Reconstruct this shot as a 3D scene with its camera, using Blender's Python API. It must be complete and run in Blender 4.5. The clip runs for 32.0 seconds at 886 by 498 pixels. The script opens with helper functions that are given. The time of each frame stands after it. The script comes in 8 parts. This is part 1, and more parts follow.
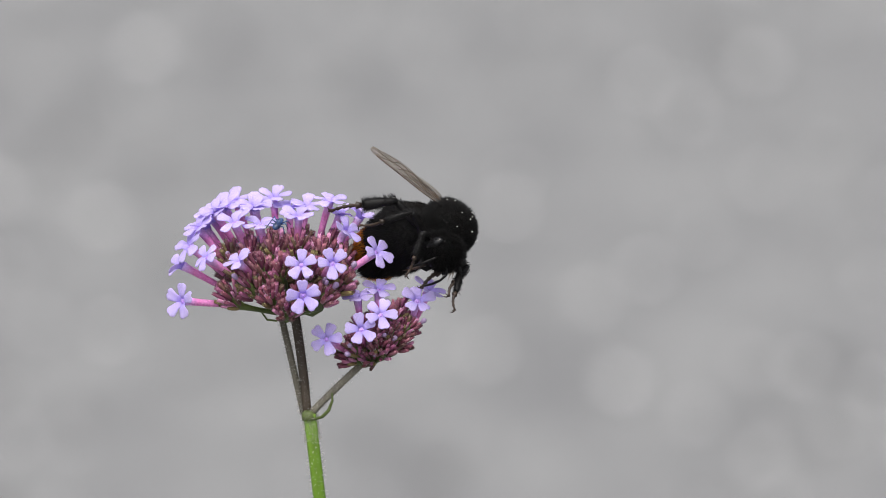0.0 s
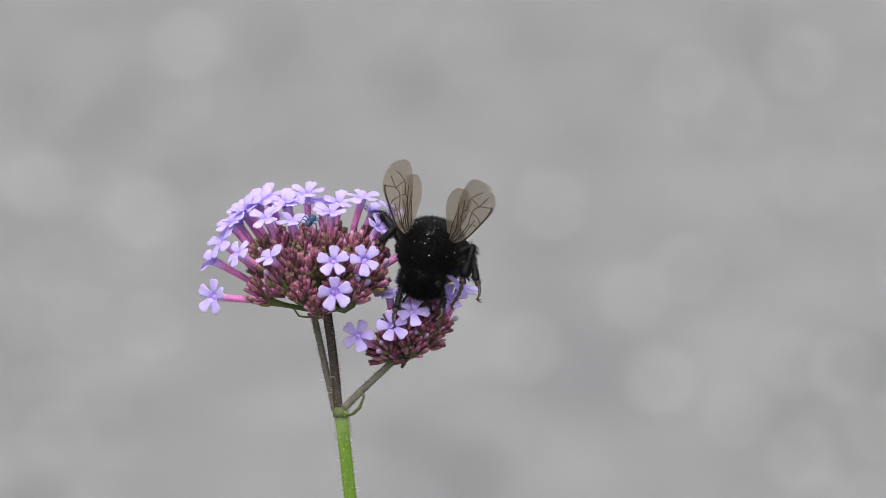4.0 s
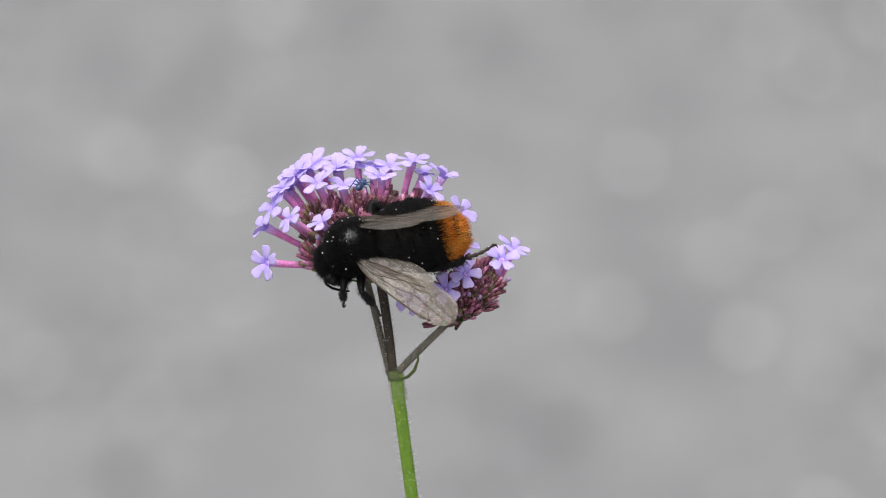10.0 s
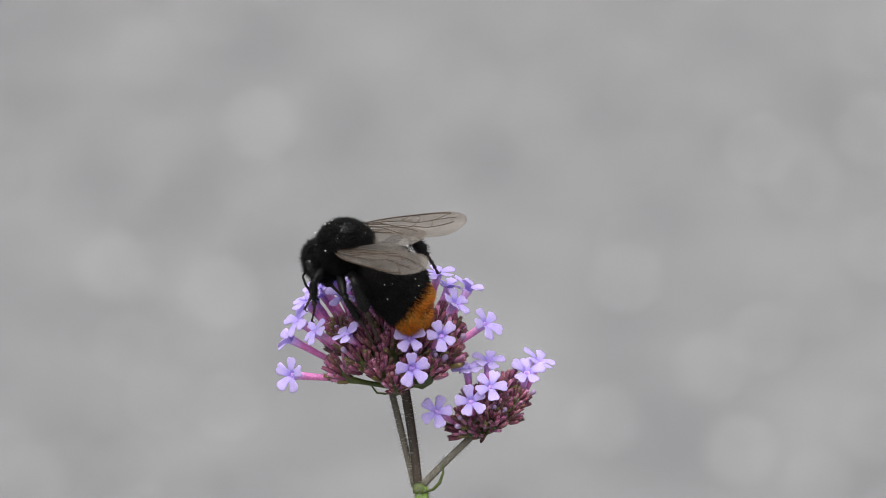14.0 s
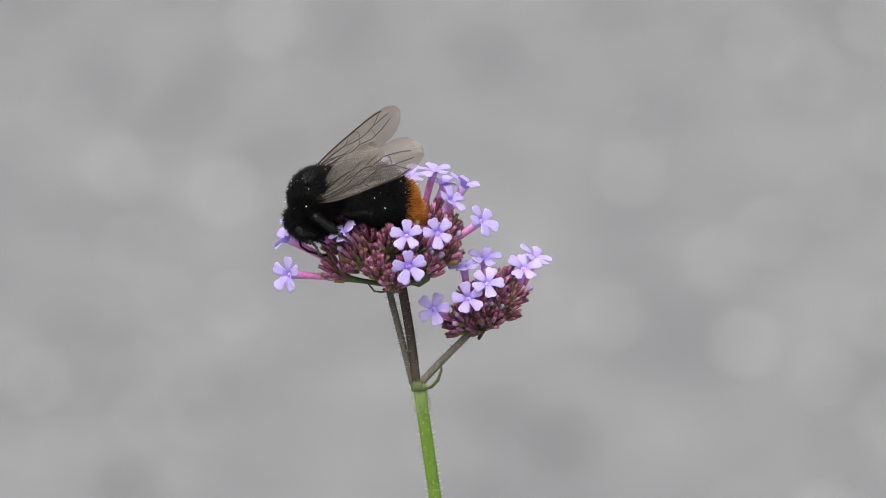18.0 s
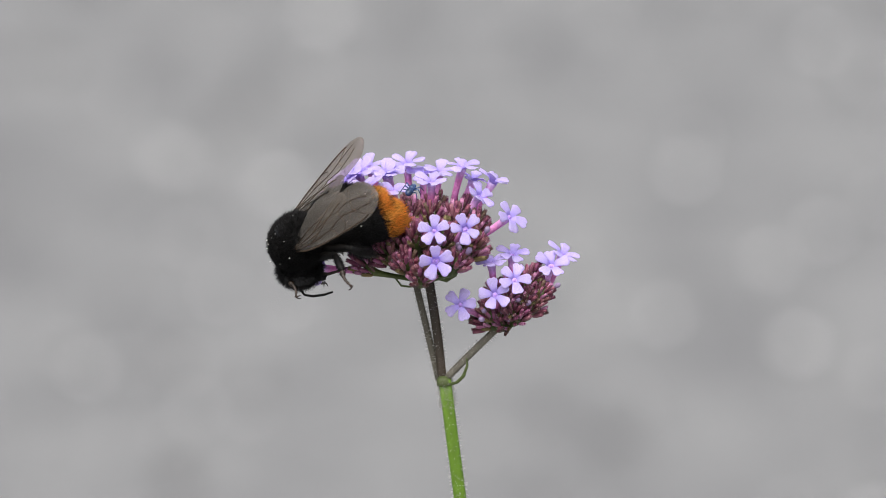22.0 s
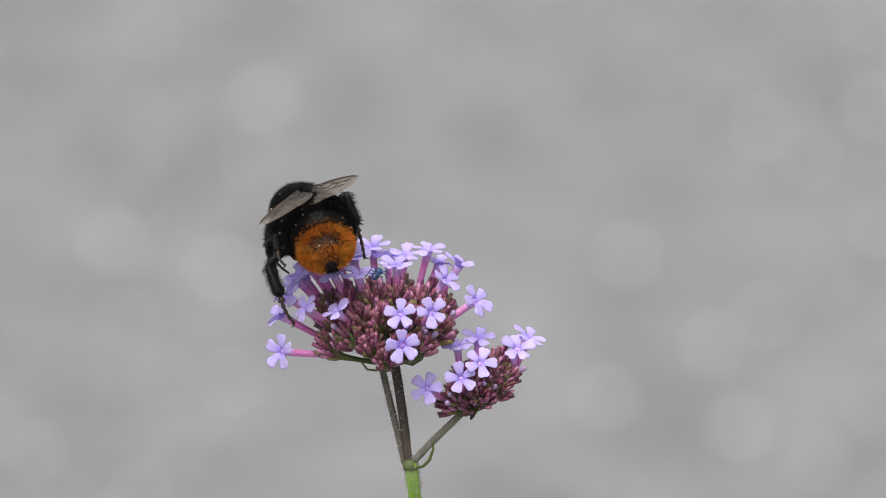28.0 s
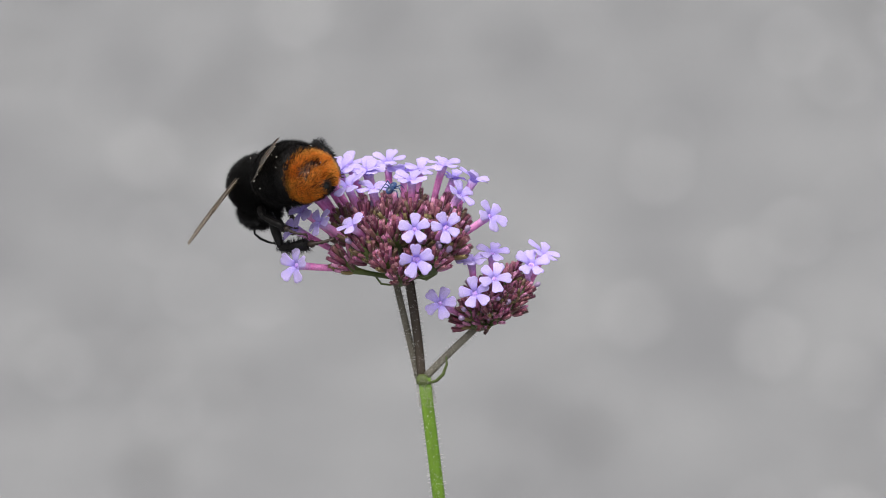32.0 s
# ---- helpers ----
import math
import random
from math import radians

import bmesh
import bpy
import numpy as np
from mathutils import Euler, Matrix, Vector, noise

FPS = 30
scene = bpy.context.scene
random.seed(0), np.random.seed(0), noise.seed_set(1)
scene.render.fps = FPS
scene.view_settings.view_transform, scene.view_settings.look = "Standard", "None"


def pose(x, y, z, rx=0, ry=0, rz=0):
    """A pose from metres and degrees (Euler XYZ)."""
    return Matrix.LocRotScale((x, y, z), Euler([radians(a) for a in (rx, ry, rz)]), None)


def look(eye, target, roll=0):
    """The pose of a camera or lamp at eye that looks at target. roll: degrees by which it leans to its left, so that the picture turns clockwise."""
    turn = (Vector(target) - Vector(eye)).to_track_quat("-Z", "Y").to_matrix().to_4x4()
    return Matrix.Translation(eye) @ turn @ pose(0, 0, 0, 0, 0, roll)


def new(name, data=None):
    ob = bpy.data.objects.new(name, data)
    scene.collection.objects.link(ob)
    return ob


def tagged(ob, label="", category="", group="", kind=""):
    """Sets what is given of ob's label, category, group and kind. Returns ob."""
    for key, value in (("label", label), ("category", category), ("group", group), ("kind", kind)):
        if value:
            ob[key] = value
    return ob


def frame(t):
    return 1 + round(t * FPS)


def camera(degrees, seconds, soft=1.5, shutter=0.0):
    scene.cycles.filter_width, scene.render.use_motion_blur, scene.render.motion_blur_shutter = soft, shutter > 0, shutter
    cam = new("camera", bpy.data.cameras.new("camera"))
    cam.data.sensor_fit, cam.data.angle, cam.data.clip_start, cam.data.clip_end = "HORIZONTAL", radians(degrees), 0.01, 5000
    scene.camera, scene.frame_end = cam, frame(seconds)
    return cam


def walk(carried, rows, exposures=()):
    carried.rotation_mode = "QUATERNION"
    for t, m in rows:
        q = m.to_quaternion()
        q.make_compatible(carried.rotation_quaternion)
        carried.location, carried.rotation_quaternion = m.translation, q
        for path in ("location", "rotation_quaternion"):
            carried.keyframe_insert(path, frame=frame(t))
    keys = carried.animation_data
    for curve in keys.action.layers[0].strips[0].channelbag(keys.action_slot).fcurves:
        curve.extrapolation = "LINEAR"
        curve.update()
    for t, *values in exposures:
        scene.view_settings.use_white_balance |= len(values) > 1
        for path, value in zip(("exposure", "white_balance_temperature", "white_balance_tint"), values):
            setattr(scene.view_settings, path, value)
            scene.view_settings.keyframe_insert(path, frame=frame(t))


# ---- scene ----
# seconds and millimetres by which the hand that holds the camera drifts to the side
DRIFT = [(0, -4.2), (1, -5.0), (2, -6.0), (3, -6.5), (4, -2.5), (4.5, -4.0), (6.5, -5.0), (7, -1.0), (8, -2.5), (9, 6.3), (10, 3.4), (11, 3.6), (12, 2.6), (13, 2.5),
         (13.5, -2.5), (15.5, -2.5), (16, -0.5), (17, -2.8), (18, -0.9), (19, -3.0), (20, 6.6), (21, 1.7), (22, 4.0), (23, 1.7), (24, 1.0), (28, -0.4), (32, 2.5)]
LENS, EYE, TILT = 7.6, 1.41, -15.0
cam = camera(LENS, 32.0, soft=0.5)
cam.data.dof.use_dof = True
cam.data.dof.focus_distance = 0.995
cam.data.dof.aperture_fstop = 21.0


def cam_pose(x, y, z, yaw, pitch, roll):
    return pose(x, y, EYE + z, 90 + pitch, roll, yaw)


def aside(t):
    return float(np.interp(t, [k[0] for k in DRIFT], [k[1] for k in DRIFT])) / 1000


walk(cam, [(t, cam_pose(x + aside(t), y, z, yaw + math.degrees(aside(t) / 0.966), pitch, roll)) for t, x, y, z, yaw, pitch, roll in [
    (0, 0.0000, 0.0, 0.0000, -0.714, -15.416, -0.633),
    (0.5, 0.0000, 0.0, 0.0000, -0.713, -15.527, -0.427),
    (1, 0.0000, 0.0, 0.0000, -0.564, -15.437, -1.039),
    (1.5, 0.0000, 0.0, 0.0000, 0.016, -15.267, -1.719),
    (2, 0.0000, 0.0, 0.0000, -0.435, -15.224, -0.961),
    (2.5, 0.0000, 0.0, 0.0000, -0.546, -15.298, -1.107),
    (3, 0.0000, 0.0, 0.0000, -0.998, -15.336, -0.596),
    (3.5, 0.0000, 0.0, 0.0000, -0.987, -15.395, -0.358),
    (4, 0.0000, 0.0, 0.0000, -0.335, -15.442, -0.961),
    (4.5, 0.0000, 0.0, 0.0000, 0.005, -15.542, -0.951),
    (6.5, 0.0000, 0.0, 0.0000, 0.184, -15.608, -0.010),
    (7, 0.0000, 0.0, 0.0000, -0.065, -15.802, -0.067),
    (7.5, 0.0000, 0.0, 0.0000, -0.074, -15.823, -0.281),
    (8, 0.0000, 0.0, 0.0000, 0.337, -15.794, -0.678),
    (8.5, 0.0000, 0.0, 0.0000, 0.204, -15.767, -0.314),
    (9, 0.0000, 0.0, 0.0000, -0.309, -15.765, -0.071),
    (9.5, 0.0000, 0.0, 0.0000, 0.048, -15.629, -0.169),
    (10, 0.0000, 0.0, 0.0000, -0.259, -15.771, 0.424),
    (10.5, 0.0000, 0.0, 0.0000, 0.201, -15.545, 0.343),
    (11, 0.0000, 0.0, 0.0000, 0.213, -15.406, 0.321),
    (11.5, 0.0000, 0.0, 0.0000, 0.254, -15.236, 0.428),
    (12, 0.0000, 0.0, 0.0000, 0.617, -15.256, -0.235),
    (12.5, 0.0000, 0.0, 0.0000, 1.201, -15.319, -1.252),
    (13, 0.0000, 0.0, 0.0000, 0.523, -15.128, -0.219),
    (13.5, 0.0000, 0.0, 0.0000, -0.001, -14.814, 0.401),
    (15.5, 0.0000, 0.0, 0.0000, 0.182, -14.793, -0.194),
    (16, 0.0000, 0.0, 0.0000, 0.220, -15.051, -0.171),
    (16.5, 0.0000, 0.0, 0.0000, 0.168, -15.407, -0.329),
    (17, 0.0000, 0.0, 0.0000, 0.332, -15.582, -0.238),
    (17.5, 0.0000, 0.0, 0.0000, 0.065, -15.523, 0.399),
    (18, 0.0000, 0.0, 0.0000, -0.239, -15.686, 1.042),
    (18.5, 0.0000, 0.0, 0.0000, -0.410, -15.608, 1.486),
    (19, 0.0000, 0.0, 0.0000, -0.094, -15.673, 1.172),
    (19.5, 0.0000, 0.0, 0.0000, 0.535, -15.644, 0.383),
    (20, 0.0000, 0.0, 0.0000, 0.721, -15.454, 0.343),
    (20.5, 0.0000, 0.0, 0.0000, 0.219, -15.376, 1.008),
    (21, 0.0000, 0.0, 0.0000, -0.068, -15.522, 0.909),
    (21.5, 0.0000, 0.0, 0.0000, 0.012, -15.682, 0.490),
    (22, 0.0000, 0.0, 0.0000, 0.203, -15.720, 0.354),
    (22.5, 0.0000, 0.0, 0.0000, 0.247, -15.616, 0.812),
    (23, 0.0000, 0.0, 0.0000, 0.116, -15.437, 1.286),
    (23.5, 0.0000, 0.0, 0.0000, 0.333, -15.219, 1.304),
    (24, 0.0000, 0.0, 0.0000, 0.327, -15.351, 0.636),
    (24.5, 0.0000, 0.0, 0.0000, 0.164, -15.456, 0.378),
    (26.5, 0.0000, 0.0, 0.0000, 0.103, -15.339, -0.351),
    (27, 0.0000, 0.0, 0.0000, -0.253, -15.102, 0.413),
    (27.5, 0.0000, 0.0, 0.0000, -0.136, -14.994, 0.389),
    (28, 0.0000, 0.0, 0.0000, -0.068, -15.002, 0.232),
    (28.5, 0.0000, 0.0, 0.0000, -0.038, -15.141, 0.304),
    (29, 0.0000, 0.0, 0.0000, -0.288, -15.227, 0.841),
    (29.5, 0.0000, 0.0, 0.0000, 0.259, -15.429, 0.065),
    (30, 0.0000, 0.0, 0.0000, 0.324, -15.652, 0.133),
    (30.5, 0.0000, 0.0, 0.0000, 0.527, -15.734, -0.107),
    (31, 0.0000, 0.0, 0.0000, 0.289, -15.614, -0.132),
    (31.5, 0.0000, 0.0, 0.0000, -0.110, -15.568, 0.194),
    (32, 0.0000, 0.0, 0.0000, 0.134, -15.734, -0.029),
]], exposures=[(0, 0.26), (23.0, 0.26), (23.5, -0.02), (23.7, 0.06), (24.0, 0.22), (24.4, 0.26), (32, 0.26)])


# ---- world, sun ----
world = bpy.data.worlds.new("overcast_sky")
scene.world = world
world.use_nodes = True
wn = world.node_tree.nodes
sky = wn.new("ShaderNodeTexSky")
sky.sky_type, sky.sun_disc = "NISHITA", False
sky.sun_elevation, sky.sun_rotation = radians(66), radians(200)
sky.air_density, sky.dust_density, sky.ozone_density = 1.0, 6.0, 1.0
hsv = wn.new("ShaderNodeHueSaturation")
hsv.inputs["Saturation"].default_value = 0.36
world.node_tree.links.new(sky.outputs[0], hsv.inputs["Color"])
world.node_tree.links.new(hsv.outputs[0], wn["Background"].inputs["Color"])
wn["Background"].inputs["Strength"].default_value = 0.15
sun = new("sun", bpy.data.lights.new("sun", "SUN"))
sun.data.energy, sun.data.angle, sun.data.color = 1.6, radians(50), (1.0, 0.98, 0.95)
sun.matrix_world = look((-0.16, 0.68, 2.07), (0, 1, 1.15))


# ---- materials ----
def ramp_between(nt, fac, a, b, lo=0.3, hi=0.7):
    r = nt.nodes.new("ShaderNodeValToRGB")
    r.color_ramp.elements[0].position, r.color_ramp.elements[1].position = lo, hi
    r.color_ramp.elements[0].color, r.color_ramp.elements[1].color = (*a, 1), (*b, 1)
    nt.links.new(fac, r.inputs[0])
    return r.outputs[0]


def noise_of(nt, scale, detail=4.0, stretch=(1, 1, 1)):
    co = nt.nodes.new("ShaderNodeTexCoord")
    mp = nt.nodes.new("ShaderNodeMapping")
    mp.inputs["Scale"].default_value = stretch
    nt.links.new(co.outputs["Object"], mp.inputs["Vector"])
    n = nt.nodes.new("ShaderNodeTexNoise")
    n.inputs["Scale"].default_value, n.inputs["Detail"].default_value = scale, detail
    nt.links.new(mp.outputs[0], n.inputs["Vector"])
    return n.outputs["Fac"]


def mixed(nt, kind, fac, a, b):
    m = nt.nodes.new("ShaderNodeMix")
    m.data_type, m.blend_type = "RGBA", kind
    if isinstance(fac, float):
        m.inputs["Factor"].default_value = fac
    else:
        nt.links.new(fac, m.inputs["Factor"])
    for key, v in (("A", a), ("B", b)):
        sock = [s for s in m.inputs if s.name == key and s.type == "RGBA"][0]
        if isinstance(v, tuple):
            sock.default_value = (*v, 1)
        else:
            nt.links.new(v, sock)
    return [s for s in m.outputs if s.type == "RGBA"][0]


def surface(name, a, b, rough=0.6, coarse=400.0, fine=3000.0, bump=0.3, stretch=(1, 1, 1), by_piece=0.0, through_light=0.0,
            spec=0.5, sheen=0.0, along=None, island=False, axis="Z", palette=()):
    """Two tones at two scales with fine relief. along: (tone, from, to) adds a tone along the piece's own axis.
    palette: further tones, of which each piece takes one at random."""
    m = bpy.data.materials.new(name)
    m.use_nodes = True
    nt = m.node_tree
    p = nt.nodes["Principled BSDF"]
    tone = ramp_between(nt, noise_of(nt, coarse, 3, stretch), a, b)
    if palette:
        pick = nt.nodes.new("ShaderNodeNewGeometry" if island else "ShaderNodeObjectInfo")
        pr = nt.nodes.new("ShaderNodeValToRGB")
        pr.color_ramp.interpolation = "CONSTANT"
        while len(pr.color_ramp.elements) < len(palette):
            pr.color_ramp.elements.new(0.5)
        for k, (el, c) in enumerate(zip(pr.color_ramp.elements, palette)):
            el.position, el.color = k / len(palette), (*c, 1)
        nt.links.new(pick.outputs["Random Per Island" if island else "Random"], pr.inputs[0])
        tone = mixed(nt, "MIX", 0.72, tone, pr.outputs[0])
    if along:
        co = nt.nodes.new("ShaderNodeTexCoord")
        sep = nt.nodes.new("ShaderNodeSeparateXYZ")
        nt.links.new(co.outputs["Object"], sep.inputs[0])
        mr = nt.nodes.new("ShaderNodeMapRange")
        mr.inputs["From Min"].default_value, mr.inputs["From Max"].default_value = along[1], along[2]
        nt.links.new(sep.outputs[axis], mr.inputs["Value"])
        tone = mixed(nt, "MIX", mr.outputs[0], tone, along[0])
    grain = noise_of(nt, fine, 5, stretch)
    tone = mixed(nt, "MULTIPLY", 0.5, tone, ramp_between(nt, grain, (0.55, 0.55, 0.55), (1.25, 1.25, 1.25)))
    if by_piece or island:
        if island:
            oi = nt.nodes.new("ShaderNodeNewGeometry")
            rnd = oi.outputs["Random Per Island"]
        else:
            oi = nt.nodes.new("ShaderNodeObjectInfo")
            rnd = oi.outputs["Random"]
        tone = mixed(nt, "MULTIPLY", 1.0, tone, ramp_between(nt, rnd, (1 - by_piece,) * 3, (1 + by_piece,) * 3, 0, 1))
    nt.links.new(tone, p.inputs["Base Color"])
    p.inputs["Roughness"].default_value = rough
    p.inputs["Specular IOR Level"].default_value = spec
    p.inputs["Sheen Weight"].default_value = sheen
    if bump:
        bp = nt.nodes.new("ShaderNodeBump")
        bp.inputs["Strength"].default_value, bp.inputs["Distance"].default_value = bump, 0.0001
        nt.links.new(grain, bp.inputs["Height"])
        nt.links.new(bp.outputs[0], p.inputs["Normal"])
    if through_light:
        tr = nt.nodes.new("ShaderNodeBsdfTranslucent")
        nt.links.new(tone, tr.inputs["Color"])
        mx = nt.nodes.new("ShaderNodeMixShader")
        mx.inputs[0].default_value = through_light
        nt.links.new(p.outputs[0], mx.inputs[1])
        nt.links.new(tr.outputs[0], mx.inputs[2])
        nt.links.new(mx.outputs[0], nt.nodes["Material Output"].inputs["Surface"])
    return m


PETAL = surface("lavender_petal", (0.58, 0.465, 1.0), (0.67, 0.55, 1.0), 0.55, 300, 7000, 0.10, by_piece=0.06, through_light=0.45, spec=0.25,
                along=((0.75, 0.645, 1.0), 0.0003, 0.0018), axis="X")
THROAT = surface("violet_throat", (0.44, 0.25, 0.70), (0.52, 0.32, 0.82), 0.6, 600, 3000, 0.1)
TUBE = surface("magenta_tube", (0.68, 0.18, 0.48), (0.80, 0.32, 0.64), 0.5, 500, 3000, 0.2, by_piece=0.15, through_light=0.2,
               along=((0.74, 0.56, 0.98), -0.0024, -0.0003))
WINES = [(0.27, 0.055, 0.135), (0.13, 0.068, 0.054), (0.40, 0.110, 0.26), (0.12, 0.098, 0.045), (0.18, 0.048, 0.084), (0.28, 0.120, 0.155), (0.46, 0.20, 0.36)]
CALYX = surface("maroon_calyx", (0.10, 0.045, 0.035), (0.36, 0.11, 0.16), 0.55, 2400, 6000, 1.0, by_piece=0.45, palette=WINES,
                along=((0.27, 0.07, 0.11), 0.0012, 0.0045))
CALYX_JOINED = surface("maroon_calyx_mass", (0.10, 0.045, 0.035), (0.36, 0.11, 0.16), 0.55, 2400, 6000, 1.0, by_piece=0.45, island=True, palette=WINES)
GREEN_CALYX = surface("green_calyx", (0.15, 0.15, 0.045), (0.26, 0.16, 0.08), 0.65, 2400, 6000, 0.8, by_piece=0.35)
BUD = surface("violet_bud", (0.27, 0.17, 0.30), (0.40, 0.31, 0.50), 0.55, 500, 2500, 0.2, by_piece=0.2)
# dark tone of the added inner fillers, for the shade between the calyces
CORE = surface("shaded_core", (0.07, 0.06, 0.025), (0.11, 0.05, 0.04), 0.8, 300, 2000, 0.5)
STEM = surface("green_stem", (0.11, 0.235, 0.012), (0.20, 0.34, 0.035), 0.5, 150, 1800, 0.4, stretch=(1, 1, 0.15))
TWIG = surface("brown_twig", (0.024, 0.018, 0.011), (0.070, 0.048, 0.028), 0.6, 250, 2200, 0.5, stretch=(1, 1, 0.12))
PALE_TWIG = surface("grey_green_twig", (0.085, 0.075, 0.052), (0.20, 0.185, 0.14), 0.6, 250, 2200, 0.6, stretch=(1, 1, 0.12))
LEAF = surface("green_bract", (0.055, 0.085, 0.018), (0.11, 0.145, 0.036), 0.55, 300, 2000, 0.3)
DOWN = surface("pale_down", (0.66, 0.64, 0.60), (0.82, 0.80, 0.76), 0.6, 300, 2000, 0.0, through_light=0.4)
FUR = surface("black_fur", (0.003, 0.003, 0.003), (0.008, 0.007, 0.007), 0.48, 500, 3000, 0.0, by_piece=0.5, island=True, spec=0.22)
SKIN = surface("black_cuticle", (0.005, 0.005, 0.005), (0.011, 0.010, 0.010), 0.5, 500, 3000, 0.3, spec=0.2)
SHINY = surface("glossy_cuticle", (0.006, 0.006, 0.007), (0.012, 0.012, 0.013), 0.30, 300, 3500, 0.4, spec=0.5)
EYE_SHELL = surface("glossy_eye", (0.006, 0.006, 0.007), (0.016, 0.015, 0.017), 0.16, 300, 6000, 0.15, spec=0.6)
ORANGE = surface("orange_fur", (0.80, 0.25, 0.015), (1.0, 0.54, 0.090), 0.5, 420, 3000, 0.0, by_piece=0.5, island=True, through_light=0.42)
ORANGE_SKIN = surface("brown_tail_cuticle", (0.050, 0.018, 0.005), (0.13, 0.045, 0.009), 0.6, 300, 2000, 0.2)
TARSUS = surface("brown_tarsus", (0.018, 0.011, 0.007), (0.048, 0.026, 0.013), 0.5, 500, 3000, 0.2)
POLLEN = surface("pale_pollen", (0.75, 0.74, 0.68), (0.85, 0.84, 0.78), 0.7, 500, 3000, 0.1)
VEIN = surface("brown_vein", (0.03, 0.018, 0.010), (0.07, 0.042, 0.022), 0.5, 500, 3000, 0.1)
BLUE = surface("dark_blue_shell", (0.004, 0.006, 0.016), (0.05, 0.11, 0.30), 0.35, 900, 3000, 0.3)
DARK_PEBBLE = surface("dark_pebble", (0.08, 0.08, 0.083), (0.13, 0.13, 0.134), 0.85, 30, 200, 0.4, by_piece=0.3, island=True)
PEBBLE = surface("pale_pebble", (0.50, 0.50, 0.495), (0.66, 0.66, 0.655), 0.8, 30, 200, 0.4, by_piece=0.25, island=True)


def wing_material():
    m = bpy.data.materials.new("smoky_wing_membrane")
    m.use_nodes = True
    nt = m.node_tree
    p = nt.nodes["Principled BSDF"]
    tone = ramp_between(nt, noise_of(nt, 800, 4, (0.16, 1.3, 1)), (0.060, 0.055, 0.050), (0.265, 0.25, 0.235))
    nt.links.new(tone, p.inputs["Base Color"])
    p.inputs["Roughness"].default_value = 0.42
    p.inputs["Specular IOR Level"].default_value = 0.6
    tr = nt.nodes.new("ShaderNodeBsdfTransparent")
    tr.inputs[0].default_value = (0.86, 0.83, 0.79, 1)
    mx = nt.nodes.new("ShaderNodeMixShader")
    mx.inputs[0].default_value = 0.66
    gl = nt.nodes.new("ShaderNodeBsdfGlossy")
    gl.inputs["Color"].default_value, gl.inputs["Roughness"].default_value = (0.85, 0.84, 0.82, 1), 0.38
    film = nt.nodes.new("ShaderNodeMixShader")
    film.inputs[0].default_value = 0.06
    glow = nt.nodes.new("ShaderNodeBsdfTranslucent")
    glow.inputs[0].default_value = (0.88, 0.76, 0.60, 1)
    thin = nt.nodes.new("ShaderNodeMixShader")
    thin.inputs[0].default_value = 0.42
    nt.links.new(p.outputs[0], thin.inputs[1])
    nt.links.new(glow.outputs[0], thin.inputs[2])
    nt.links.new(thin.outputs[0], film.inputs[1])
    nt.links.new(gl.outputs[0], film.inputs[2])
    nt.links.new(film.outputs[0], mx.inputs[1])
    nt.links.new(tr.outputs[0], mx.inputs[2])
    nt.links.new(mx.outputs[0], nt.nodes["Material Output"].inputs["Surface"])
    bp = nt.nodes.new("ShaderNodeBump")
    bp.inputs["Strength"].default_value, bp.inputs["Distance"].default_value = 1.0, 0.0004
    nt.links.new(noise_of(nt, 800, 3, (0.16, 1.3, 1)), bp.inputs["Height"])
    nt.links.new(bp.outputs[0], p.inputs["Normal"])
    nt.links.new(bp.outputs[0], gl.inputs["Normal"])
    return m


WING = wing_material()


def ground_material():
    m = surface("worn_grey_paving", (0.148, 0.149, 0.153), (0.242, 0.243, 0.243), 0.9, 9.0, 60.0, 0.3)
    return m


GROUND = ground_material()


# ---- mesh helpers ----
Q = 0.0000847  # one grid step of plant and insect, in metres
rng = np.random.default_rng(4)


def part(name, bm, material, parent=None, label="", smooth=True):
    me = bpy.data.meshes.new(name)
    bm.to_mesh(me)
    bm.free()
    return mesh_part(name, me, material, parent, label, smooth)


def mesh_part(name, me, material, parent=None, label="", smooth=True):
    if material and not me.materials:
        me.materials.append(material)
    if smooth:
        me.polygons.foreach_set("use_smooth", [True] * len(me.polygons))
    ob = new(name, me)
    if parent:
        ob.parent = parent
    if label:
        ob["label"] = label
    return ob


def tube(bm, pts, radii, sides=8, square=0.0, cap=True):
    """A tapered tube along pts (grid steps). square: 0 round, 1 four-cornered."""
    pts = [Vector(p) * Q for p in pts]
    rings, up = [], None
    for i, p in enumerate(pts):
        d = (pts[min(i + 1, len(pts) - 1)] - pts[max(i - 1, 0)]).normalized()
        if up is None:
            up = d.orthogonal().normalized()
        up = (up - d * up.dot(d)).normalized()
        side = d.cross(up)
        ring = []
        for k in range(sides):
            a = 2 * math.pi * k / sides
            r = radii[i] * Q * (1 + square * 0.18 * math.cos(4 * a))
            ring.append(bm.verts.new(p + (up * math.cos(a) + side * math.sin(a)) * r))
        rings.append(ring)
    for r0, r1 in zip(rings, rings[1:]):
        for k in range(sides):
            bm.faces.new((r0[k], r0[(k + 1) % sides], r1[(k + 1) % sides], r1[k]))
    if cap:
        bm.faces.new(rings[0][::-1])
        bm.faces.new(rings[-1])


def curve_points(a, b, c, n=10):
    """A smooth bend from a to c, drawn towards b."""
    a, b, c = Vector(a), Vector(b), Vector(c)
    return [a * (1 - s) ** 2 + b * 2 * s * (1 - s) + c * s * s for s in [i / n for i in range(n + 1)]]


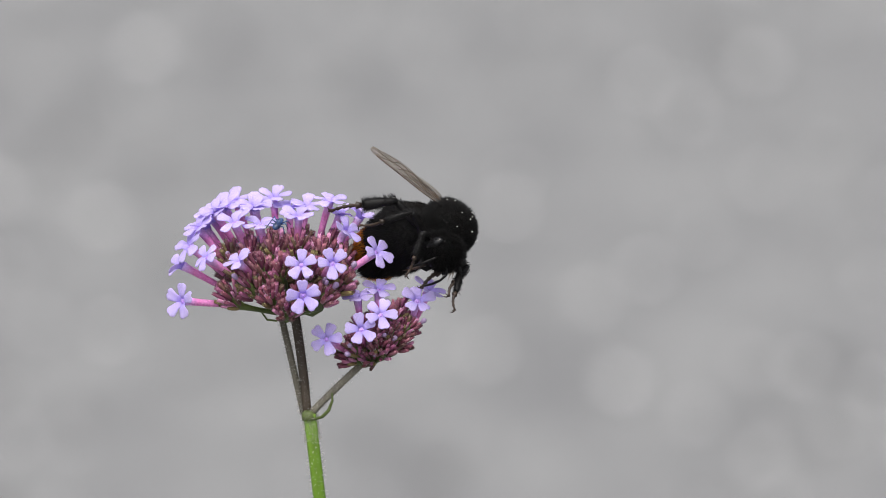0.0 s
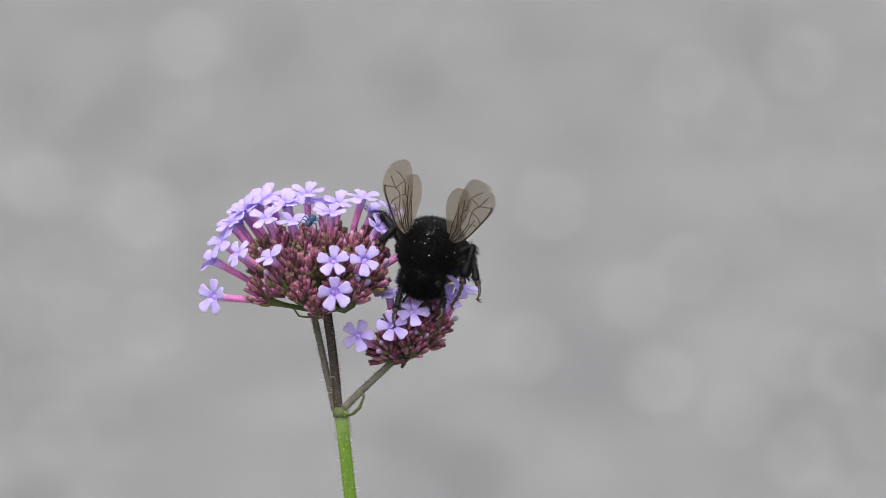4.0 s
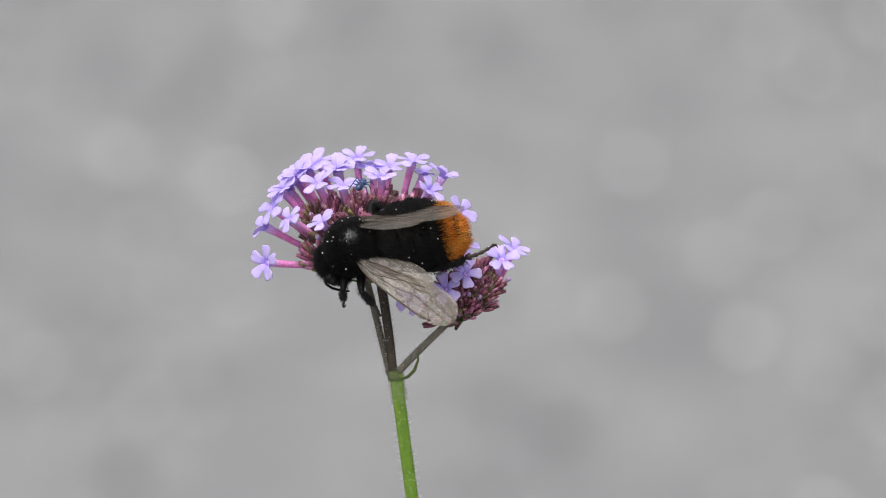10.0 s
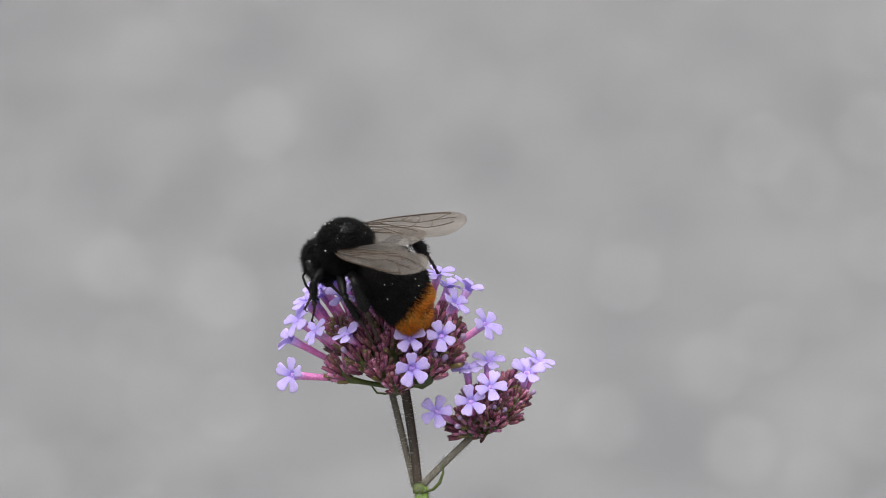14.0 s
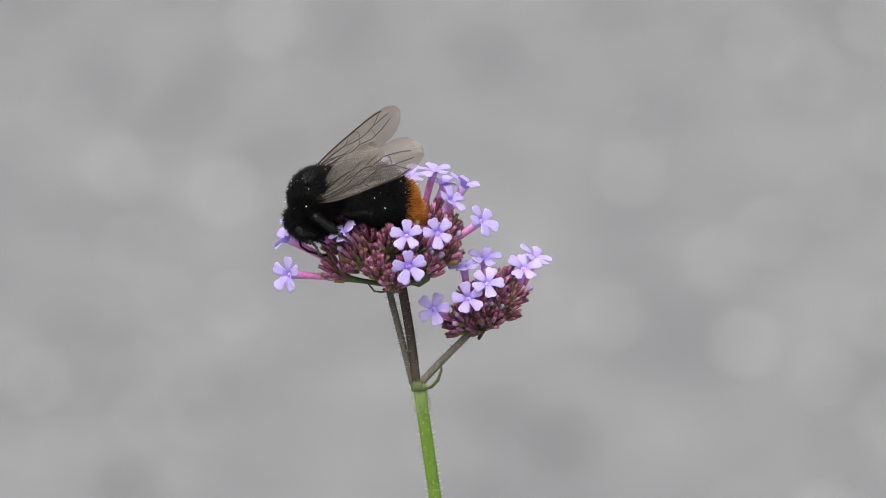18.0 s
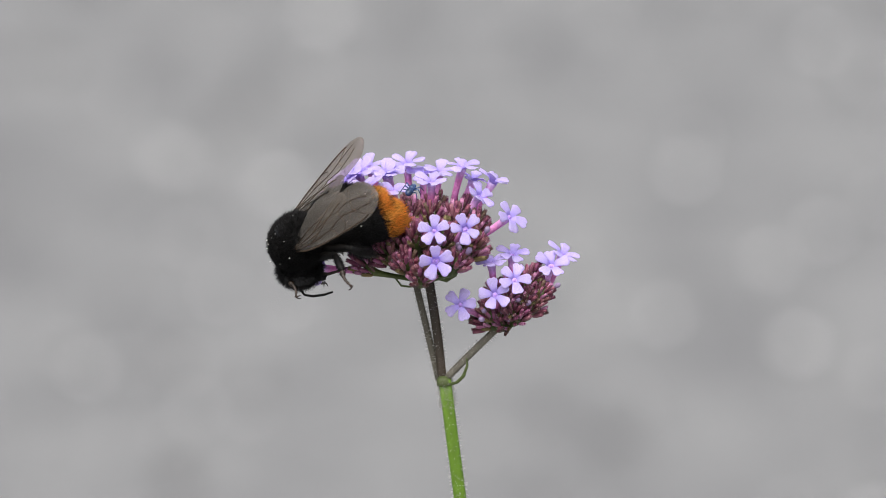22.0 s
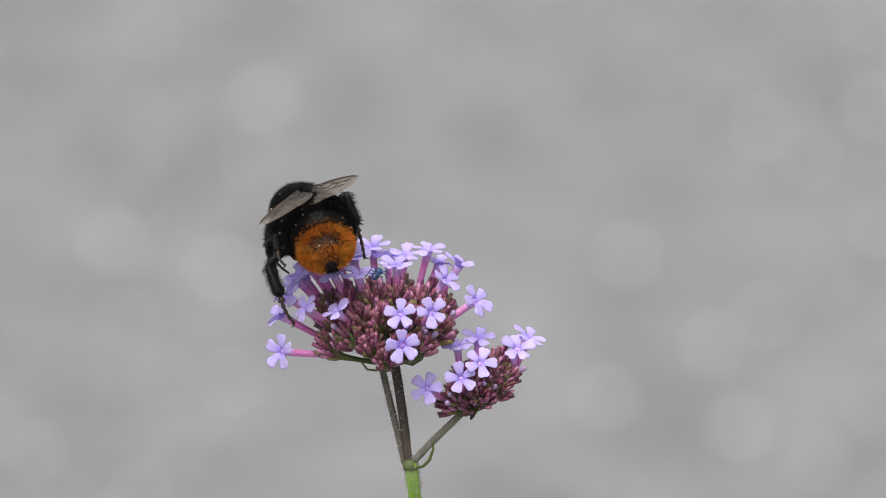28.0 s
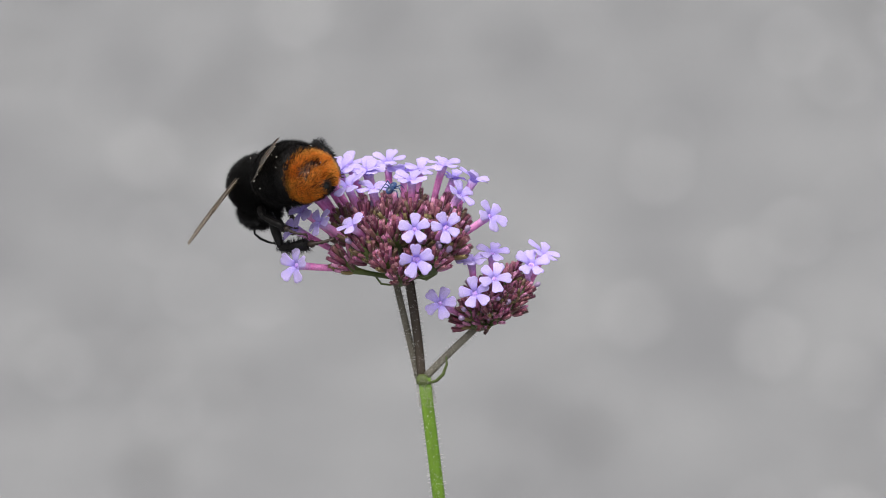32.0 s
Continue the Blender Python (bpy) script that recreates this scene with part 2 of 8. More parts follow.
def blades(roots, tips, width, name, material, parent, label="", bend=0.0):
    """Fine hairs: one mesh of slim three-sided spikes, bent a little."""
    roots, tips = np.asarray(roots, float) * Q, np.asarray(tips, float) * Q
    n = len(roots)
    d = tips - roots
    ln = np.linalg.norm(d, axis=1, keepdims=True)
    ref = rng.normal(size=(n, 3))
    s = np.cross(d, ref)
    s /= np.linalg.norm(s, axis=1, keepdims=True) + 1e-12
    s2 = np.cross(d / (ln + 1e-12), s)
    w = width * Q
    mid = roots + d * 0.55 + s * ln * bend
    v = np.empty((n, 7, 3))
    for k in range(3):
        a = 2 * math.pi * k / 3
        off = s * math.cos(a) + s2 * math.sin(a)
        v[:, k] = roots + off * w
        v[:, 3 + k] = mid + off * w * 0.65
    v[:, 6] = tips
    base = (np.arange(n) * 7)[:, None]
    tri = []
    for k in range(3):
        k2 = (k + 1) % 3
        tri += [base + np.array([[k, k2, 3 + k2]]), base + np.array([[k, 3 + k2, 3 + k]]), base + np.array([[3 + k, 3 + k2, 6]])]
    tri = np.concatenate(tri)
    me = bpy.data.meshes.new(name)
    me.from_pydata(v.reshape(-1, 3).tolist(), [], tri.tolist())
    ob = mesh_part(name, me, material, parent, label)
    ob["kind"] = "stuff"
    return ob


def frame_on(p, z, spin=0.0):
    """A pose at p (grid steps) whose own z points along z."""
    q = Vector(z).normalized().to_track_quat("Z", "Y").to_matrix().to_4x4()
    return Matrix.Translation(Vector(p) * Q) @ q @ Matrix.Rotation(spin, 4, "Z")


# ---- ground ----
def ground():
    bm = bmesh.new()
    n = 60
    xs = [-40 + 80 * i / n for i in range(n + 1)]
    grid = [[bm.verts.new((x, y, 0)) for x in xs] for y in [-20 + 80 * i / n for i in range(n + 1)]]
    for j in range(n):
        for i in range(n):
            bm.faces.new((grid[j][i], grid[j][i + 1], grid[j + 1][i + 1], grid[j + 1][i]))
    ob = part("ground", bm, GROUND)
    tagged(ob, "worn light grey asphalt, far out of focus", "ground", kind="structure")
    return ob


ground()


STONES = [(-0.176, 5.18, 0.012), (-0.157, 5.76, 0.010), (0.386, 5.72, 0.012), (0.424, 5.41, 0.012), (0.21, 4.96, 0.008),
          (-0.32, 5.47, 0.007), (-0.06, 4.84, 0.006), (0.11, 5.9, 0.007), (0.084, 4.83, 0.007), (-0.23, 4.69, 0.007), (0.274, 4.65, 0.008)]


def pebbles(name, material, spots, seed, label):
    """Stones scattered over the paving."""
    bm = bmesh.new()
    r = random.Random(seed)
    for x, y, s in spots(r):
        m = pose(x, y, s * 0.4, 0, 0, r.uniform(0, 360)) @ Matrix.Diagonal((s * r.uniform(0.8, 1.4), s, s * 0.6, 1))
        bmesh.ops.create_icosphere(bm, subdivisions=1, radius=1.0, matrix=m)
    tagged(part(name, bm, material), label, "gravel", kind="stuff")


def strewn(count, sizes):
    return lambda r: [(r.uniform(-1.0, 1.0), r.uniform(3.8, 8.2), r.choice(sizes) * r.uniform(0.8, 1.2)) for _ in range(count)]


pebbles("gravel", PEBBLE, lambda r: STONES + strewn(420, (0.004, 0.005, 0.006, 0.008, 0.009))(r), 12, "small pale stones strewn over the grey paving")
pebbles("dark_gravel", DARK_PEBBLE, strewn(420, (0.005, 0.006, 0.008, 0.010)), 13, "small dark stones strewn over the grey paving")


# ---- the plant ----
plant = new("verbena_plant")
plant.empty_display_size = 0.01
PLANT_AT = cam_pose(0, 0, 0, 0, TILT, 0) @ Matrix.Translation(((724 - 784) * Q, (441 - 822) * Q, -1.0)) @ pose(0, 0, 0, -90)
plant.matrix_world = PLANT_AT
tagged(plant, "purple-top vervain with lilac florets on two flower heads", "flower")


def petal_mesh(seed):
    """One notched corolla lobe, root at the origin, running along x, cupped, with thickness."""
    r = random.Random(seed)
    me = bpy.data.meshes.new("petal")
    nx, ny = 10, 6
    top, bot = [], []
    tw, curl, wave = r.uniform(-0.12, 0.12), r.uniform(-5.0, 3.0), r.uniform(0.4, 1.2)
    notch = r.uniform(2.0, 4.2)
    for i in range(nx + 1):
        s = i / nx
        half = 4.4 + 6.0 * min(1.0, s / 0.70) ** 1.1
        if s > 0.74:
            half *= 1 - 0.38 * ((s - 0.74) / 0.26) ** 2.4
        for j in range(ny + 1):
            t = 2 * j / ny - 1
            x = 2.5 + 29.5 * s - (notch * math.exp(-(t / 0.42) ** 2) + 2.2 * t * t) * s ** 7
            y = half * t
            dip = max(0.0, 1 - s / 0.34)
            z = -7.5 * dip * dip + curl * s * s - 1.2 * t * t * s - 0.9 * math.exp(-(t / 0.3) ** 2) * s + tw * y * s + wave * math.sin(4 * t + seed) * s * s
            top.append((x * Q, y * Q, z * Q))
            bot.append((x * Q, y * Q, (z - 0.9) * Q))
    n = len(top)
    faces = []
    for i in range(nx):
        for j in range(ny):
            a, b, c, d = i * (ny + 1) + j, (i + 1) * (ny + 1) + j, (i + 1) * (ny + 1) + j + 1, i * (ny + 1) + j + 1
            faces += [(a, b, c, d), (n + a, n + d, n + c, n + b)]
    rim = [(0, j) for j in range(ny)] + [(i, ny) for i in range(nx)] + [(nx, ny - j) for j in range(ny)] + [(nx - i, 0) for i in range(nx)]
    ids = [i * (ny + 1) + j for i, j in rim]
    for k in range(len(ids)):
        a, b = ids[k], ids[(k + 1) % len(ids)]
        faces.append((a, b, n + b, n + a))
    me.from_pydata(top + bot, [], faces)
    me.materials.append(PETAL)
    return me


PETALS = [petal_mesh(i) for i in range(5)]


def throat_mesh():
    bm = bmesh.new()
    bmesh.ops.create_cone(bm, cap_ends=True, segments=10, radius1=3.6 * Q, radius2=3.0 * Q, depth=1.6 * Q, matrix=pose(0, 0, -5.2 * Q))
    me = bpy.data.meshes.new("throat")
    bm.to_mesh(me)
    bm.free()
    me.materials.append(THROAT)
    return me


THROAT_MESH = throat_mesh()
r_f = random.Random(3)


def floret(at, root, size, face):
    """A floret at (right, up, near) that looks along face, with its tube reaching back to root."""
    x, z, w = at
    p, o = Vector((x, -w, z)), Vector(root)
    way = (p - o).normalized()
    length = (p - o).length
    reach = max(34.0, length - 96) if length > 140 else length * 0.66
    face = Vector((face[0], -face[2], face[1])).normalized()
    bm = bmesh.new()
    start = p - (way * 0.8 + face * 0.2) * reach
    tube(bm, [start - p, (start - p) * 0.6, (start - p) * 0.28 - face * 3, -face * 14, -face * 5.4],
         [5.0, 5.8, 6.4, 7.2, 8.8], 10)
    me = bpy.data.meshes.new("floret")
    m = frame_on((0, 0, 0), face, r_f.uniform(0, 6.28))
    bmesh.ops.transform(bm, matrix=m.inverted(), verts=bm.verts)
    bm.to_mesh(me)
    bm.free()
    f = mesh_part("floret", me, TUBE, plant)
    f.matrix_local = Matrix.Translation(p * Q) @ m
    droop = r_f.uniform(-20, 2)
    for k in range(5):
        pt = mesh_part("petal", PETALS[r_f.randrange(5)], PETAL, f)
        tip = droop + r_f.uniform(-12, 10)
        sc = size * r_f.uniform(0.95, 1.15)
        pt.matrix_local = Matrix.Rotation(radians(72 * k + r_f.uniform(-7, 7)), 4, "Z") @ Matrix.Rotation(radians(tip), 4, "Y") @ Matrix.Diagonal((sc, sc, sc, 1))
    mesh_part("throat", THROAT_MESH, THROAT, f)
    return f


def calyx_mesh(kind):
    """A ribbed, toothed calyx along z; kind 1 and 2 carry a closed bud."""
    bm = bmesh.new()
    n = 10
    prof = [(0, 3.2), (8, 6.2), (20, 7.2), (32, 6.6), (40, 5.4)]
    rings = []
    for h, r in prof:
        ring = []
        for k in range(n):
            a = 2 * math.pi * k / n
            rr = r * (1.10 if k % 2 else 0.88)
            hh = h + (5 if (h == 40 and k % 2) else 0)
            ring.append(bm.verts.new((rr * math.cos(a) * Q, rr * math.sin(a) * Q, hh * Q)))
        rings.append(ring)
    for a, b in zip(rings, rings[1:]):
        for k in range(n):
            bm.faces.new((a[k], a[(k + 1) % n], b[(k + 1) % n], b[k]))
    bm.faces.new(rings[0][::-1])
    low = [bm.verts.new((v.co.x * 0.6, v.co.y * 0.6, 34 * Q)) for v in rings[-1]]
    for k in range(n):
        bm.faces.new((rings[-1][k], rings[-1][(k + 1) % n], low[(k + 1) % n], low[k]))
    bm.faces.new(low)
    me = bpy.data.meshes.new("calyx")
    bm.to_mesh(me)
    bm.free()
    return me


def bud_mesh():
    bm = bmesh.new()
    tube(bm, [(0, 0, 34), (0, 0, 41), (0, 0, 47), (0, 0, 54), (0, 0, 58)], [4.0, 5.4, 7.6, 6.6, 2.0], 9)
    me = bpy.data.meshes.new("bud")
    bm.to_mesh(me)
    bm.free()
    me.materials.append(BUD)
    return me


CALYX_RED, CALYX_GREEN = calyx_mesh(0), calyx_mesh(0)
CALYX_RED.materials.append(CALYX)
CALYX_GREEN.materials.append(GREEN_CALYX)
BUD_MESH = bud_mesh()
MAIN_ROOT, SIDE_ROOT = (-30, 0, 185), (100, 0, 97)


def clumps(neck, heart, centres, count, seed, own, small=1.0, stalk_tone=None):
    """Dense short clumps of overlapping calyces at the centres, each on a bent stalk from the neck and turned away from the heart.
    own: every how many a calyx is a piece of its own; 0: all joined."""
    r = random.Random(seed)
    neck, heart = Vector(neck), Vector(heart)
    hair_roots, hair_tips = [], []
    far_v, far_f = [], []
    for c in centres:
        c = Vector(c)
        up = ((c - heart).normalized() + Vector((0, 0, 0.55)) + Vector((r.uniform(-0.2, 0.2), r.uniform(-0.2, 0.2), 0))).normalized()
        base = c - up * 30 * small
        bm = bmesh.new()
        mid = neck + (base - neck) * 0.55 + Vector((0, 0, -4))
        line = curve_points(neck - Vector((0, 0, 6)), mid, base, 6) + [c + up * 14 * small]
        tube(bm, line, [5.5, 5, 4.6, 4.4, 4.4, 5.2, 7.5 * small, 4 * small], 8)
        part("stalk", bm, stalk_tone or LEAF, plant)
        side = up.orthogonal().normalized()
        side2 = up.cross(side)
        bulk = r.uniform(0.85, 1.15) * small
        for i in range(count):
            f = (i + r.uniform(0.2, 0.8)) / count
            a = i * 2.39996 + r.uniform(-0.3, 0.3)
            out = side * math.cos(a) + side2 * math.sin(a)
            ring = math.sin(math.pi * (0.25 + 0.72 * f)) * 12.5 * bulk
            p = c + up * (-27 + 33 * f) * bulk + out * ring * r.uniform(0.75, 1.05)
            lean = (up + out * (0.86 * (1 - f) ** 0.8 + 0.05) + Vector((r.uniform(-0.15, 0.15), r.uniform(-0.15, 0.15), r.uniform(-0.05, 0.12)))).normalized()
            size = r.uniform(0.56, 0.80) * small * (1.0 - 0.12 * f)
            m = frame_on(p, lean, r.uniform(0, 6)) @ Matrix.Diagonal((size * 0.82, size * 0.82, size * 0.98, 1))
            low = f < 0.4 and r.random() < 0.75
            if own and i % own == 0:
                ob = mesh_part("calyx", CALYX_GREEN if low or r.random() < 0.06 else CALYX_RED, None, plant)
                ob.matrix_local = m
                if r.random() < (0.02 if f < 0.5 else 0.15):
                    mesh_part("bud", BUD_MESH, None, ob).scale = (1.3, 1.3, 1.0)
            else:
                far_f += [tuple(len(far_v) + q for q in pl.vertices) for pl in CALYX_RED.polygons]
                far_v += [tuple(m @ v.co) for v in CALYX_RED.vertices]
            for _ in range(5):
                a2, h2 = r.uniform(0, 6.28), r.uniform(4, 44)
                o = Vector((math.cos(a2), math.sin(a2), 0.6))
                q = Vector((o.x * 6.5, o.y * 6.5, h2))
                hair_roots.append(tuple((m @ (q * Q)) / Q))
                hair_tips.append(tuple((m @ ((q + o * r.uniform(3, 9)) * Q)) / Q))
    if far_v:
        me = bpy.data.meshes.new("calyx_mass")
        me.from_pydata(far_v, [], far_f)
        mesh_part("calyx_mass", me, CALYX_JOINED, plant, "maroon calyces packed behind the others")["kind"] = "stuff"
    blades(hair_roots, hair_tips, 0.30, "calyx_down", DOWN, plant, "fine pale down on the calyces", 0.1)


MAIN_NECK, MAIN_HEART, SIDE_NECK, SIDE_HEART = (-30, 0, 182), (-35, 0, 165), (100, 0, 95), (118, 0, 108)


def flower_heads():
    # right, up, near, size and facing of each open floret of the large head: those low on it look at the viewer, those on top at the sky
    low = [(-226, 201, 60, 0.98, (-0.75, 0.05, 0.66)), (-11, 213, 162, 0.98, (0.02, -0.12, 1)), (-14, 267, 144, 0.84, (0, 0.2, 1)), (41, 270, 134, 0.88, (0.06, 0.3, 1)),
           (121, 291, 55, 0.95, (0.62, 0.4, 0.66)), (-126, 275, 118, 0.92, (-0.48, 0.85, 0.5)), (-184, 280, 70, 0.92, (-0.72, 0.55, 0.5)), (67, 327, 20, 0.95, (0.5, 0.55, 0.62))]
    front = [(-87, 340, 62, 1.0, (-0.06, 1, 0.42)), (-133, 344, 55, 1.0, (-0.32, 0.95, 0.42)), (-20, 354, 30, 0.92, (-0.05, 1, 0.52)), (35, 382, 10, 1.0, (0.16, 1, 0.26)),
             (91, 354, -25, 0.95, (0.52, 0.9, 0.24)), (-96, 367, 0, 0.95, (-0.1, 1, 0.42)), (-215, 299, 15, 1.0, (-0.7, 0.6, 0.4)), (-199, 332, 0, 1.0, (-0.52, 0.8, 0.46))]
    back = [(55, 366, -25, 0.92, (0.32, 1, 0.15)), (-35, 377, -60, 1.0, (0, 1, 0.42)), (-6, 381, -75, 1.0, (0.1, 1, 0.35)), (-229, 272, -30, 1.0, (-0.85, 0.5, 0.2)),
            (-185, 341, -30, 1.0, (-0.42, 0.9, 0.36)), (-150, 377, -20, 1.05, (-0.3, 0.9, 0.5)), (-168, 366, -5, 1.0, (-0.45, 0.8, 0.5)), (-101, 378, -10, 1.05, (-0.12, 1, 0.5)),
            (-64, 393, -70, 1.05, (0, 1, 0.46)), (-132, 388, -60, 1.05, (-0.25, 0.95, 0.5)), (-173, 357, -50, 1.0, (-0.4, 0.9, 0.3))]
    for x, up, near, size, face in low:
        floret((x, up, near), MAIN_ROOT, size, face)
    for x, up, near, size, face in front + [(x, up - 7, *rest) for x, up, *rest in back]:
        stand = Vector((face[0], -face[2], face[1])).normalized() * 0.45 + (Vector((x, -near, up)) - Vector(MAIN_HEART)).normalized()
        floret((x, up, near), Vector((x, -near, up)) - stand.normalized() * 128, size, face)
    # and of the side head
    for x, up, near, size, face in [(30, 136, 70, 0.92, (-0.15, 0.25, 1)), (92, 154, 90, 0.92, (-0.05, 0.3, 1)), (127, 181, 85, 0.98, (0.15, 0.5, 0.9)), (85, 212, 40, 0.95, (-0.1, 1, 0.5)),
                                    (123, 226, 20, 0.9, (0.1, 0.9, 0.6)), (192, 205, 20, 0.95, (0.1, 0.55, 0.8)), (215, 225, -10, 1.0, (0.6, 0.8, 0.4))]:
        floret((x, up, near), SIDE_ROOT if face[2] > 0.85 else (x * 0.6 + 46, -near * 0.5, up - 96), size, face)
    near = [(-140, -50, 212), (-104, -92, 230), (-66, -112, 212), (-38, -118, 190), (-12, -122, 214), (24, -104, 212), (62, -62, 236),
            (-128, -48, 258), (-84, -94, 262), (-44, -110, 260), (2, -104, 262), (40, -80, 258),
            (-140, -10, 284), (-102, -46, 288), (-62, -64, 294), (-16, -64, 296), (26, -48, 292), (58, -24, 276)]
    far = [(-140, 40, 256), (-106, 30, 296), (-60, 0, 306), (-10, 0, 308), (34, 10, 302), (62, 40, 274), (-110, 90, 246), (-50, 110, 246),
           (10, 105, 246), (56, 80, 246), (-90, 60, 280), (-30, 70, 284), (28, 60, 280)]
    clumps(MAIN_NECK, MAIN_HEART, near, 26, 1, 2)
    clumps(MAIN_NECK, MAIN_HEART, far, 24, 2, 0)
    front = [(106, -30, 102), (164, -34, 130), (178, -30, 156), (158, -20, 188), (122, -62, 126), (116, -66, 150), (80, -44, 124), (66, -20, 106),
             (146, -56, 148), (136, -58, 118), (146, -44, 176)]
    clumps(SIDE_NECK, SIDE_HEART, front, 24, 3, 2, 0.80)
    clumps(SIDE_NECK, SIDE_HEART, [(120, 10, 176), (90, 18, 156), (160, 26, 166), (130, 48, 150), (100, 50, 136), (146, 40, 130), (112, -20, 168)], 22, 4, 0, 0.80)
    # added balls that close the heads from inside, coloured like the shade in the gaps
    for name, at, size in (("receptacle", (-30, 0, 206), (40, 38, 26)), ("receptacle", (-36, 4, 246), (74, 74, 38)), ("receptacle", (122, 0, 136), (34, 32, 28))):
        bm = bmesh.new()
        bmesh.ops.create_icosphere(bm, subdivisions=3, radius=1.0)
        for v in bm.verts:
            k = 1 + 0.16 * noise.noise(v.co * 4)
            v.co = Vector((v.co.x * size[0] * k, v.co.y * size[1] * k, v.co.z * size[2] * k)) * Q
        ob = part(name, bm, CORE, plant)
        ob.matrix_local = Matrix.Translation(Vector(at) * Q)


def along_hairs(pts, radii, count, length, name, parent, seed):
    r = np.random.default_rng(seed)
    pts = np.array([tuple(p) for p in pts], float)
    k = r.uniform(0, len(pts) - 1.001, count)
    i = k.astype(int)
    f = (k - i)[:, None]
    c = pts[i] * (1 - f) + pts[i + 1] * f
    rad = np.array(radii)[i][:, None]
    d = pts[i + 1] - pts[i]
    d /= np.linalg.norm(d, axis=1, keepdims=True)
    o = r.normal(size=(count, 3))
    o -= d * (o * d).sum(1, keepdims=True)
    o /= np.linalg.norm(o, axis=1, keepdims=True)
    root = c + o * rad * 0.95
    tip = root + (o + r.normal(size=(count, 3)) * 0.3) * length * r.uniform(0.5, 1.2, (count, 1))
    blades(root, tip, 0.32, name, DOWN, parent, "short pale down", 0.1)


def stems():
    down = PLANT_AT.to_3x3().inverted() @ Vector((0, 0, -1))
    lean = (down + Vector((0.118, 0.0, 0.0))).normalized()
    total = (PLANT_AT.translation.z) / Q / max(0.9, -(PLANT_AT.to_3x3() @ lean).z)
    pts = [Vector((2, 0, 3)) + lean * total * s for s in (0, 0.004, 0.03, 0.08, 0.15, 0.3, 0.5, 0.75, 1.0)]
    radii = [12.5, 12, 12, 12.5, 13, 14, 15, 17, 19]
    bm = bmesh.new()
    tube(bm, pts, radii, 16, 0.9)
    stem = part("stem", bm, STEM, plant, "ridged bright green stem")
    along_hairs(pts[:4], [12.5] * 4, 2000, 6.5, "stem_down", stem, 1)
    for name, a, b, c, r0, r1, hairs, tone in (("peduncle", (-2, 0, 0), (-8, 2, 80), (-27, 0, 188), 8.5, 9.5, 420, TWIG),
                                         ("peduncle", (-8, 10, 0), (-24, 12, 70), (-52, 22, 186), 6.5, 6.5, 420, PALE_TWIG),
                                         ("branch", (6, -2, 4), (40, 0, 40), (102, 0, 98), 7, 6.5, 350, PALE_TWIG)):
        pts = curve_points(a, b, c, 10)
        rs = [r0 + (r1 - r0) * i / 10 for i in range(11)]
        bm = bmesh.new()
        tube(bm, pts, rs, 12, 0.8)
        ob = part(name, bm, tone, plant, "brown downy flower stalk" if tone is TWIG else "grey-green downy flower stalk")
        along_hairs(pts, rs, hairs, 5.5, "stalk_down", ob, int(c[0]) % 97)
    # node and bracts
    bm = bmesh.new()
    tube(bm, [(0, 0, -10), (0, 0, -4), (0, 0, 3), (0, 0, 8)], [12.2, 13, 12.6, 9], 14, 0.6)
    part("node", bm, LEAF, plant)

    def bract(pts, widths, label):
        bm = bmesh.new()
        pts = [Vector(p) for p in pts]
        rows = []
        for i, (p, w) in enumerate(zip(pts, widths)):
            d = (pts[min(i + 1, len(pts) - 1)] - pts[max(0, i - 1)]).normalized()
            s = d.cross(Vector((0.3, 0.3, 1))).normalized()
            n = s.cross(d)
            rows.append([bm.verts.new((p + s * w * k + n * (abs(k) * 1.5 + e)) * Q) for e in (0, -1.6) for k in (-1, 0, 1)])
        for a, b in zip(rows, rows[1:]):
            for k in range(2):
                bm.faces.new((a[k], a[k + 1], b[k + 1], b[k]))
                bm.faces.new((a[3 + k], b[3 + k], b[4 + k], a[4 + k]))
            bm.faces.new((a[0], b[0], b[3], a[3]))
            bm.faces.new((a[2], a[5], b[5], b[2]))
        part("bract", bm, LEAF, plant, label)

    bract([(10, -8, -8), (24, -16, -4), (36, -20, 8), (42, -20, 26), (41, -18, 40)], [3.6, 3.6, 3.2, 2.2, 0.5], "narrow green bract at the fork")
    bract([(-40, -10, 172), (-58, -20, 166), (-74, -24, 168), (-84, -24, 182)], [5, 4, 2.5, 0.5], "thin curled bract under the head")
    bract([(-12, -14, 180), (4, -24, 176), (22, -30, 186), (30, -30, 200)], [6, 6, 4, 0.5], "small green bract under the head")


flower_heads()
stems()


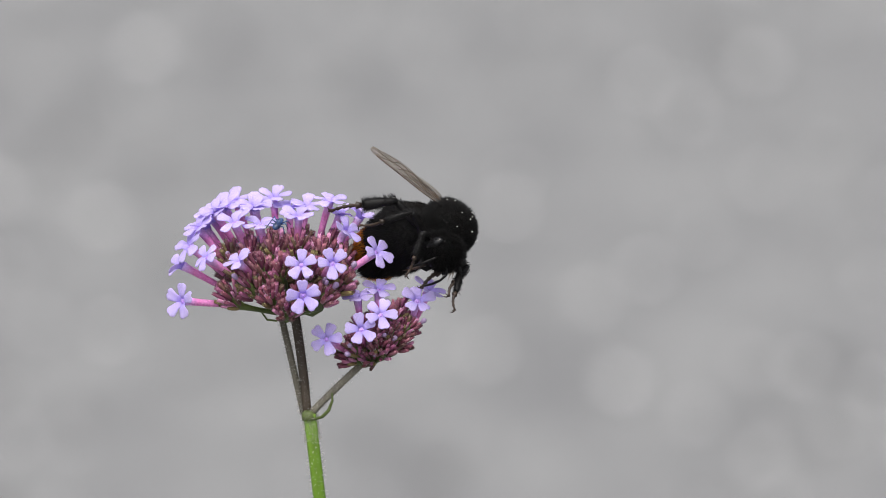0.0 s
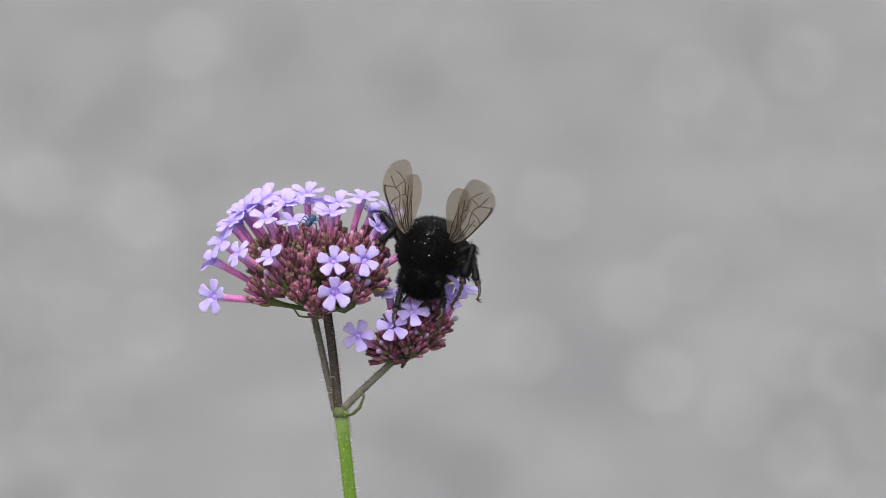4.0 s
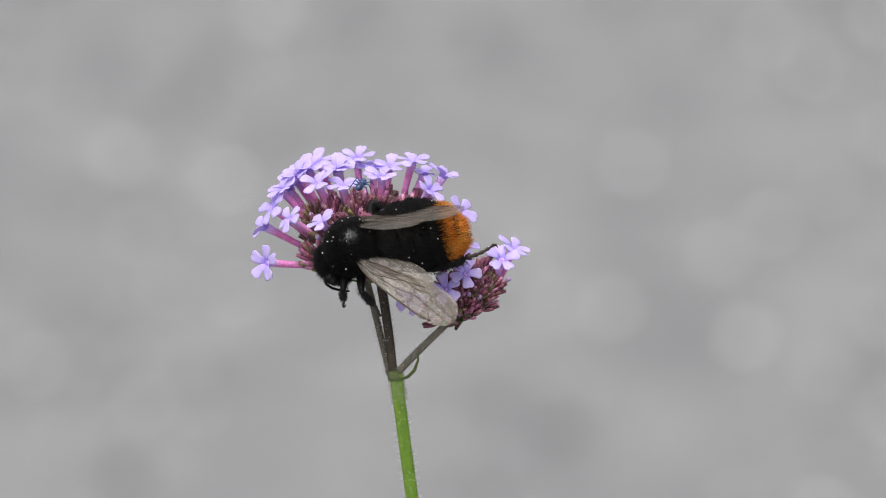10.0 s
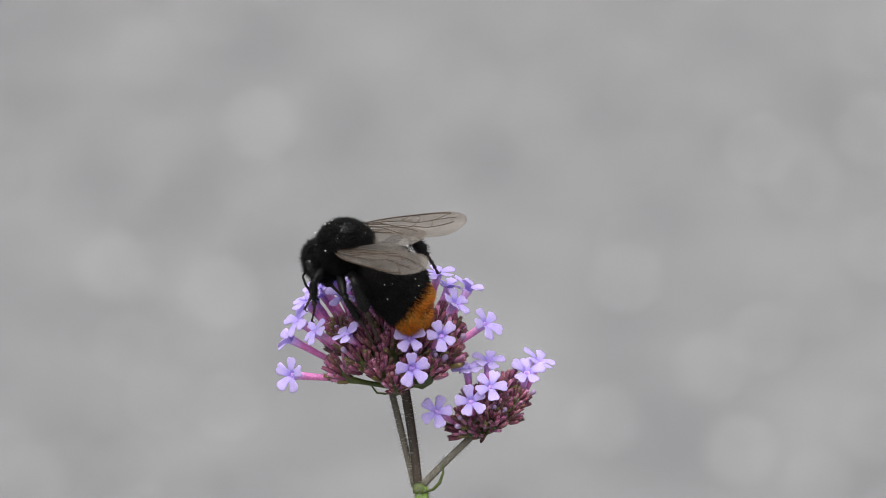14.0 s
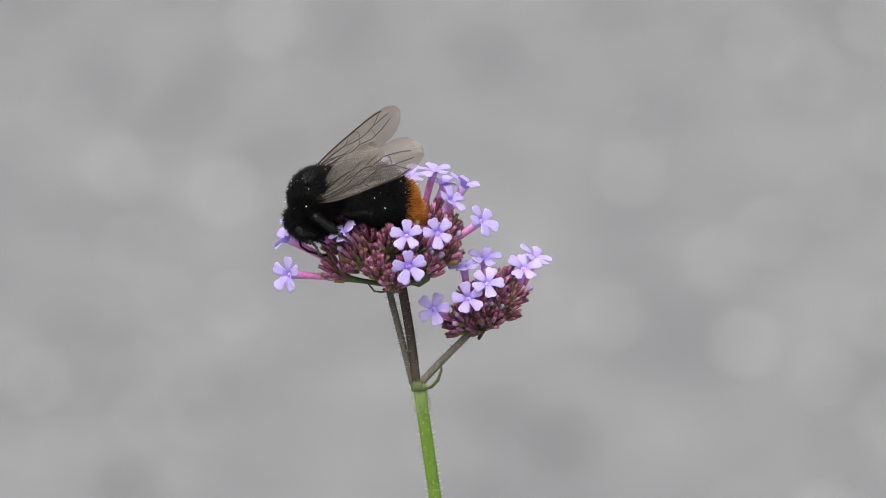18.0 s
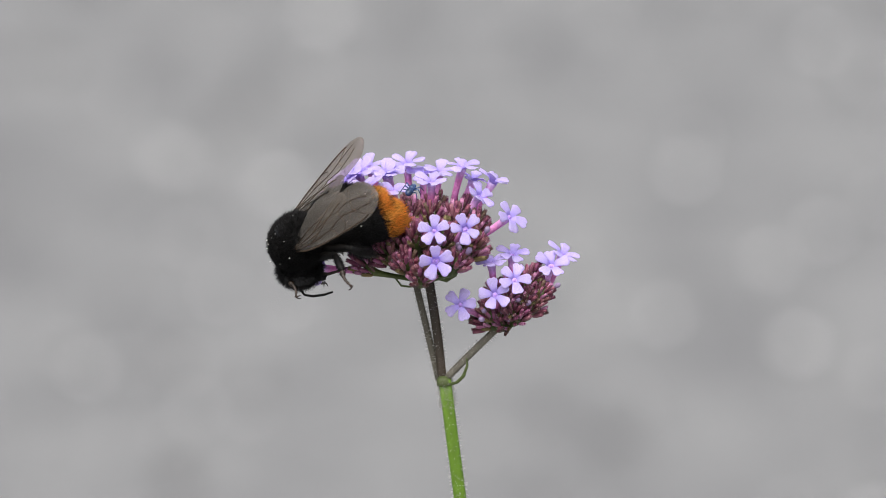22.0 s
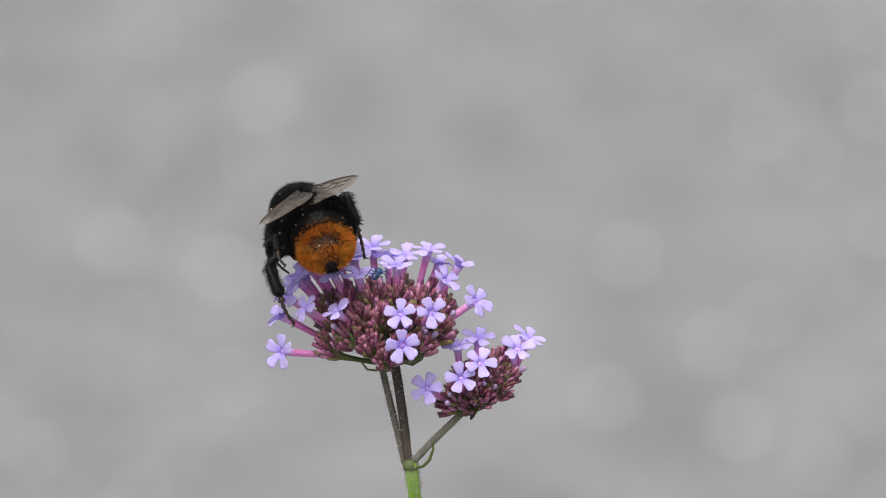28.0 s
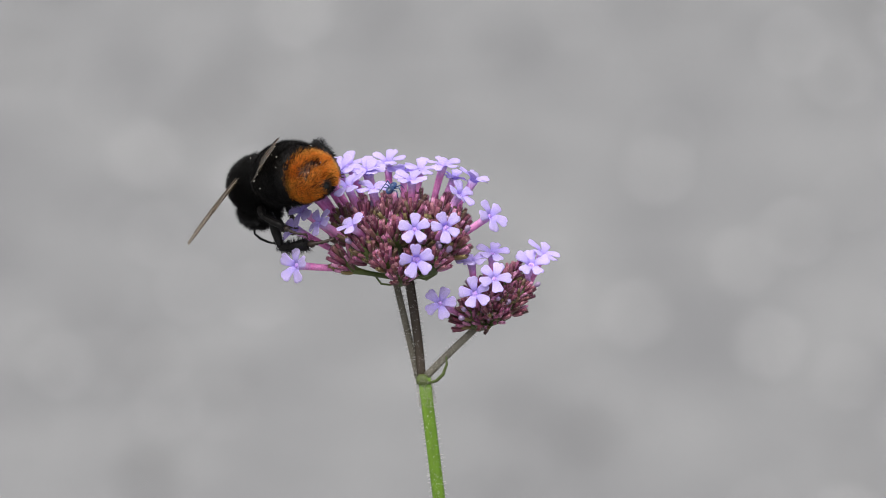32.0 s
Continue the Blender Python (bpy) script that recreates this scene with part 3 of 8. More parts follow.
def blue_bug():
    """A tiny dark blue insect sitting among the tubes."""
    bug = new("small_beetle")
    bug.empty_display_size = 0.002
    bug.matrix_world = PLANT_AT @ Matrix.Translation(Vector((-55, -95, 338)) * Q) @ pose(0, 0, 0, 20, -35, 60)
    for name, c, s in (("abdomen", (-7, 0, 0), (10, 7, 6)), ("thorax", (5, 0, 1), (6, 6, 5)), ("head", (12, 0, 0), (4, 5, 4))):
        bm = bmesh.new()
        bmesh.ops.create_icosphere(bm, subdivisions=2, radius=1.0, matrix=Matrix.Translation(Vector(c) * Q) @ Matrix.Diagonal((s[0] * Q, s[1] * Q, s[2] * Q, 1)))
        part(name, bm, BLUE, bug)
    for sgn in (-1, 1):
        for x0, x1 in ((7, 16), (3, 3), (-2, -12)):
            bm = bmesh.new()
            tube(bm, [(x0, 4 * sgn, -2), ((x0 + x1) / 2, 13 * sgn, 3), (x1, 18 * sgn, -8)], [1.3, 1.1, 0.7], 6)
            part("leg", bm, BLUE, bug)
    tagged(bug, "tiny dark blue beetle sitting between the florets", "beetle")


blue_bug()


# ---- the bumblebee: x forward, z its back, in grid steps ----
bee = new("bumblebee")
bee.empty_display_size = 0.01
bee.scale = (0.94, 0.94, 0.94)
tagged(bee, "black furry bumblebee with an orange tail and smoky wings", "bumblebee")


def ellipsoid(c, s, sub=3):
    bm = bmesh.new()
    bmesh.ops.create_icosphere(bm, subdivisions=sub, radius=1.0,
                               matrix=Matrix.Translation(Vector(c) * Q) @ Matrix.Diagonal((s[0] * Q, s[1] * Q, s[2] * Q, 1)))
    return bm


def tufted(d, tips, tufts, pull, r):
    """Hair tips drawn together into small tufts, by the nearest of some chosen hairs."""
    lead = r.choice(len(d), tufts, replace=False)
    near = np.concatenate([np.argmax(block @ d[lead].T, 1) for block in np.array_split(d, 8)])
    return tips + (tips[lead][near] - tips) * pull


def ball_hairs(c, s, count, length, lay, name, material, parent, label, keep=None, width=0.8, seed=1, tufts=0):
    r = np.random.default_rng(seed)
    d = r.normal(size=(count * 2, 3))
    d /= np.linalg.norm(d, axis=1, keepdims=True)
    if keep is not None:
        d = d[keep(d, r)]
    d = d[:count]
    root = np.array(c) + d * np.array(s) * 0.98
    nrm = d / np.array(s)
    nrm /= np.linalg.norm(nrm, axis=1, keepdims=True)
    tip = root + (nrm + np.array(lay) + r.normal(size=d.shape) * 0.28) * length * r.uniform(0.6, 1.25, (len(d), 1))
    if tufts:
        tip = tufted(d, tip, tufts, 0.28, r)
    return blades(root, tip, width, name, material, parent, label, 0.12)


TAIL_FROM = 0.775
AB_S = [0, 0.05, 0.15, 0.3, 0.5, 0.68, 0.82, 0.93, 0.985, 1.0]
AB_R = [18, 34, 52, 63, 66, 60, 46, 27, 12, 2]
AB_Z = [0, 0, -1, -3, -8, -16, -28, -42, -50, -52]
AB_LEN = 176.0


def abdomen_at(s, a):
    """Point and outward normal of the abdomen at s along it and angle a round it."""
    rr, zz = np.interp(s, AB_S, AB_R), np.interp(s, AB_S, AB_Z)
    band = 1 + 0.02 * np.cos(s * 2 * math.pi * 6)
    slope = (np.interp(s + 0.02, AB_S, AB_R) - np.interp(s - 0.02, AB_S, AB_R)) / (0.04 * AB_LEN)
    p = np.stack([-AB_LEN * s, rr * band * np.cos(a), zz + rr * band * np.where(np.sin(a) > 0, 0.90, 0.80) * np.sin(a)], -1)
    n = np.stack([slope, np.cos(a), np.sin(a)], -1)
    return p, n / np.linalg.norm(n, axis=-1, keepdims=True)


def abdomen_mesh(s0, s1, steps):
    bm = bmesh.new()
    rings = []
    sides = 28
    for i in range(steps + 1):
        s = s0 + (s1 - s0) * i / steps
        p, _ = abdomen_at(np.full(sides, s), np.linspace(0, 2 * math.pi, sides, endpoint=False))
        rings.append([bm.verts.new(Vector(q) * Q) for q in p])
    for r0, r1 in zip(rings, rings[1:]):
        for k in range(sides):
            bm.faces.new((r0[k], r1[k], r1[(k + 1) % sides], r0[(k + 1) % sides]))
    bm.faces.new(rings[0])
    bm.faces.new(rings[-1][::-1])
    return bm


def abdomen_hairs(s0, s1, count, length, name, material, parent, label, seed, width=0.8, below=9.0, chance=None, rise=0.75, stray=0.22):
    """Fur between s0 and s1. chance: how likely a hair stands at (s, angle from the middle of the back)."""
    r = np.random.default_rng(seed)
    s = r.uniform(s0, s1, count * 2)
    keep = r.uniform(0, 1, count * 2) < np.interp(s, AB_S, AB_R) / 69
    s = s[keep][:count]
    a = r.uniform(0, 2 * math.pi, len(s))
    ok = np.sin(a) > -below
    if chance is not None:
        off = np.abs(np.angle(np.exp(1j * (a - math.pi / 2))))
        ok &= r.uniform(0, 1, len(s)) < chance(s, off)
    s, a = s[ok], a[ok]
    p, n = abdomen_at(s, a)
    tip = p + (n * rise + np.array([-0.75, 0, 0]) + r.normal(size=p.shape) * stray) * length * r.uniform(0.6, 1.3, (len(s), 1))
    return blades(p, tip, width, name, material, parent, label, 0.1)


def in_rows(s, off):
    """Fur stands thicker along the hind edge of each plate of the abdomen."""
    return 0.42 + 0.58 * (s * 6.2 % 1.0) ** 1.5


def off_patch(s, off):
    """Orange fur, worn thin over the middle of the last large plate and towards the tip."""
    patch = np.exp(-((s - 0.880) / 0.036) ** 4 - (off / 0.95) ** 4)
    return (1 - 0.95 * patch) * np.interp(s - 0.025 * np.cos(off), [0.735, 0.80, 0.93, 0.965], [0.06, 1, 0.85, 0.35])


def build_bee():
    th = part("thorax", ellipsoid((0, 0, 0), (51.5, 51.5, 48)), SKIN, bee, "black furry thorax with a bare shiny middle")
    ball_hairs((0, 0, 0), (51.5, 51.5, 48), 32000, 8, (-0.25, 0, 0.05), "thorax_fur", FUR, th, "dense black fur",
               lambda d, r: (np.hypot(d[:, 0] + 0.05, d[:, 1]) > 0.36) | (d[:, 2] < 0) | (r.uniform(size=len(d)) < 0.62), 0.36, 1, 900)
    ball_hairs((0, 0, 0), (50, 50, 47), 2600, 11.5, (-0.45, 0, 0.18), "thorax_fringe", FUR, th, "longer shaggy black hairs",
               lambda d, r: ((d[:, 0] < -0.5) & (d[:, 2] > -0.2)) | (d[:, 0] - d[:, 2] * 0.6 > 0.75) | (r.uniform(size=len(d)) < 0.10), 0.40, 11, 260)
    part("scutum", ellipsoid((-3, 0, 21), (33, 32, 29.5)), SHINY, th, "bare glossy black plate")
    head = part("head", ellipsoid((0, 0, 0), (29, 38, 38)), SKIN, bee, "black hairy head")
    head.matrix_local = Matrix.Translation(Vector((42, 0, -39)) * Q) @ pose(0, 0, 0, 0, 42, 0)
    ball_hairs((0, 0, 0), (29, 38, 38), 8000, 10.5, (0.1, 0, 0.1), "head_fur", FUR, head, "short black fur", None, 0.42, 2, 300)
    part("clypeus", ellipsoid((17, 0, -14), (15, 18, 18), 2), SKIN, head)
    for sgn in (-1, 1):
        part("eye", ellipsoid((6, 30 * sgn, 2), (13, 10, 25)), EYE_SHELL, head, "glossy black compound eye")
        bm = bmesh.new()
        tube(bm, [(24, 9 * sgn, 4), (34, 18 * sgn, 6), (42, 24 * sgn, 2)], [2.6, 2.2, 2.2], 7)
        tube(bm, [(42, 24 * sgn, 2), (47, 27 * sgn, -14), (48, 28 * sgn, -34), (46, 28 * sgn, -52)], [2.2, 2.5, 2.4, 1.8], 7)
        part("antenna", bm, SKIN, head, "elbowed black antenna")
        bm = bmesh.new()
        tube(bm, [(18, 10 * sgn, -28), (24, 9 * sgn, -40), (22, 3 * sgn, -48)], [6, 5, 2], 7)
        part("mandible", bm, SKIN, head)
    bm = bmesh.new()
    tube(bm, [(18, 0, -32), (22, 0, -52), (20, 0, -74), (16, 0, -90)], [4, 3.2, 2.2, 0.8], 7)
    part("proboscis", bm, TARSUS, head, "slender brown tongue")

    ab = part("abdomen", abdomen_mesh(0.0, TAIL_FROM, 16), SKIN, bee, "black furry abdomen")
    ab.matrix_local = Matrix.Translation(Vector((-32, 0, -8)) * Q)
    abdomen_hairs(0.03, TAIL_FROM + 0.015, 26000, 8.5, "abdomen_fur", FUR, ab, "black fur in rows along the plates", 3, 0.42, 9.0, in_rows, 0.55)
    part("tail", abdomen_mesh(TAIL_FROM, 0.990, 14), ORANGE_SKIN, ab, "orange furred tail")
    part("tail_tip", abdomen_mesh(0.990, 1.0, 3), SKIN, ab, "black tip")
    abdomen_hairs(TAIL_FROM - 0.045, 0.985, 17500, 12.5, "tail_fur", ORANGE, ab, "bright orange fur, thin in the middle", 4, 0.30, 0.75, off_patch, 0.62, 0.11)
    abdomen_hairs(TAIL_FROM - 0.02, 0.97, 3600, 8, "tail_belly_fur", FUR, ab, "sparse black hairs among the orange", 9, 0.36)
    abdomen_hairs(0.940, 0.998, 620, 9, "tail_tip_fur", FUR, ab, "ragged black hairs of the tip", 5, 0.4)

    r = np.random.default_rng(8)
    bm = bmesh.new()
    for _ in range(18):
        d = r.normal(size=3)
        d[2] = abs(d[2]) * 0.9 + 0.1
        d /= np.linalg.norm(d)
        p = d * np.array((51.5, 51.5, 48)) * r.uniform(1.10, 1.22)
        bmesh.ops.create_icosphere(bm, subdivisions=1, radius=r.uniform(0.7, 1.5) * Q, matrix=Matrix.Translation(Vector(p) * Q))
    part("pollen", bm, POLLEN, th, "white pollen grains")["kind"] = "stuff"
    bm = bmesh.new()
    for _ in range(16):
        s, a = r.uniform(0.15, 0.95), r.uniform(0.2, 2.9)
        p, n = abdomen_at(np.array(s), np.array(a))
        bmesh.ops.create_icosphere(bm, subdivisions=1, radius=r.uniform(0.7, 1.5) * Q, matrix=Matrix.Translation(Vector(p + n * r.uniform(3, 10)) * Q))
    part("pollen", bm, POLLEN, ab, "white pollen grains")["kind"] = "stuff"
    return ab


def blade_of_wing(outline_front, outline_back, length, camber, name, parent, sgn, base=0.0):
    """A membrane between a front and a back edge (offsets along its length), running along -x from the hinge."""
    bm = bmesh.new()
    n, m = 30, 8

    def edges(s):
        f = np.interp(s, [k / (len(outline_front) - 1) for k in range(len(outline_front))], outline_front)
        b = np.interp(s, [k / (len(outline_back) - 1) for k in range(len(outline_back))], outline_back)
        mid, half = f + (b - f) * 0.42, math.sqrt(max(0.0, 1 - (max(0.0, s - 0.80) / 0.20) ** 2.2)) * 0.97 + 0.03
        return mid + (f - mid) * half, mid + (b - mid) * half

    rows = []
    for i in range(n + 1):
        s = 1 - (1 - i / n) ** 1.5
        f, b = edges(s)
        row = []
        for j in range(m + 1):
            t = j / m
            y = f + (b - f) * t
            z = camber * math.sin(math.pi * t) * (1 - 0.4 * s) + 1.2 * math.sin(9 * t + 4 * s) * s - 4 * s * s * t
            row.append((-(base + length * s), sgn * -y, z))
        rows.append(row)
    up = [[bm.verts.new(Vector(p) * Q) for p in row] for row in rows]
    lo = [[bm.verts.new((Vector(p) - Vector((0, 0, 0.35))) * Q) for p in row] for row in rows]
    for i in range(n):
        for j in range(m):
            bm.faces.new((up[i][j], up[i + 1][j], up[i + 1][j + 1], up[i][j + 1]))
            bm.faces.new((lo[i][j], lo[i][j + 1], lo[i + 1][j + 1], lo[i + 1][j]))
    ob = part(name, bm, WING, parent)

    def on(s, t):
        f, b = edges(s)
        z = camber * math.sin(math.pi * t) * (1 - 0.4 * s) + 1.2 * math.sin(9 * t + 4 * s) * s - 4 * s * s * t
        return Vector((-(base + length * s), sgn * -(f + (b - f) * t), z + 0.2))
    return ob, on


FORE_F = [0, -7, -10, -10, -9, -7, -5, -3, 0, 4, 9]
FORE_B = [10, 17, 26, 36, 46, 56, 64, 70, 73, 72, 66]
HIND_F = [0, -4, -5, -4, -1, 4, 9]
HIND_B = [12, 27, 41, 49, 51, 48, 40]


def wing(sgn):
    """A forewing with its hindwing, hinge at the origin, tip along -x; sgn 1 for the bee's left."""
    fore, on = blade_of_wing(FORE_F, FORE_B, 228, 5, "wing", bee, sgn)
    tagged(fore, "smoky brown translucent wing with dark veins")
    lines = [[(0, 0), (0.25, 0.02), (0.5, 0.03), (0.75, 0.04), (0.86, 0.08)],
             [(0, 0.3), (0.2, 0.28), (0.42, 0.30), (0.5, 0.05)],
             [(0.42, 0.30), (0.58, 0.42), (0.72, 0.36), (0.84, 0.10)],
             [(0, 0.6), (0.25, 0.66), (0.45, 0.68), (0.60, 0.80)],
             [(0.20, 0.28), (0.32, 0.50), (0.45, 0.68)],
             [(0.45, 0.68), (0.55, 0.60), (0.58, 0.42)],
             [(0.55, 0.60), (0.70, 0.66), (0.72, 0.36)],
             [(0.58, 0.42), (0.60, 0.2), (0.56, 0.05)],
             [(0.70, 0.66), (0.82, 0.60), (0.90, 0.55)],
             [(0, 0.45), (0.2, 0.48), (0.32, 0.50)],
             [(0.25, 0.66), (0.36, 0.82), (0.48, 0.96)],
             [(0.72, 0.36), (0.82, 0.34), (0.92, 0.32)]]
    for ln in lines:
        bm = bmesh.new()
        pts = []
        for k in range(17):
            u = k / 16 * (len(ln) - 1)
            i = min(int(u), len(ln) - 2)
            g = u - i
            w0, w1, w2, w3 = ln[max(0, i - 1)], ln[i], ln[i + 1], ln[min(len(ln) - 1, i + 2)]
            pts.append(on(*[0.5 * (2 * b + (c - a) * g + (2 * a - 5 * b + 4 * c - d) * g * g + (3 * b - a - 3 * c + d) * g ** 3)
                            for a, b, c, d in zip(w0, w1, w2, w3)]))
        keep = [pts[0]]
        for p in pts[1:]:
            if (p - keep[-1]).length > 3:
                keep.append(p)
        first = ln is lines[0]
        tube(bm, keep, [(1.6 if first else 0.78)] * len(keep), 5)
        part("vein", bm, VEIN, fore)
    hind, on2 = blade_of_wing(HIND_F, HIND_B, 140, 3, "hindwing", fore, sgn, 8)
    hind.matrix_local = pose(-8 * Q, sgn * -12 * Q, -3 * Q, 0, 0, sgn * 8)
    for ln in ([(0, 0.1), (0.4, 0.08), (0.8, 0.12)], [(0, 0.4), (0.4, 0.45), (0.75, 0.5)], [(0.4, 0.08), (0.42, 0.45)], [(0, 0.7), (0.3, 0.75), (0.55, 0.8)]):
        bm = bmesh.new()
        pts = [on2(*p) for p in ln]
        tube(bm, pts, [0.9] * len(pts), 5)
        v = part("vein", bm, VEIN, fore)
        v.matrix_local = hind.matrix_local
    fore.matrix_local = Matrix.Translation(Vector((-4, 41 * sgn, 22)) * Q)
    return fore


HIPS = {"fore": (28, 22, -34), "mid": (0, 27, -38), "hind": (-24, 27, -36)}


def leg(kind, sgn):
    """Thigh and shin of one leg, each with its joint at the origin and running along its own -z."""
    upper, shin, thick = {"fore": (46, 86, (7.0, 5.6, 3.0)), "mid": (56, 102, (7.6, 6.6, 3.2)), "hind": (68, 126, (8.4, 9.6, 4.0))}[kind]
    side = {"fore": "front", "mid": "middle", "hind": "hind"}[kind]
    bm = bmesh.new()
    tube(bm, [(0, 0, 4), (0, 0, -upper * 0.15), (0, 0, -upper * 0.5), (0, 0, -upper * 0.9), (0, 0, -upper)],
         [thick[0] * 0.8, thick[0], thick[0] * 1.1, thick[0] * 0.8, thick[0] * 0.55], 10)
    thigh = part("thigh", bm, SKIN, bee, "black bristly upper part of a %s leg" % side)
    tib = shin * 0.52
    bm = bmesh.new()
    flat = 1.0 if kind != "hind" else 1.25
    tube(bm, [(0, 0, 2), (0, 0, -tib * 0.12), (1, 0, -tib * 0.5), (0, 0, -tib * 0.88), (0, 0, -tib)],
         [thick[1] * 0.6, thick[1] * 0.75, thick[1], thick[1] * flat, thick[1] * 0.6], 10)
    lower = part("shin", bm, SKIN, bee, "black bristly shin of a %s leg" % side)
    bm = bmesh.new()
    pts, rs = [], []
    for i in range(5):
        for q, w in ((0.06, 0.7), (0.92, 1.2)):
            f = (i + q) / 5
            pts.append((4 * math.sin(f * 3.14) - 6 * f * f, 0, -tib - (shin - tib) * f))
            rs.append(thick[2] * w * (1.6 if i == 0 else 1.05 - 0.08 * i))
    tube(bm, pts, rs, 8)
    part("tarsus", bm, TARSUS, lower, "brown jointed foot")
    e = Vector(pts[-1])
    for q in (-1, 1):
        bm = bmesh.new()
        tube(bm, [e, e + Vector((3, 3 * q, -4)), e + Vector((8, 4 * q, -5))], [1.7, 1.3, 0.5], 5)
        part("claw", bm, TARSUS, lower)
    r = np.random.default_rng(20 + (3 if sgn > 0 else 0) + len(kind))
    for ob, length, w, n, reach in ((thigh, upper, thick[0], 240, 6), (lower, tib, thick[1], 480 if kind == "hind" else 280, 13 if kind == "hind" else 6)):
        z = r.uniform(0, 1, n)
        a = r.uniform(0, 2 * math.pi, n)
        o = np.stack([np.cos(a), np.sin(a), np.zeros(n)], 1)
        root = o * w * 0.85
        root[:, 2] = -z * length
        tip = root + o * r.uniform(0.4, 1.0, (n, 1)) * reach + np.array([0, 0, -5.0])
        blades(root, tip, 0.42, "bristles", FUR, ob, "black bristles", 0.12)
    hip = HIPS[kind]
    thigh.matrix_local = Matrix.Translation(Vector((hip[0], hip[1] * sgn, hip[2])) * Q)
    lower.matrix_local = Matrix.Translation(Vector((hip[0], hip[1] * sgn, hip[2] - upper)) * Q)
    return thigh, lower


ABDOMEN = build_bee()
LEFT_WING, RIGHT_WING = wing(1), wing(-1)
LEGS = [leg(kind, sgn) for kind in ("fore", "mid", "hind") for sgn in (1, -1)]


# ---- what moves ----
def row(t, x, y, z, rx, ry, rz):
    return t, pose(x / 1000, y / 1000, z / 1000, rx, ry, rz)


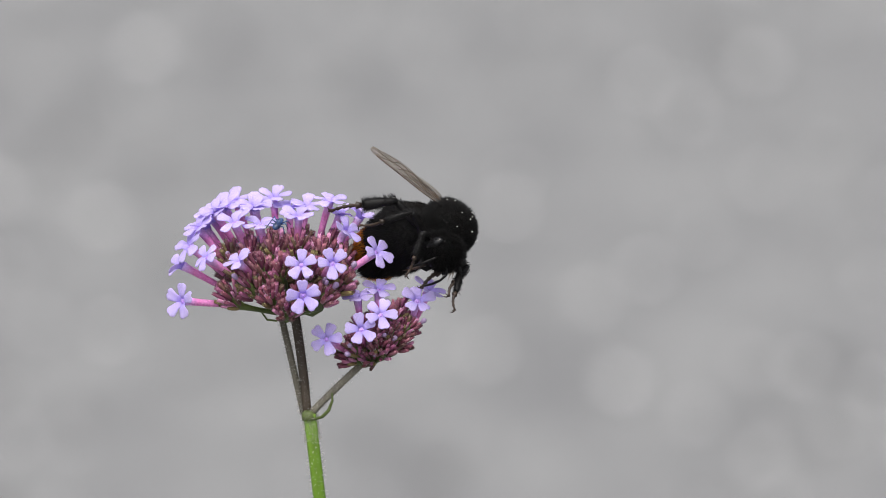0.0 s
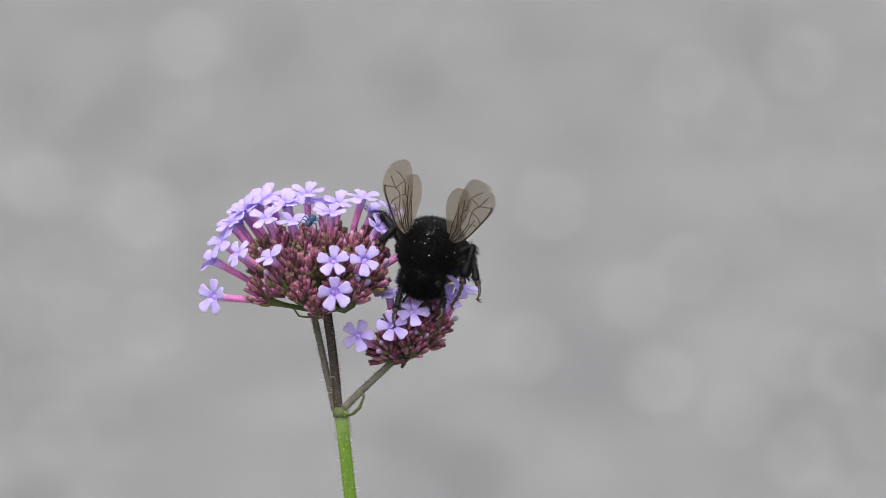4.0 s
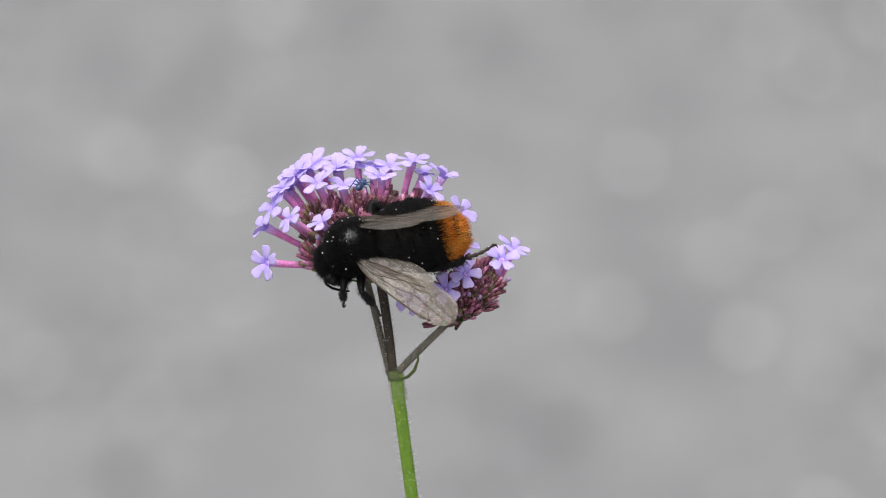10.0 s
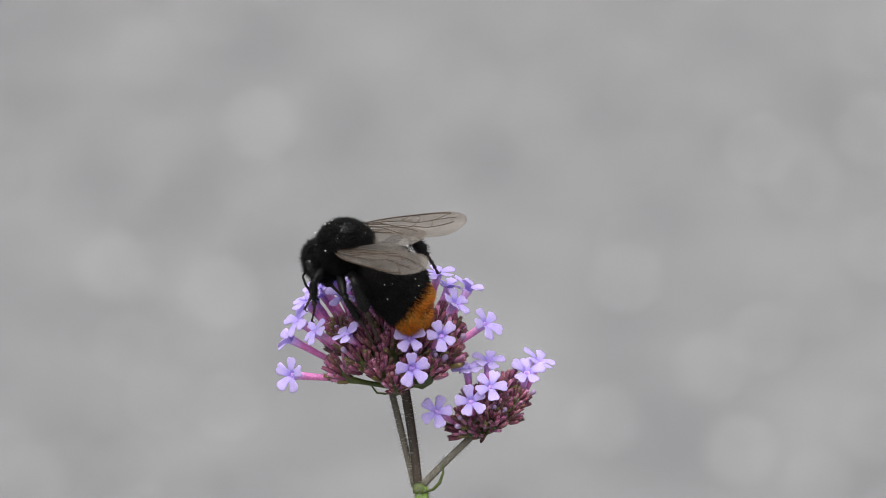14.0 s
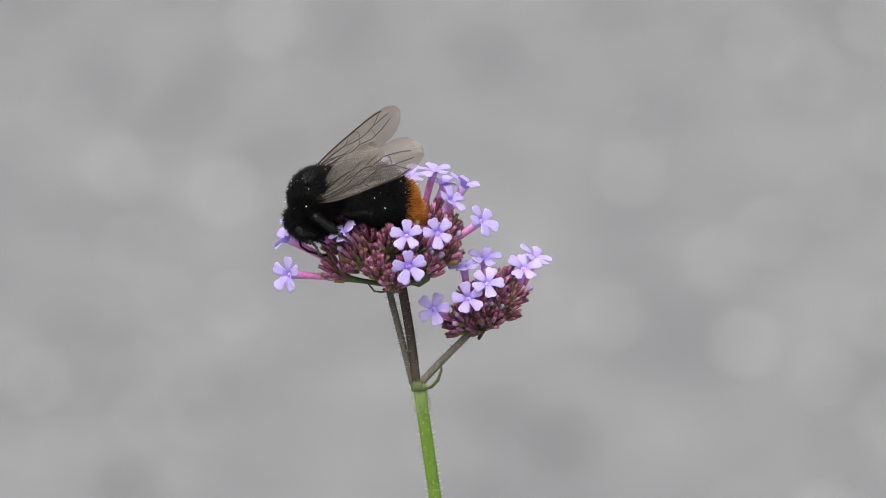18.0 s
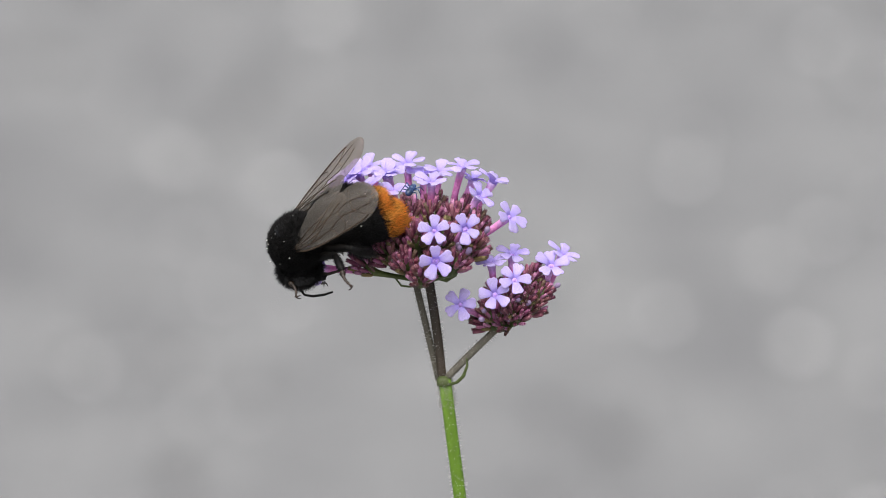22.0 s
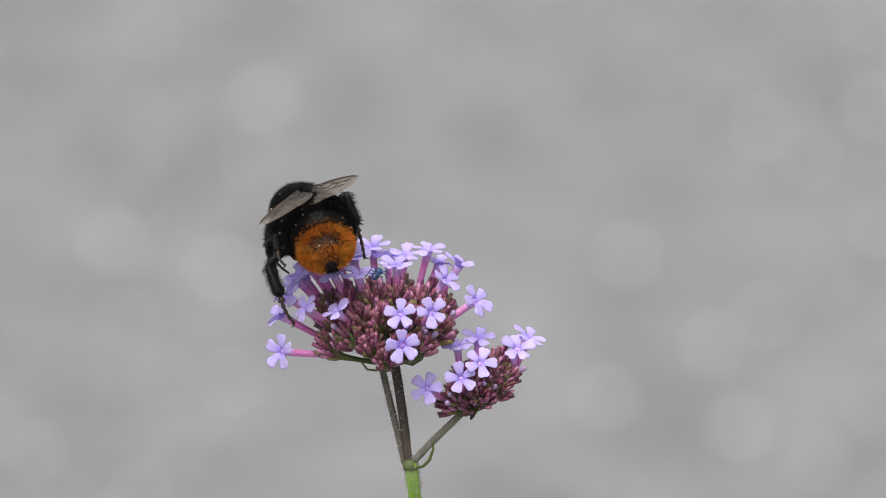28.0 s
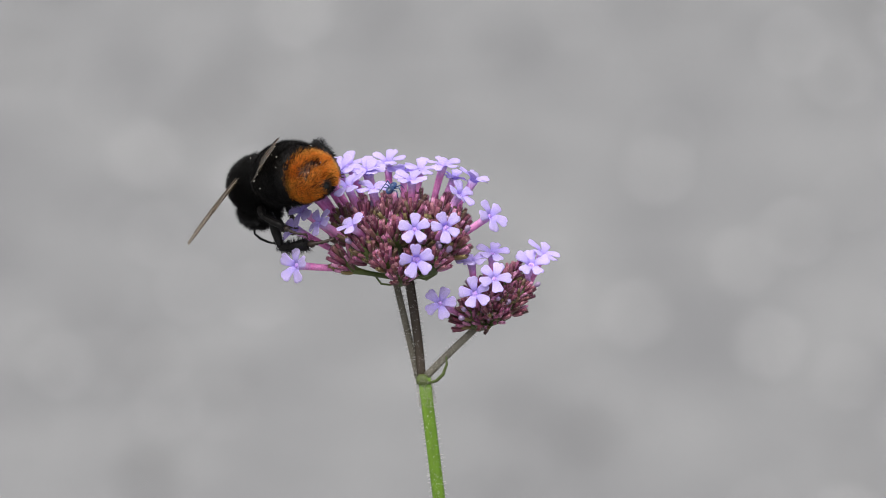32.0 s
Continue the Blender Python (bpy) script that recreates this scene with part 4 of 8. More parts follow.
def motions():
    walk(bee, [
        row(0, 15.627, 961.467, 1148.120, -46.3, 7.2, -67.9),
        row(0.5, 14.854, 961.370, 1147.696, -42.2, 9.7, -71.9),
        row(0.8, 14.964, 960.558, 1146.370, -31.0, 16.5, -82.0),
        row(1, 14.866, 960.949, 1147.803, -38.0, 11.0, -77.0),
        row(1.3, 8.962, 960.925, 1147.447, -17.0, 21.8, -103.5),
        row(1.5, 9.186, 961.236, 1148.593, -17.1, 21.9, -104.5),
        row(2, 6.298, 958.660, 1147.037, -10.2, 17.3, -101.2),
        row(2.5, 6.219, 958.635, 1146.885, -10.0, 17.3, -101.2),
        row(3, 6.207, 958.829, 1147.374, -8.6, 17.5, -100.7),
        row(3.5, 8.293, 958.516, 1146.449, -8.8, 17.3, -100.8),
        row(4, 7.684, 958.091, 1145.073, -8.2, 17.4, -100.0),
        row(4.5, 7.352, 957.926, 1144.455, -8.2, 17.3, -99.6),
        row(5.5, 6.244, 958.150, 1145.175, -8.8, 17.1, -99.7),
        row(6.5, 6.490, 956.375, 1143.463, -9.1, 17.0, -99.7),
        row(7, 1.313, 951.004, 1144.768, -16.7, 13.2, -151.1),
        row(7.5, -2.997, 949.453, 1142.412, -17.3, 28.6, -151.6),
        row(8, -2.997, 949.453, 1142.412, -17.3, 28.6, -151.6),
        row(8.5, -2.581, 949.650, 1143.101, -17.7, 28.0, -152.4),
        row(9, -1.897, 949.856, 1143.698, -18.1, 28.3, -154.0),
        row(9.5, -2.675, 950.139, 1144.820, -21.5, 22.9, -157.5),
        row(9.7, -5.281, 950.758, 1148.585, -29.5, 6.0, -167.7),
        row(9.9, -6.989, 952.621, 1148.856, -33.4, 7.2, -176.2),
        row(10, -10.993, 950.441, 1142.049, -46.0, 17.2, 177.2),
        row(10.2, -16.526, 950.889, 1143.737, -47.5, 1.7, 172.7),
        row(10.4, -14.468, 952.734, 1149.589, -45.1, -14.7, 167.9),
        row(10.6, -11.251, 954.039, 1153.731, -32.3, -21.1, 156.2),
        row(11, -11.251, 954.039, 1153.731, -32.3, -21.1, 156.2),
        row(11.5, -12.821, 953.888, 1154.904, -20.4, -10.7, 159.3),
        row(12, -11.654, 954.206, 1156.072, -14.3, -8.1, 161.3),
        row(12.5, -11.797, 954.159, 1155.885, -14.3, -7.9, 161.6),
        row(13, -12.351, 954.299, 1156.472, -14.2, -8.7, 161.0),
        row(13.5, -15.588, 954.762, 1158.086, -15.5, -6.2, 161.5),
        row(14.5, -16.034, 954.774, 1158.127, -15.8, -5.4, 161.7),
        row(15.5, -16.378, 954.729, 1157.992, -15.7, -5.7, 161.7),
        row(16, -15.462, 957.019, 1157.365, -15.2, -6.1, 161.6),
        row(16.5, -15.753, 957.458, 1157.104, -12.6, -4.9, 164.2),
        row(17, -15.924, 957.838, 1156.907, -12.7, -4.7, 164.2),
        row(17.5, -19.416, 957.730, 1153.371, -13.4, 15.9, 178.7),
        row(18, -19.592, 957.258, 1149.888, -16.5, 29.1, 179.2),
        row(18.5, -20.762, 957.333, 1150.137, -16.5, 28.4, -180.0),
        row(19, -20.573, 957.071, 1149.433, -17.7, 34.1, 174.8),
        row(19.5, -21.032, 956.906, 1149.209, -17.3, 35.4, -178.1),
        row(20, -24.387, 955.280, 1146.862, -18.0, 34.8, 176.1),
        row(20.5, -26.634, 953.045, 1143.300, -20.5, 55.9, 178.9),
        row(21, -27.060, 952.647, 1143.073, -19.7, 56.3, 179.3),
        row(21.5, -26.543, 952.695, 1143.190, -19.3, 55.3, 179.3),
        row(22, -26.725, 952.569, 1142.959, -19.2, 54.6, 179.3),
        row(22.2, -31.412, 957.551, 1145.240, -37.7, 32.5, 168.6),
        row(22.4, -27.860, 958.624, 1147.530, -48.4, 7.8, 166.9),
        row(22.6, -26.448, 960.202, 1151.646, -47.7, -14.2, 160.6),
        row(22.8, -26.462, 962.467, 1153.495, -33.1, 0.2, 149.2),
        row(23, -26.238, 963.315, 1151.840, -9.2, 12.7, 151.1),
        row(23.5, -25.399, 963.806, 1152.302, -8.6, 10.1, 148.4),
        row(24, -25.449, 964.154, 1152.378, -8.4, 11.1, 147.6),
        row(24.5, -21.104, 965.723, 1155.417, -9.9, 1.6, 134.7),
        row(25.5, -20.492, 966.357, 1155.979, -1.7, 5.1, 131.4),
        row(26.5, -19.631, 967.424, 1158.186, 3.3, 8.6, 136.3),
        row(27, -21.726, 967.086, 1156.891, -0.6, 19.7, 142.1),
        row(27.5, -21.501, 967.070, 1157.047, -0.8, 19.4, 141.7),
        row(28, -21.495, 967.007, 1156.846, -0.7, 19.4, 141.1),
        row(28.4, -20.054, 966.873, 1156.343, -0.4, 19.7, 141.2),
        row(28.6, -21.116, 967.429, 1158.394, 2.5, 12.5, 139.2),
        row(28.8, -19.086, 967.356, 1158.028, 16.2, 6.3, 137.0),
        row(29, -19.476, 967.380, 1158.032, 7.6, 13.4, 138.8),
        row(29.5, -20.950, 967.015, 1156.941, 3.1, 24.1, 147.6),
        row(30, -21.313, 966.905, 1156.416, 1.5, 31.0, 146.6),
        row(30.5, -23.078, 966.596, 1155.401, 2.3, 32.3, 148.4),
        row(31, -21.894, 966.957, 1154.969, 2.6, 36.7, 152.1),
        row(31.2, -20.686, 967.108, 1155.347, 2.7, 37.0, 153.5),
        row(31.4, -24.562, 967.042, 1151.792, 5.2, 45.3, 163.0),
        row(31.6, -29.543, 966.550, 1146.848, -53.1, 71.7, 106.6),
        row(31.8, -29.397, 967.233, 1149.433, -26.9, 50.0, 125.5),
        row(32, -30.233, 966.743, 1147.768, -23.6, 40.1, 125.0),
    ])
    walk(LEFT_WING, [
        row(0, -0.339, 3.473, 1.864, 114.0, -8.3, -34.3),
        row(0.5, -0.339, 3.473, 1.864, -39.4, -28.6, -63.5),
        row(0.8, -0.339, 3.473, 1.864, -3.2, -23.9, -70.1),
        row(1, -0.339, 3.473, 1.864, -85.0, 13.3, 178.7),
        row(1.3, -0.339, 3.473, 1.864, -30.0, -27.1, -44.3),
        row(1.5, -0.339, 3.473, 1.864, -24.0, -26.5, -41.4),
        row(2, -0.339, 3.473, 1.864, -87.8, 51.9, -126.8),
        row(2.5, -0.339, 3.473, 1.864, -87.8, 51.9, -126.8),
        row(3, -0.339, 3.473, 1.864, -75.7, 46.2, -124.0),
        row(3.5, -0.339, 3.473, 1.864, -75.7, 46.2, -124.0),
        row(4, -0.339, 3.473, 1.864, -108.2, 50.3, -138.8),
        row(4.5, -0.339, 3.473, 1.864, -108.2, 50.3, -138.8),
        row(5.5, -0.339, 3.473, 1.864, -96.0, 53.9, -125.2),
        row(6.5, -0.339, 3.473, 1.864, -96.0, 53.9, -125.2),
        row(7, -0.339, 3.473, 1.864, -52.3, 10.3, -47.5),
        row(7.5, -0.339, 3.473, 1.864, -52.7, 8.1, -42.8),
        row(8, -0.339, 3.473, 1.864, -52.7, 8.1, -42.8),
        row(8.5, -0.339, 3.473, 1.864, -49.1, 5.1, -49.9),
        row(9, -0.339, 3.473, 1.864, -49.1, 5.1, -49.9),
        row(9.5, -0.339, 3.473, 1.864, -49.1, 5.1, -49.9),
        row(9.7, -0.339, 3.473, 1.864, -29.9, 15.2, -52.6),
        row(9.9, -0.339, 3.473, 1.864, -3.1, 5.4, -60.6),
        row(10, -0.339, 3.473, 1.864, 9.9, -3.8, -57.9),
        row(10.2, -0.339, 3.473, 1.864, 9.2, -7.1, -53.5),
        row(10.4, -0.339, 3.473, 1.864, 6.5, 18.8, -66.4),
        row(10.6, 0.339, 3.812, 1.186, 4.6, 18.0, -59.0),
        row(11, 0.339, 3.812, 1.186, 4.6, 18.0, -59.0),
        row(11.5, 0.339, 3.812, 1.186, -6.6, 1.1, -28.9),
        row(12, 0.339, 3.812, 1.186, -10.2, 12.5, -40.5),
        row(12.5, 0.339, 3.812, 1.186, -10.2, 12.5, -40.5),
        row(13, 0.339, 3.812, 1.186, -12.7, 12.2, -32.6),
        row(13.5, 0.339, 3.812, 1.186, -12.7, 12.2, -32.6),
        row(14.5, 0.339, 3.812, 1.186, -12.7, 12.2, -32.6),
        row(15.5, 0.339, 3.812, 1.186, -12.7, 12.2, -32.6),
        row(16, 0.339, 3.812, 1.186, -18.5, 7.7, -34.2),
        row(16.5, 0.339, 3.812, 1.186, -18.5, 7.7, -34.2),
        row(17, 0.339, 3.812, 1.186, -24.9, 8.4, -26.1),
        row(17.5, 0.339, 3.812, 1.186, -30.9, -15.4, -18.7),
        row(18, 0.339, 3.812, 1.186, -43.2, -7.8, -10.4),
        row(18.5, 0.339, 3.812, 1.186, -43.2, -7.8, -10.4),
        row(19, 0.339, 3.812, 1.186, -43.5, -19.8, -4.1),
        row(19.5, 0.339, 3.812, 1.186, -43.5, -19.8, -4.1),
        row(20, 0.339, 3.812, 1.186, -41.2, -19.8, -11.7),
        row(20.5, 0.339, 3.812, 1.186, -37.3, -12.8, -25.3),
        row(21, 0.339, 3.812, 1.186, -37.3, -12.8, -25.3),
        row(21.5, 0.339, 3.812, 1.186, -37.3, -12.8, -25.3),
        row(22, 0.339, 3.812, 1.186, -35.7, -8.6, -35.5),
        row(22.2, 0.113, 3.699, 1.412, 1.1, 4.7, -49.2),
        row(22.4, -0.339, 3.473, 1.864, 15.9, 39.6, -70.9),
        row(22.6, -0.712, 3.152, 2.067, 6.0, 32.0, -62.5),
        row(22.8, -1.457, 2.508, 2.474, 25.8, 27.2, -70.6),
        row(23, -2.203, 1.864, 2.880, 1.3, 6.8, -79.2),
        row(23.5, -2.203, 1.864, 2.880, 1.3, 6.8, -79.2),
        row(24, -2.203, 1.864, 2.880, 1.1, 1.0, -74.4),
        row(24.5, -2.203, 1.864, 2.880, -6.6, 2.0, -95.2),
        row(25.5, -2.203, 1.864, 2.880, -15.4, -9.4, -79.1),
        row(26.5, -2.203, 1.864, 2.880, -9.7, -10.5, -75.1),
        row(27, -2.203, 1.864, 2.880, -25.7, -8.2, -69.3),
        row(27.5, -2.203, 1.864, 2.880, -25.7, -8.2, -69.3),
        row(28, -2.203, 1.864, 2.880, -7.8, -8.0, -73.7),
        row(28.4, -2.203, 1.864, 2.880, -7.8, -8.0, -73.7),
        row(28.6, -2.203, 1.864, 2.880, 8.4, -10.5, -92.2),
        row(28.8, -2.203, 1.864, 2.880, 18.8, -23.9, -109.5),
        row(29, -2.203, 1.864, 2.880, -7.2, -12.7, -81.1),
        row(29.5, -2.203, 1.864, 2.880, -6.9, -11.7, -85.4),
        row(30, -2.203, 1.864, 2.880, 23.6, 1.4, -67.7),
        row(30.5, -2.203, 1.864, 2.880, 23.8, 0.7, -70.0),
        row(31, -2.203, 1.864, 2.880, 14.1, -2.9, -69.9),
        row(31.2, -2.203, 1.864, 2.880, -27.6, -9.8, -68.5),
        row(31.4, -1.333, 2.615, 2.406, -46.7, -0.9, -50.6),
        row(31.6, -0.898, 2.991, 2.169, -153.4, -7.4, -14.8),
        row(31.8, -0.898, 2.991, 2.169, -8.8, -11.7, -86.0),
        row(32, -0.898, 2.991, 2.169, -8.8, -11.7, -86.0),
    ])
    walk(RIGHT_WING, [
        row(0, -0.339, -3.473, 1.864, 23.3, -6.3, 24.0),
        row(0.5, -0.339, -3.473, 1.864, 18.3, -12.2, 16.0),
        row(0.8, -0.339, -3.473, 1.864, -22.2, -3.2, 8.0),
        row(1, -0.339, -3.473, 1.864, 63.2, 20.4, 127.0),
        row(1.3, -0.339, -3.473, 1.864, -35.5, 1.7, 23.8),
        row(1.5, -0.339, -3.473, 1.864, -41.7, -7.4, 22.4),
        row(2, -0.339, -3.473, 1.864, 127.2, 65.6, 164.6),
        row(2.5, -0.339, -3.473, 1.864, 127.2, 65.6, 164.6),
        row(3, -0.339, -3.473, 1.864, 117.8, 61.1, 161.7),
        row(3.5, -0.339, -3.473, 1.864, 117.8, 61.1, 161.7),
        row(4, -0.339, -3.473, 1.864, 103.0, 55.4, 154.0),
        row(4.5, -0.339, -3.473, 1.864, 103.0, 55.4, 154.0),
        row(5.5, -0.339, -3.473, 1.864, 110.5, 67.4, 162.4),
        row(6.5, -0.339, -3.473, 1.864, 110.5, 67.4, 162.4),
        row(7, -0.339, -3.473, 1.864, -42.7, 45.9, -34.9),
        row(7.5, -0.339, -3.473, 1.864, -24.2, 26.9, -4.6),
        row(8, -0.339, -3.473, 1.864, -24.2, 26.9, -4.6),
        row(8.5, -0.339, -3.473, 1.864, -29.1, 35.1, -14.9),
        row(9, -0.339, -3.473, 1.864, -29.1, 35.1, -14.9),
        row(9.5, -0.339, -3.473, 1.864, -29.1, 35.1, -14.9),
        row(9.7, -0.339, -3.473, 1.864, -29.0, -3.7, 14.4),
        row(9.9, -0.339, -3.473, 1.864, -7.0, -19.1, 12.6),
        row(10, -0.339, -3.473, 1.864, 44.3, 0.1, -7.6),
        row(10.2, -0.339, -3.473, 1.864, 44.3, 0.1, -7.6),
        row(10.4, -0.339, -3.473, 1.864, -1.8, 13.2, -0.5),
        row(10.6, 0.339, -3.812, 1.186, 0.5, 15.7, 0.5),
        row(11, 0.339, -3.812, 1.186, 0.5, 15.7, 0.5),
        row(11.5, 0.339, -3.812, 1.186, 8.1, -17.2, 49.4),
        row(12, 0.339, -3.812, 1.186, -5.4, 12.1, 4.5),
        row(12.5, 0.339, -3.812, 1.186, -5.4, 12.1, 4.5),
        row(13, 0.339, -3.812, 1.186, -5.3, 14.8, 13.0),
        row(13.5, 0.339, -3.812, 1.186, -5.3, 14.8, 13.0),
        row(14.5, 0.339, -3.812, 1.186, -5.3, 14.8, 13.0),
        row(15.5, 0.339, -3.812, 1.186, -5.3, 14.8, 13.0),
        row(16, 0.339, -3.812, 1.186, -4.8, -0.4, 38.8),
        row(16.5, 0.339, -3.812, 1.186, -6.0, 2.0, 39.9),
        row(17, 0.339, -3.812, 1.186, -7.5, -0.8, 35.1),
        row(17.5, 0.339, -3.812, 1.186, -5.5, -11.6, 34.9),
        row(18, 0.339, -3.812, 1.186, -21.2, 17.1, 0.1),
        row(18.5, 0.339, -3.812, 1.186, -21.2, 17.1, 0.1),
        row(19, 0.339, -3.812, 1.186, -22.4, 6.8, 12.5),
        row(19.5, 0.339, -3.812, 1.186, -22.4, 6.8, 12.5),
        row(20, 0.339, -3.812, 1.186, -24.6, -6.9, 28.1),
        row(20.5, 0.339, -3.812, 1.186, -4.9, -9.5, 17.4),
        row(21, 0.339, -3.812, 1.186, -4.9, -9.5, 17.4),
        row(21.5, 0.339, -3.812, 1.186, -4.9, -9.5, 17.4),
        row(22, 0.339, -3.812, 1.186, -2.9, -4.1, 9.0),
        row(22.2, 0.113, -3.699, 1.412, -33.4, -32.4, 45.6),
        row(22.4, -0.339, -3.473, 1.864, -23.6, -45.4, 51.4),
        row(22.6, -0.712, -3.152, 2.067, -13.7, -52.2, 39.2),
        row(22.8, -1.457, -2.508, 2.474, 12.1, 18.5, -21.8),
        row(23, -2.203, -1.864, 2.880, -16.8, 19.2, -28.2),
        row(23.5, -2.203, -1.864, 2.880, -16.8, 19.2, -28.2),
        row(24, -2.203, -1.864, 2.880, 1.3, 13.9, -31.6),
        row(24.5, -2.203, -1.864, 2.880, 21.7, -4.8, -39.2),
        row(25.5, -2.203, -1.864, 2.880, 44.4, -7.4, -23.4),
        row(26.5, -2.203, -1.864, 2.880, -36.5, 7.7, -25.4),
        row(27, -2.203, -1.864, 2.880, -26.1, 5.2, -17.3),
        row(27.5, -2.203, -1.864, 2.880, -26.1, 5.2, -17.3),
        row(28, -2.203, -1.864, 2.880, -18.0, 2.8, -19.7),
        row(28.4, -2.203, -1.864, 2.880, -18.0, 2.8, -19.7),
        row(28.6, -2.203, -1.864, 2.880, 17.9, -2.4, -34.5),
        row(28.8, -2.203, -1.864, 2.880, -121.8, 7.9, -50.7),
        row(29, -2.203, -1.864, 2.880, -36.1, 3.9, -24.6),
        row(29.5, -2.203, -1.864, 2.880, -26.2, 3.3, -20.2),
        row(30, -2.203, -1.864, 2.880, -9.8, 2.2, -9.1),
        row(30.5, -2.203, -1.864, 2.880, -7.0, -1.5, -13.1),
        row(31, -2.203, -1.864, 2.880, 1.7, -18.5, 1.0),
        row(31.2, -2.203, -1.864, 2.880, -0.7, -14.0, 0.6),
        row(31.4, -1.333, -2.615, 2.406, -7.8, -4.6, -6.0),
        row(31.6, -0.898, -2.991, 2.169, -11.4, -19.5, 5.2),
        row(31.8, -0.898, -2.991, 2.169, -14.7, -0.9, -20.0),
        row(32, -0.898, -2.991, 2.169, -14.7, -0.9, -20.0),
    ])
    walk(ABDOMEN, [
        row(0, -2.711, 0.000, -0.678, 0.0, -46.0, 0.0),
        row(0.5, -2.711, 0.000, -0.678, 0.0, -46.0, 0.0),
        row(0.8, -2.711, 0.000, -0.678, 0.0, -37.0, -0.0),
        row(1, -2.711, 0.000, -0.678, 0.0, -40.0, -0.0),
        row(1.3, -2.711, 0.000, -0.678, 0.0, -40.0, -0.0),
        row(1.5, -2.711, 0.000, -0.678, 0.0, -40.0, -0.0),
        row(2, -2.711, 0.000, -0.678, 0.0, -36.0, -0.0),
        row(2.5, -2.711, 0.000, -0.678, 0.0, -36.0, -0.0),
        row(3, -2.711, 0.000, -0.678, 0.0, -36.0, -0.0),
        row(3.5, -2.711, 0.000, -0.678, 0.0, -36.0, -0.0),
        row(4, -2.711, 0.000, -0.678, 0.0, -36.0, -0.0),
        row(4.5, -2.711, 0.000, -0.678, 0.0, -36.0, -0.0),
        row(5.5, -2.711, 0.000, -0.678, 0.0, -36.0, -0.0),
        row(6.5, -2.711, 0.000, -0.678, 0.0, -36.0, -0.0),
        row(7, -2.711, 0.000, -0.678, 0.0, -22.0, -0.0),
        row(7.5, -2.711, 0.000, -0.678, 0.0, -22.0, -0.0),
        row(8, -2.711, 0.000, -0.678, 0.0, -22.0, -0.0),
        row(8.5, -2.711, 0.000, -0.678, 0.0, -22.0, -0.0),
        row(9, -2.711, 0.000, -0.678, 0.0, -22.0, -0.0),
        row(9.5, -2.711, 0.000, -0.678, 0.0, -20.0, -0.0),
        row(9.7, -2.711, 0.000, -0.678, 0.0, -16.0, -0.0),
        row(9.9, -2.711, 0.000, -0.678, 0.0, -10.0, -0.0),
        row(10, -2.711, 0.000, -0.678, 0.0, -4.0, -0.0),
        row(10.2, -2.711, 0.000, -0.678, 0.0, -4.0, -0.0),
        row(10.4, -2.711, 0.000, -0.678, 0.0, -4.0, -0.0),
        row(10.6, -2.711, 0.000, -0.678, 0.0, -17.0, -0.0),
        row(11, -2.711, 0.000, -0.678, 0.0, -17.0, -0.0),
        row(11.5, -2.711, 0.000, -0.678, 0.0, -28.0, -0.0),
        row(12, -2.711, 0.000, -0.678, 0.0, -34.0, -0.0),
        row(12.5, -2.711, 0.000, -0.678, 0.0, -34.0, -0.0),
        row(13, -2.711, 0.000, -0.678, 0.0, -34.0, -0.0),
        row(13.5, -2.711, 0.000, -0.678, 0.0, -34.0, -0.0),
        row(14.5, -2.711, 0.000, -0.678, 0.0, -34.0, -0.0),
        row(15.5, -2.711, 0.000, -0.678, 0.0, -34.0, -0.0),
        row(16, -2.711, 0.000, -0.678, 0.0, -34.0, -0.0),
        row(16.5, -2.711, 0.000, -0.678, 0.0, -34.0, -0.0),
        row(17, -2.711, 0.000, -0.678, 0.0, -34.0, -0.0),
        row(17.5, -2.711, 0.000, -0.678, 0.0, -36.0, -0.0),
        row(18, -2.711, 0.000, -0.678, 0.0, -38.0, -0.0),
        row(18.5, -2.711, 0.000, -0.678, 0.0, -38.0, -0.0),
        row(19, -2.711, 0.000, -0.678, 0.0, -38.0, -0.0),
        row(19.5, -2.711, 0.000, -0.678, 0.0, -38.0, -0.0),
        row(20, -2.711, 0.000, -0.678, 0.0, -34.0, -0.0),
        row(20.5, -2.711, 0.000, -0.678, 0.0, -36.0, -0.0),
        row(21, -2.711, 0.000, -0.678, 0.0, -36.0, -0.0),
        row(21.5, -2.711, 0.000, -0.678, 0.0, -36.0, -0.0),
        row(22, -2.711, 0.000, -0.678, 0.0, -36.0, -0.0),
        row(22.2, -2.711, 0.000, -0.678, 0.0, -26.0, -0.0),
        row(22.4, -2.711, 0.000, -0.678, 0.0, -14.0, -0.0),
        row(22.6, -2.711, 0.000, -0.678, 0.0, -12.0, -0.0),
        row(22.8, -2.711, 0.000, -0.678, 0.0, -12.0, -10.0),
        row(23, -2.711, 0.000, -0.678, 0.0, -14.0, -20.0),
        row(23.5, -2.711, 0.000, -0.678, 0.0, -14.0, -20.0),
        row(24, -2.711, 0.000, -0.678, 0.0, -14.0, -20.0),
        row(24.5, -2.711, 0.000, -0.678, 0.0, -14.0, -23.3),
        row(25.5, -2.711, 0.000, -0.678, 0.0, -16.0, -30.0),
        row(26.5, -2.711, 0.000, -0.678, 0.0, -17.0, -45.0),
        row(27, -2.711, 0.000, -0.678, 0.0, -17.0, -45.0),
        row(27.5, -2.711, 0.000, -0.678, 0.0, -17.0, -45.0),
        row(28, -2.711, 0.000, -0.678, 0.0, -17.0, -45.0),
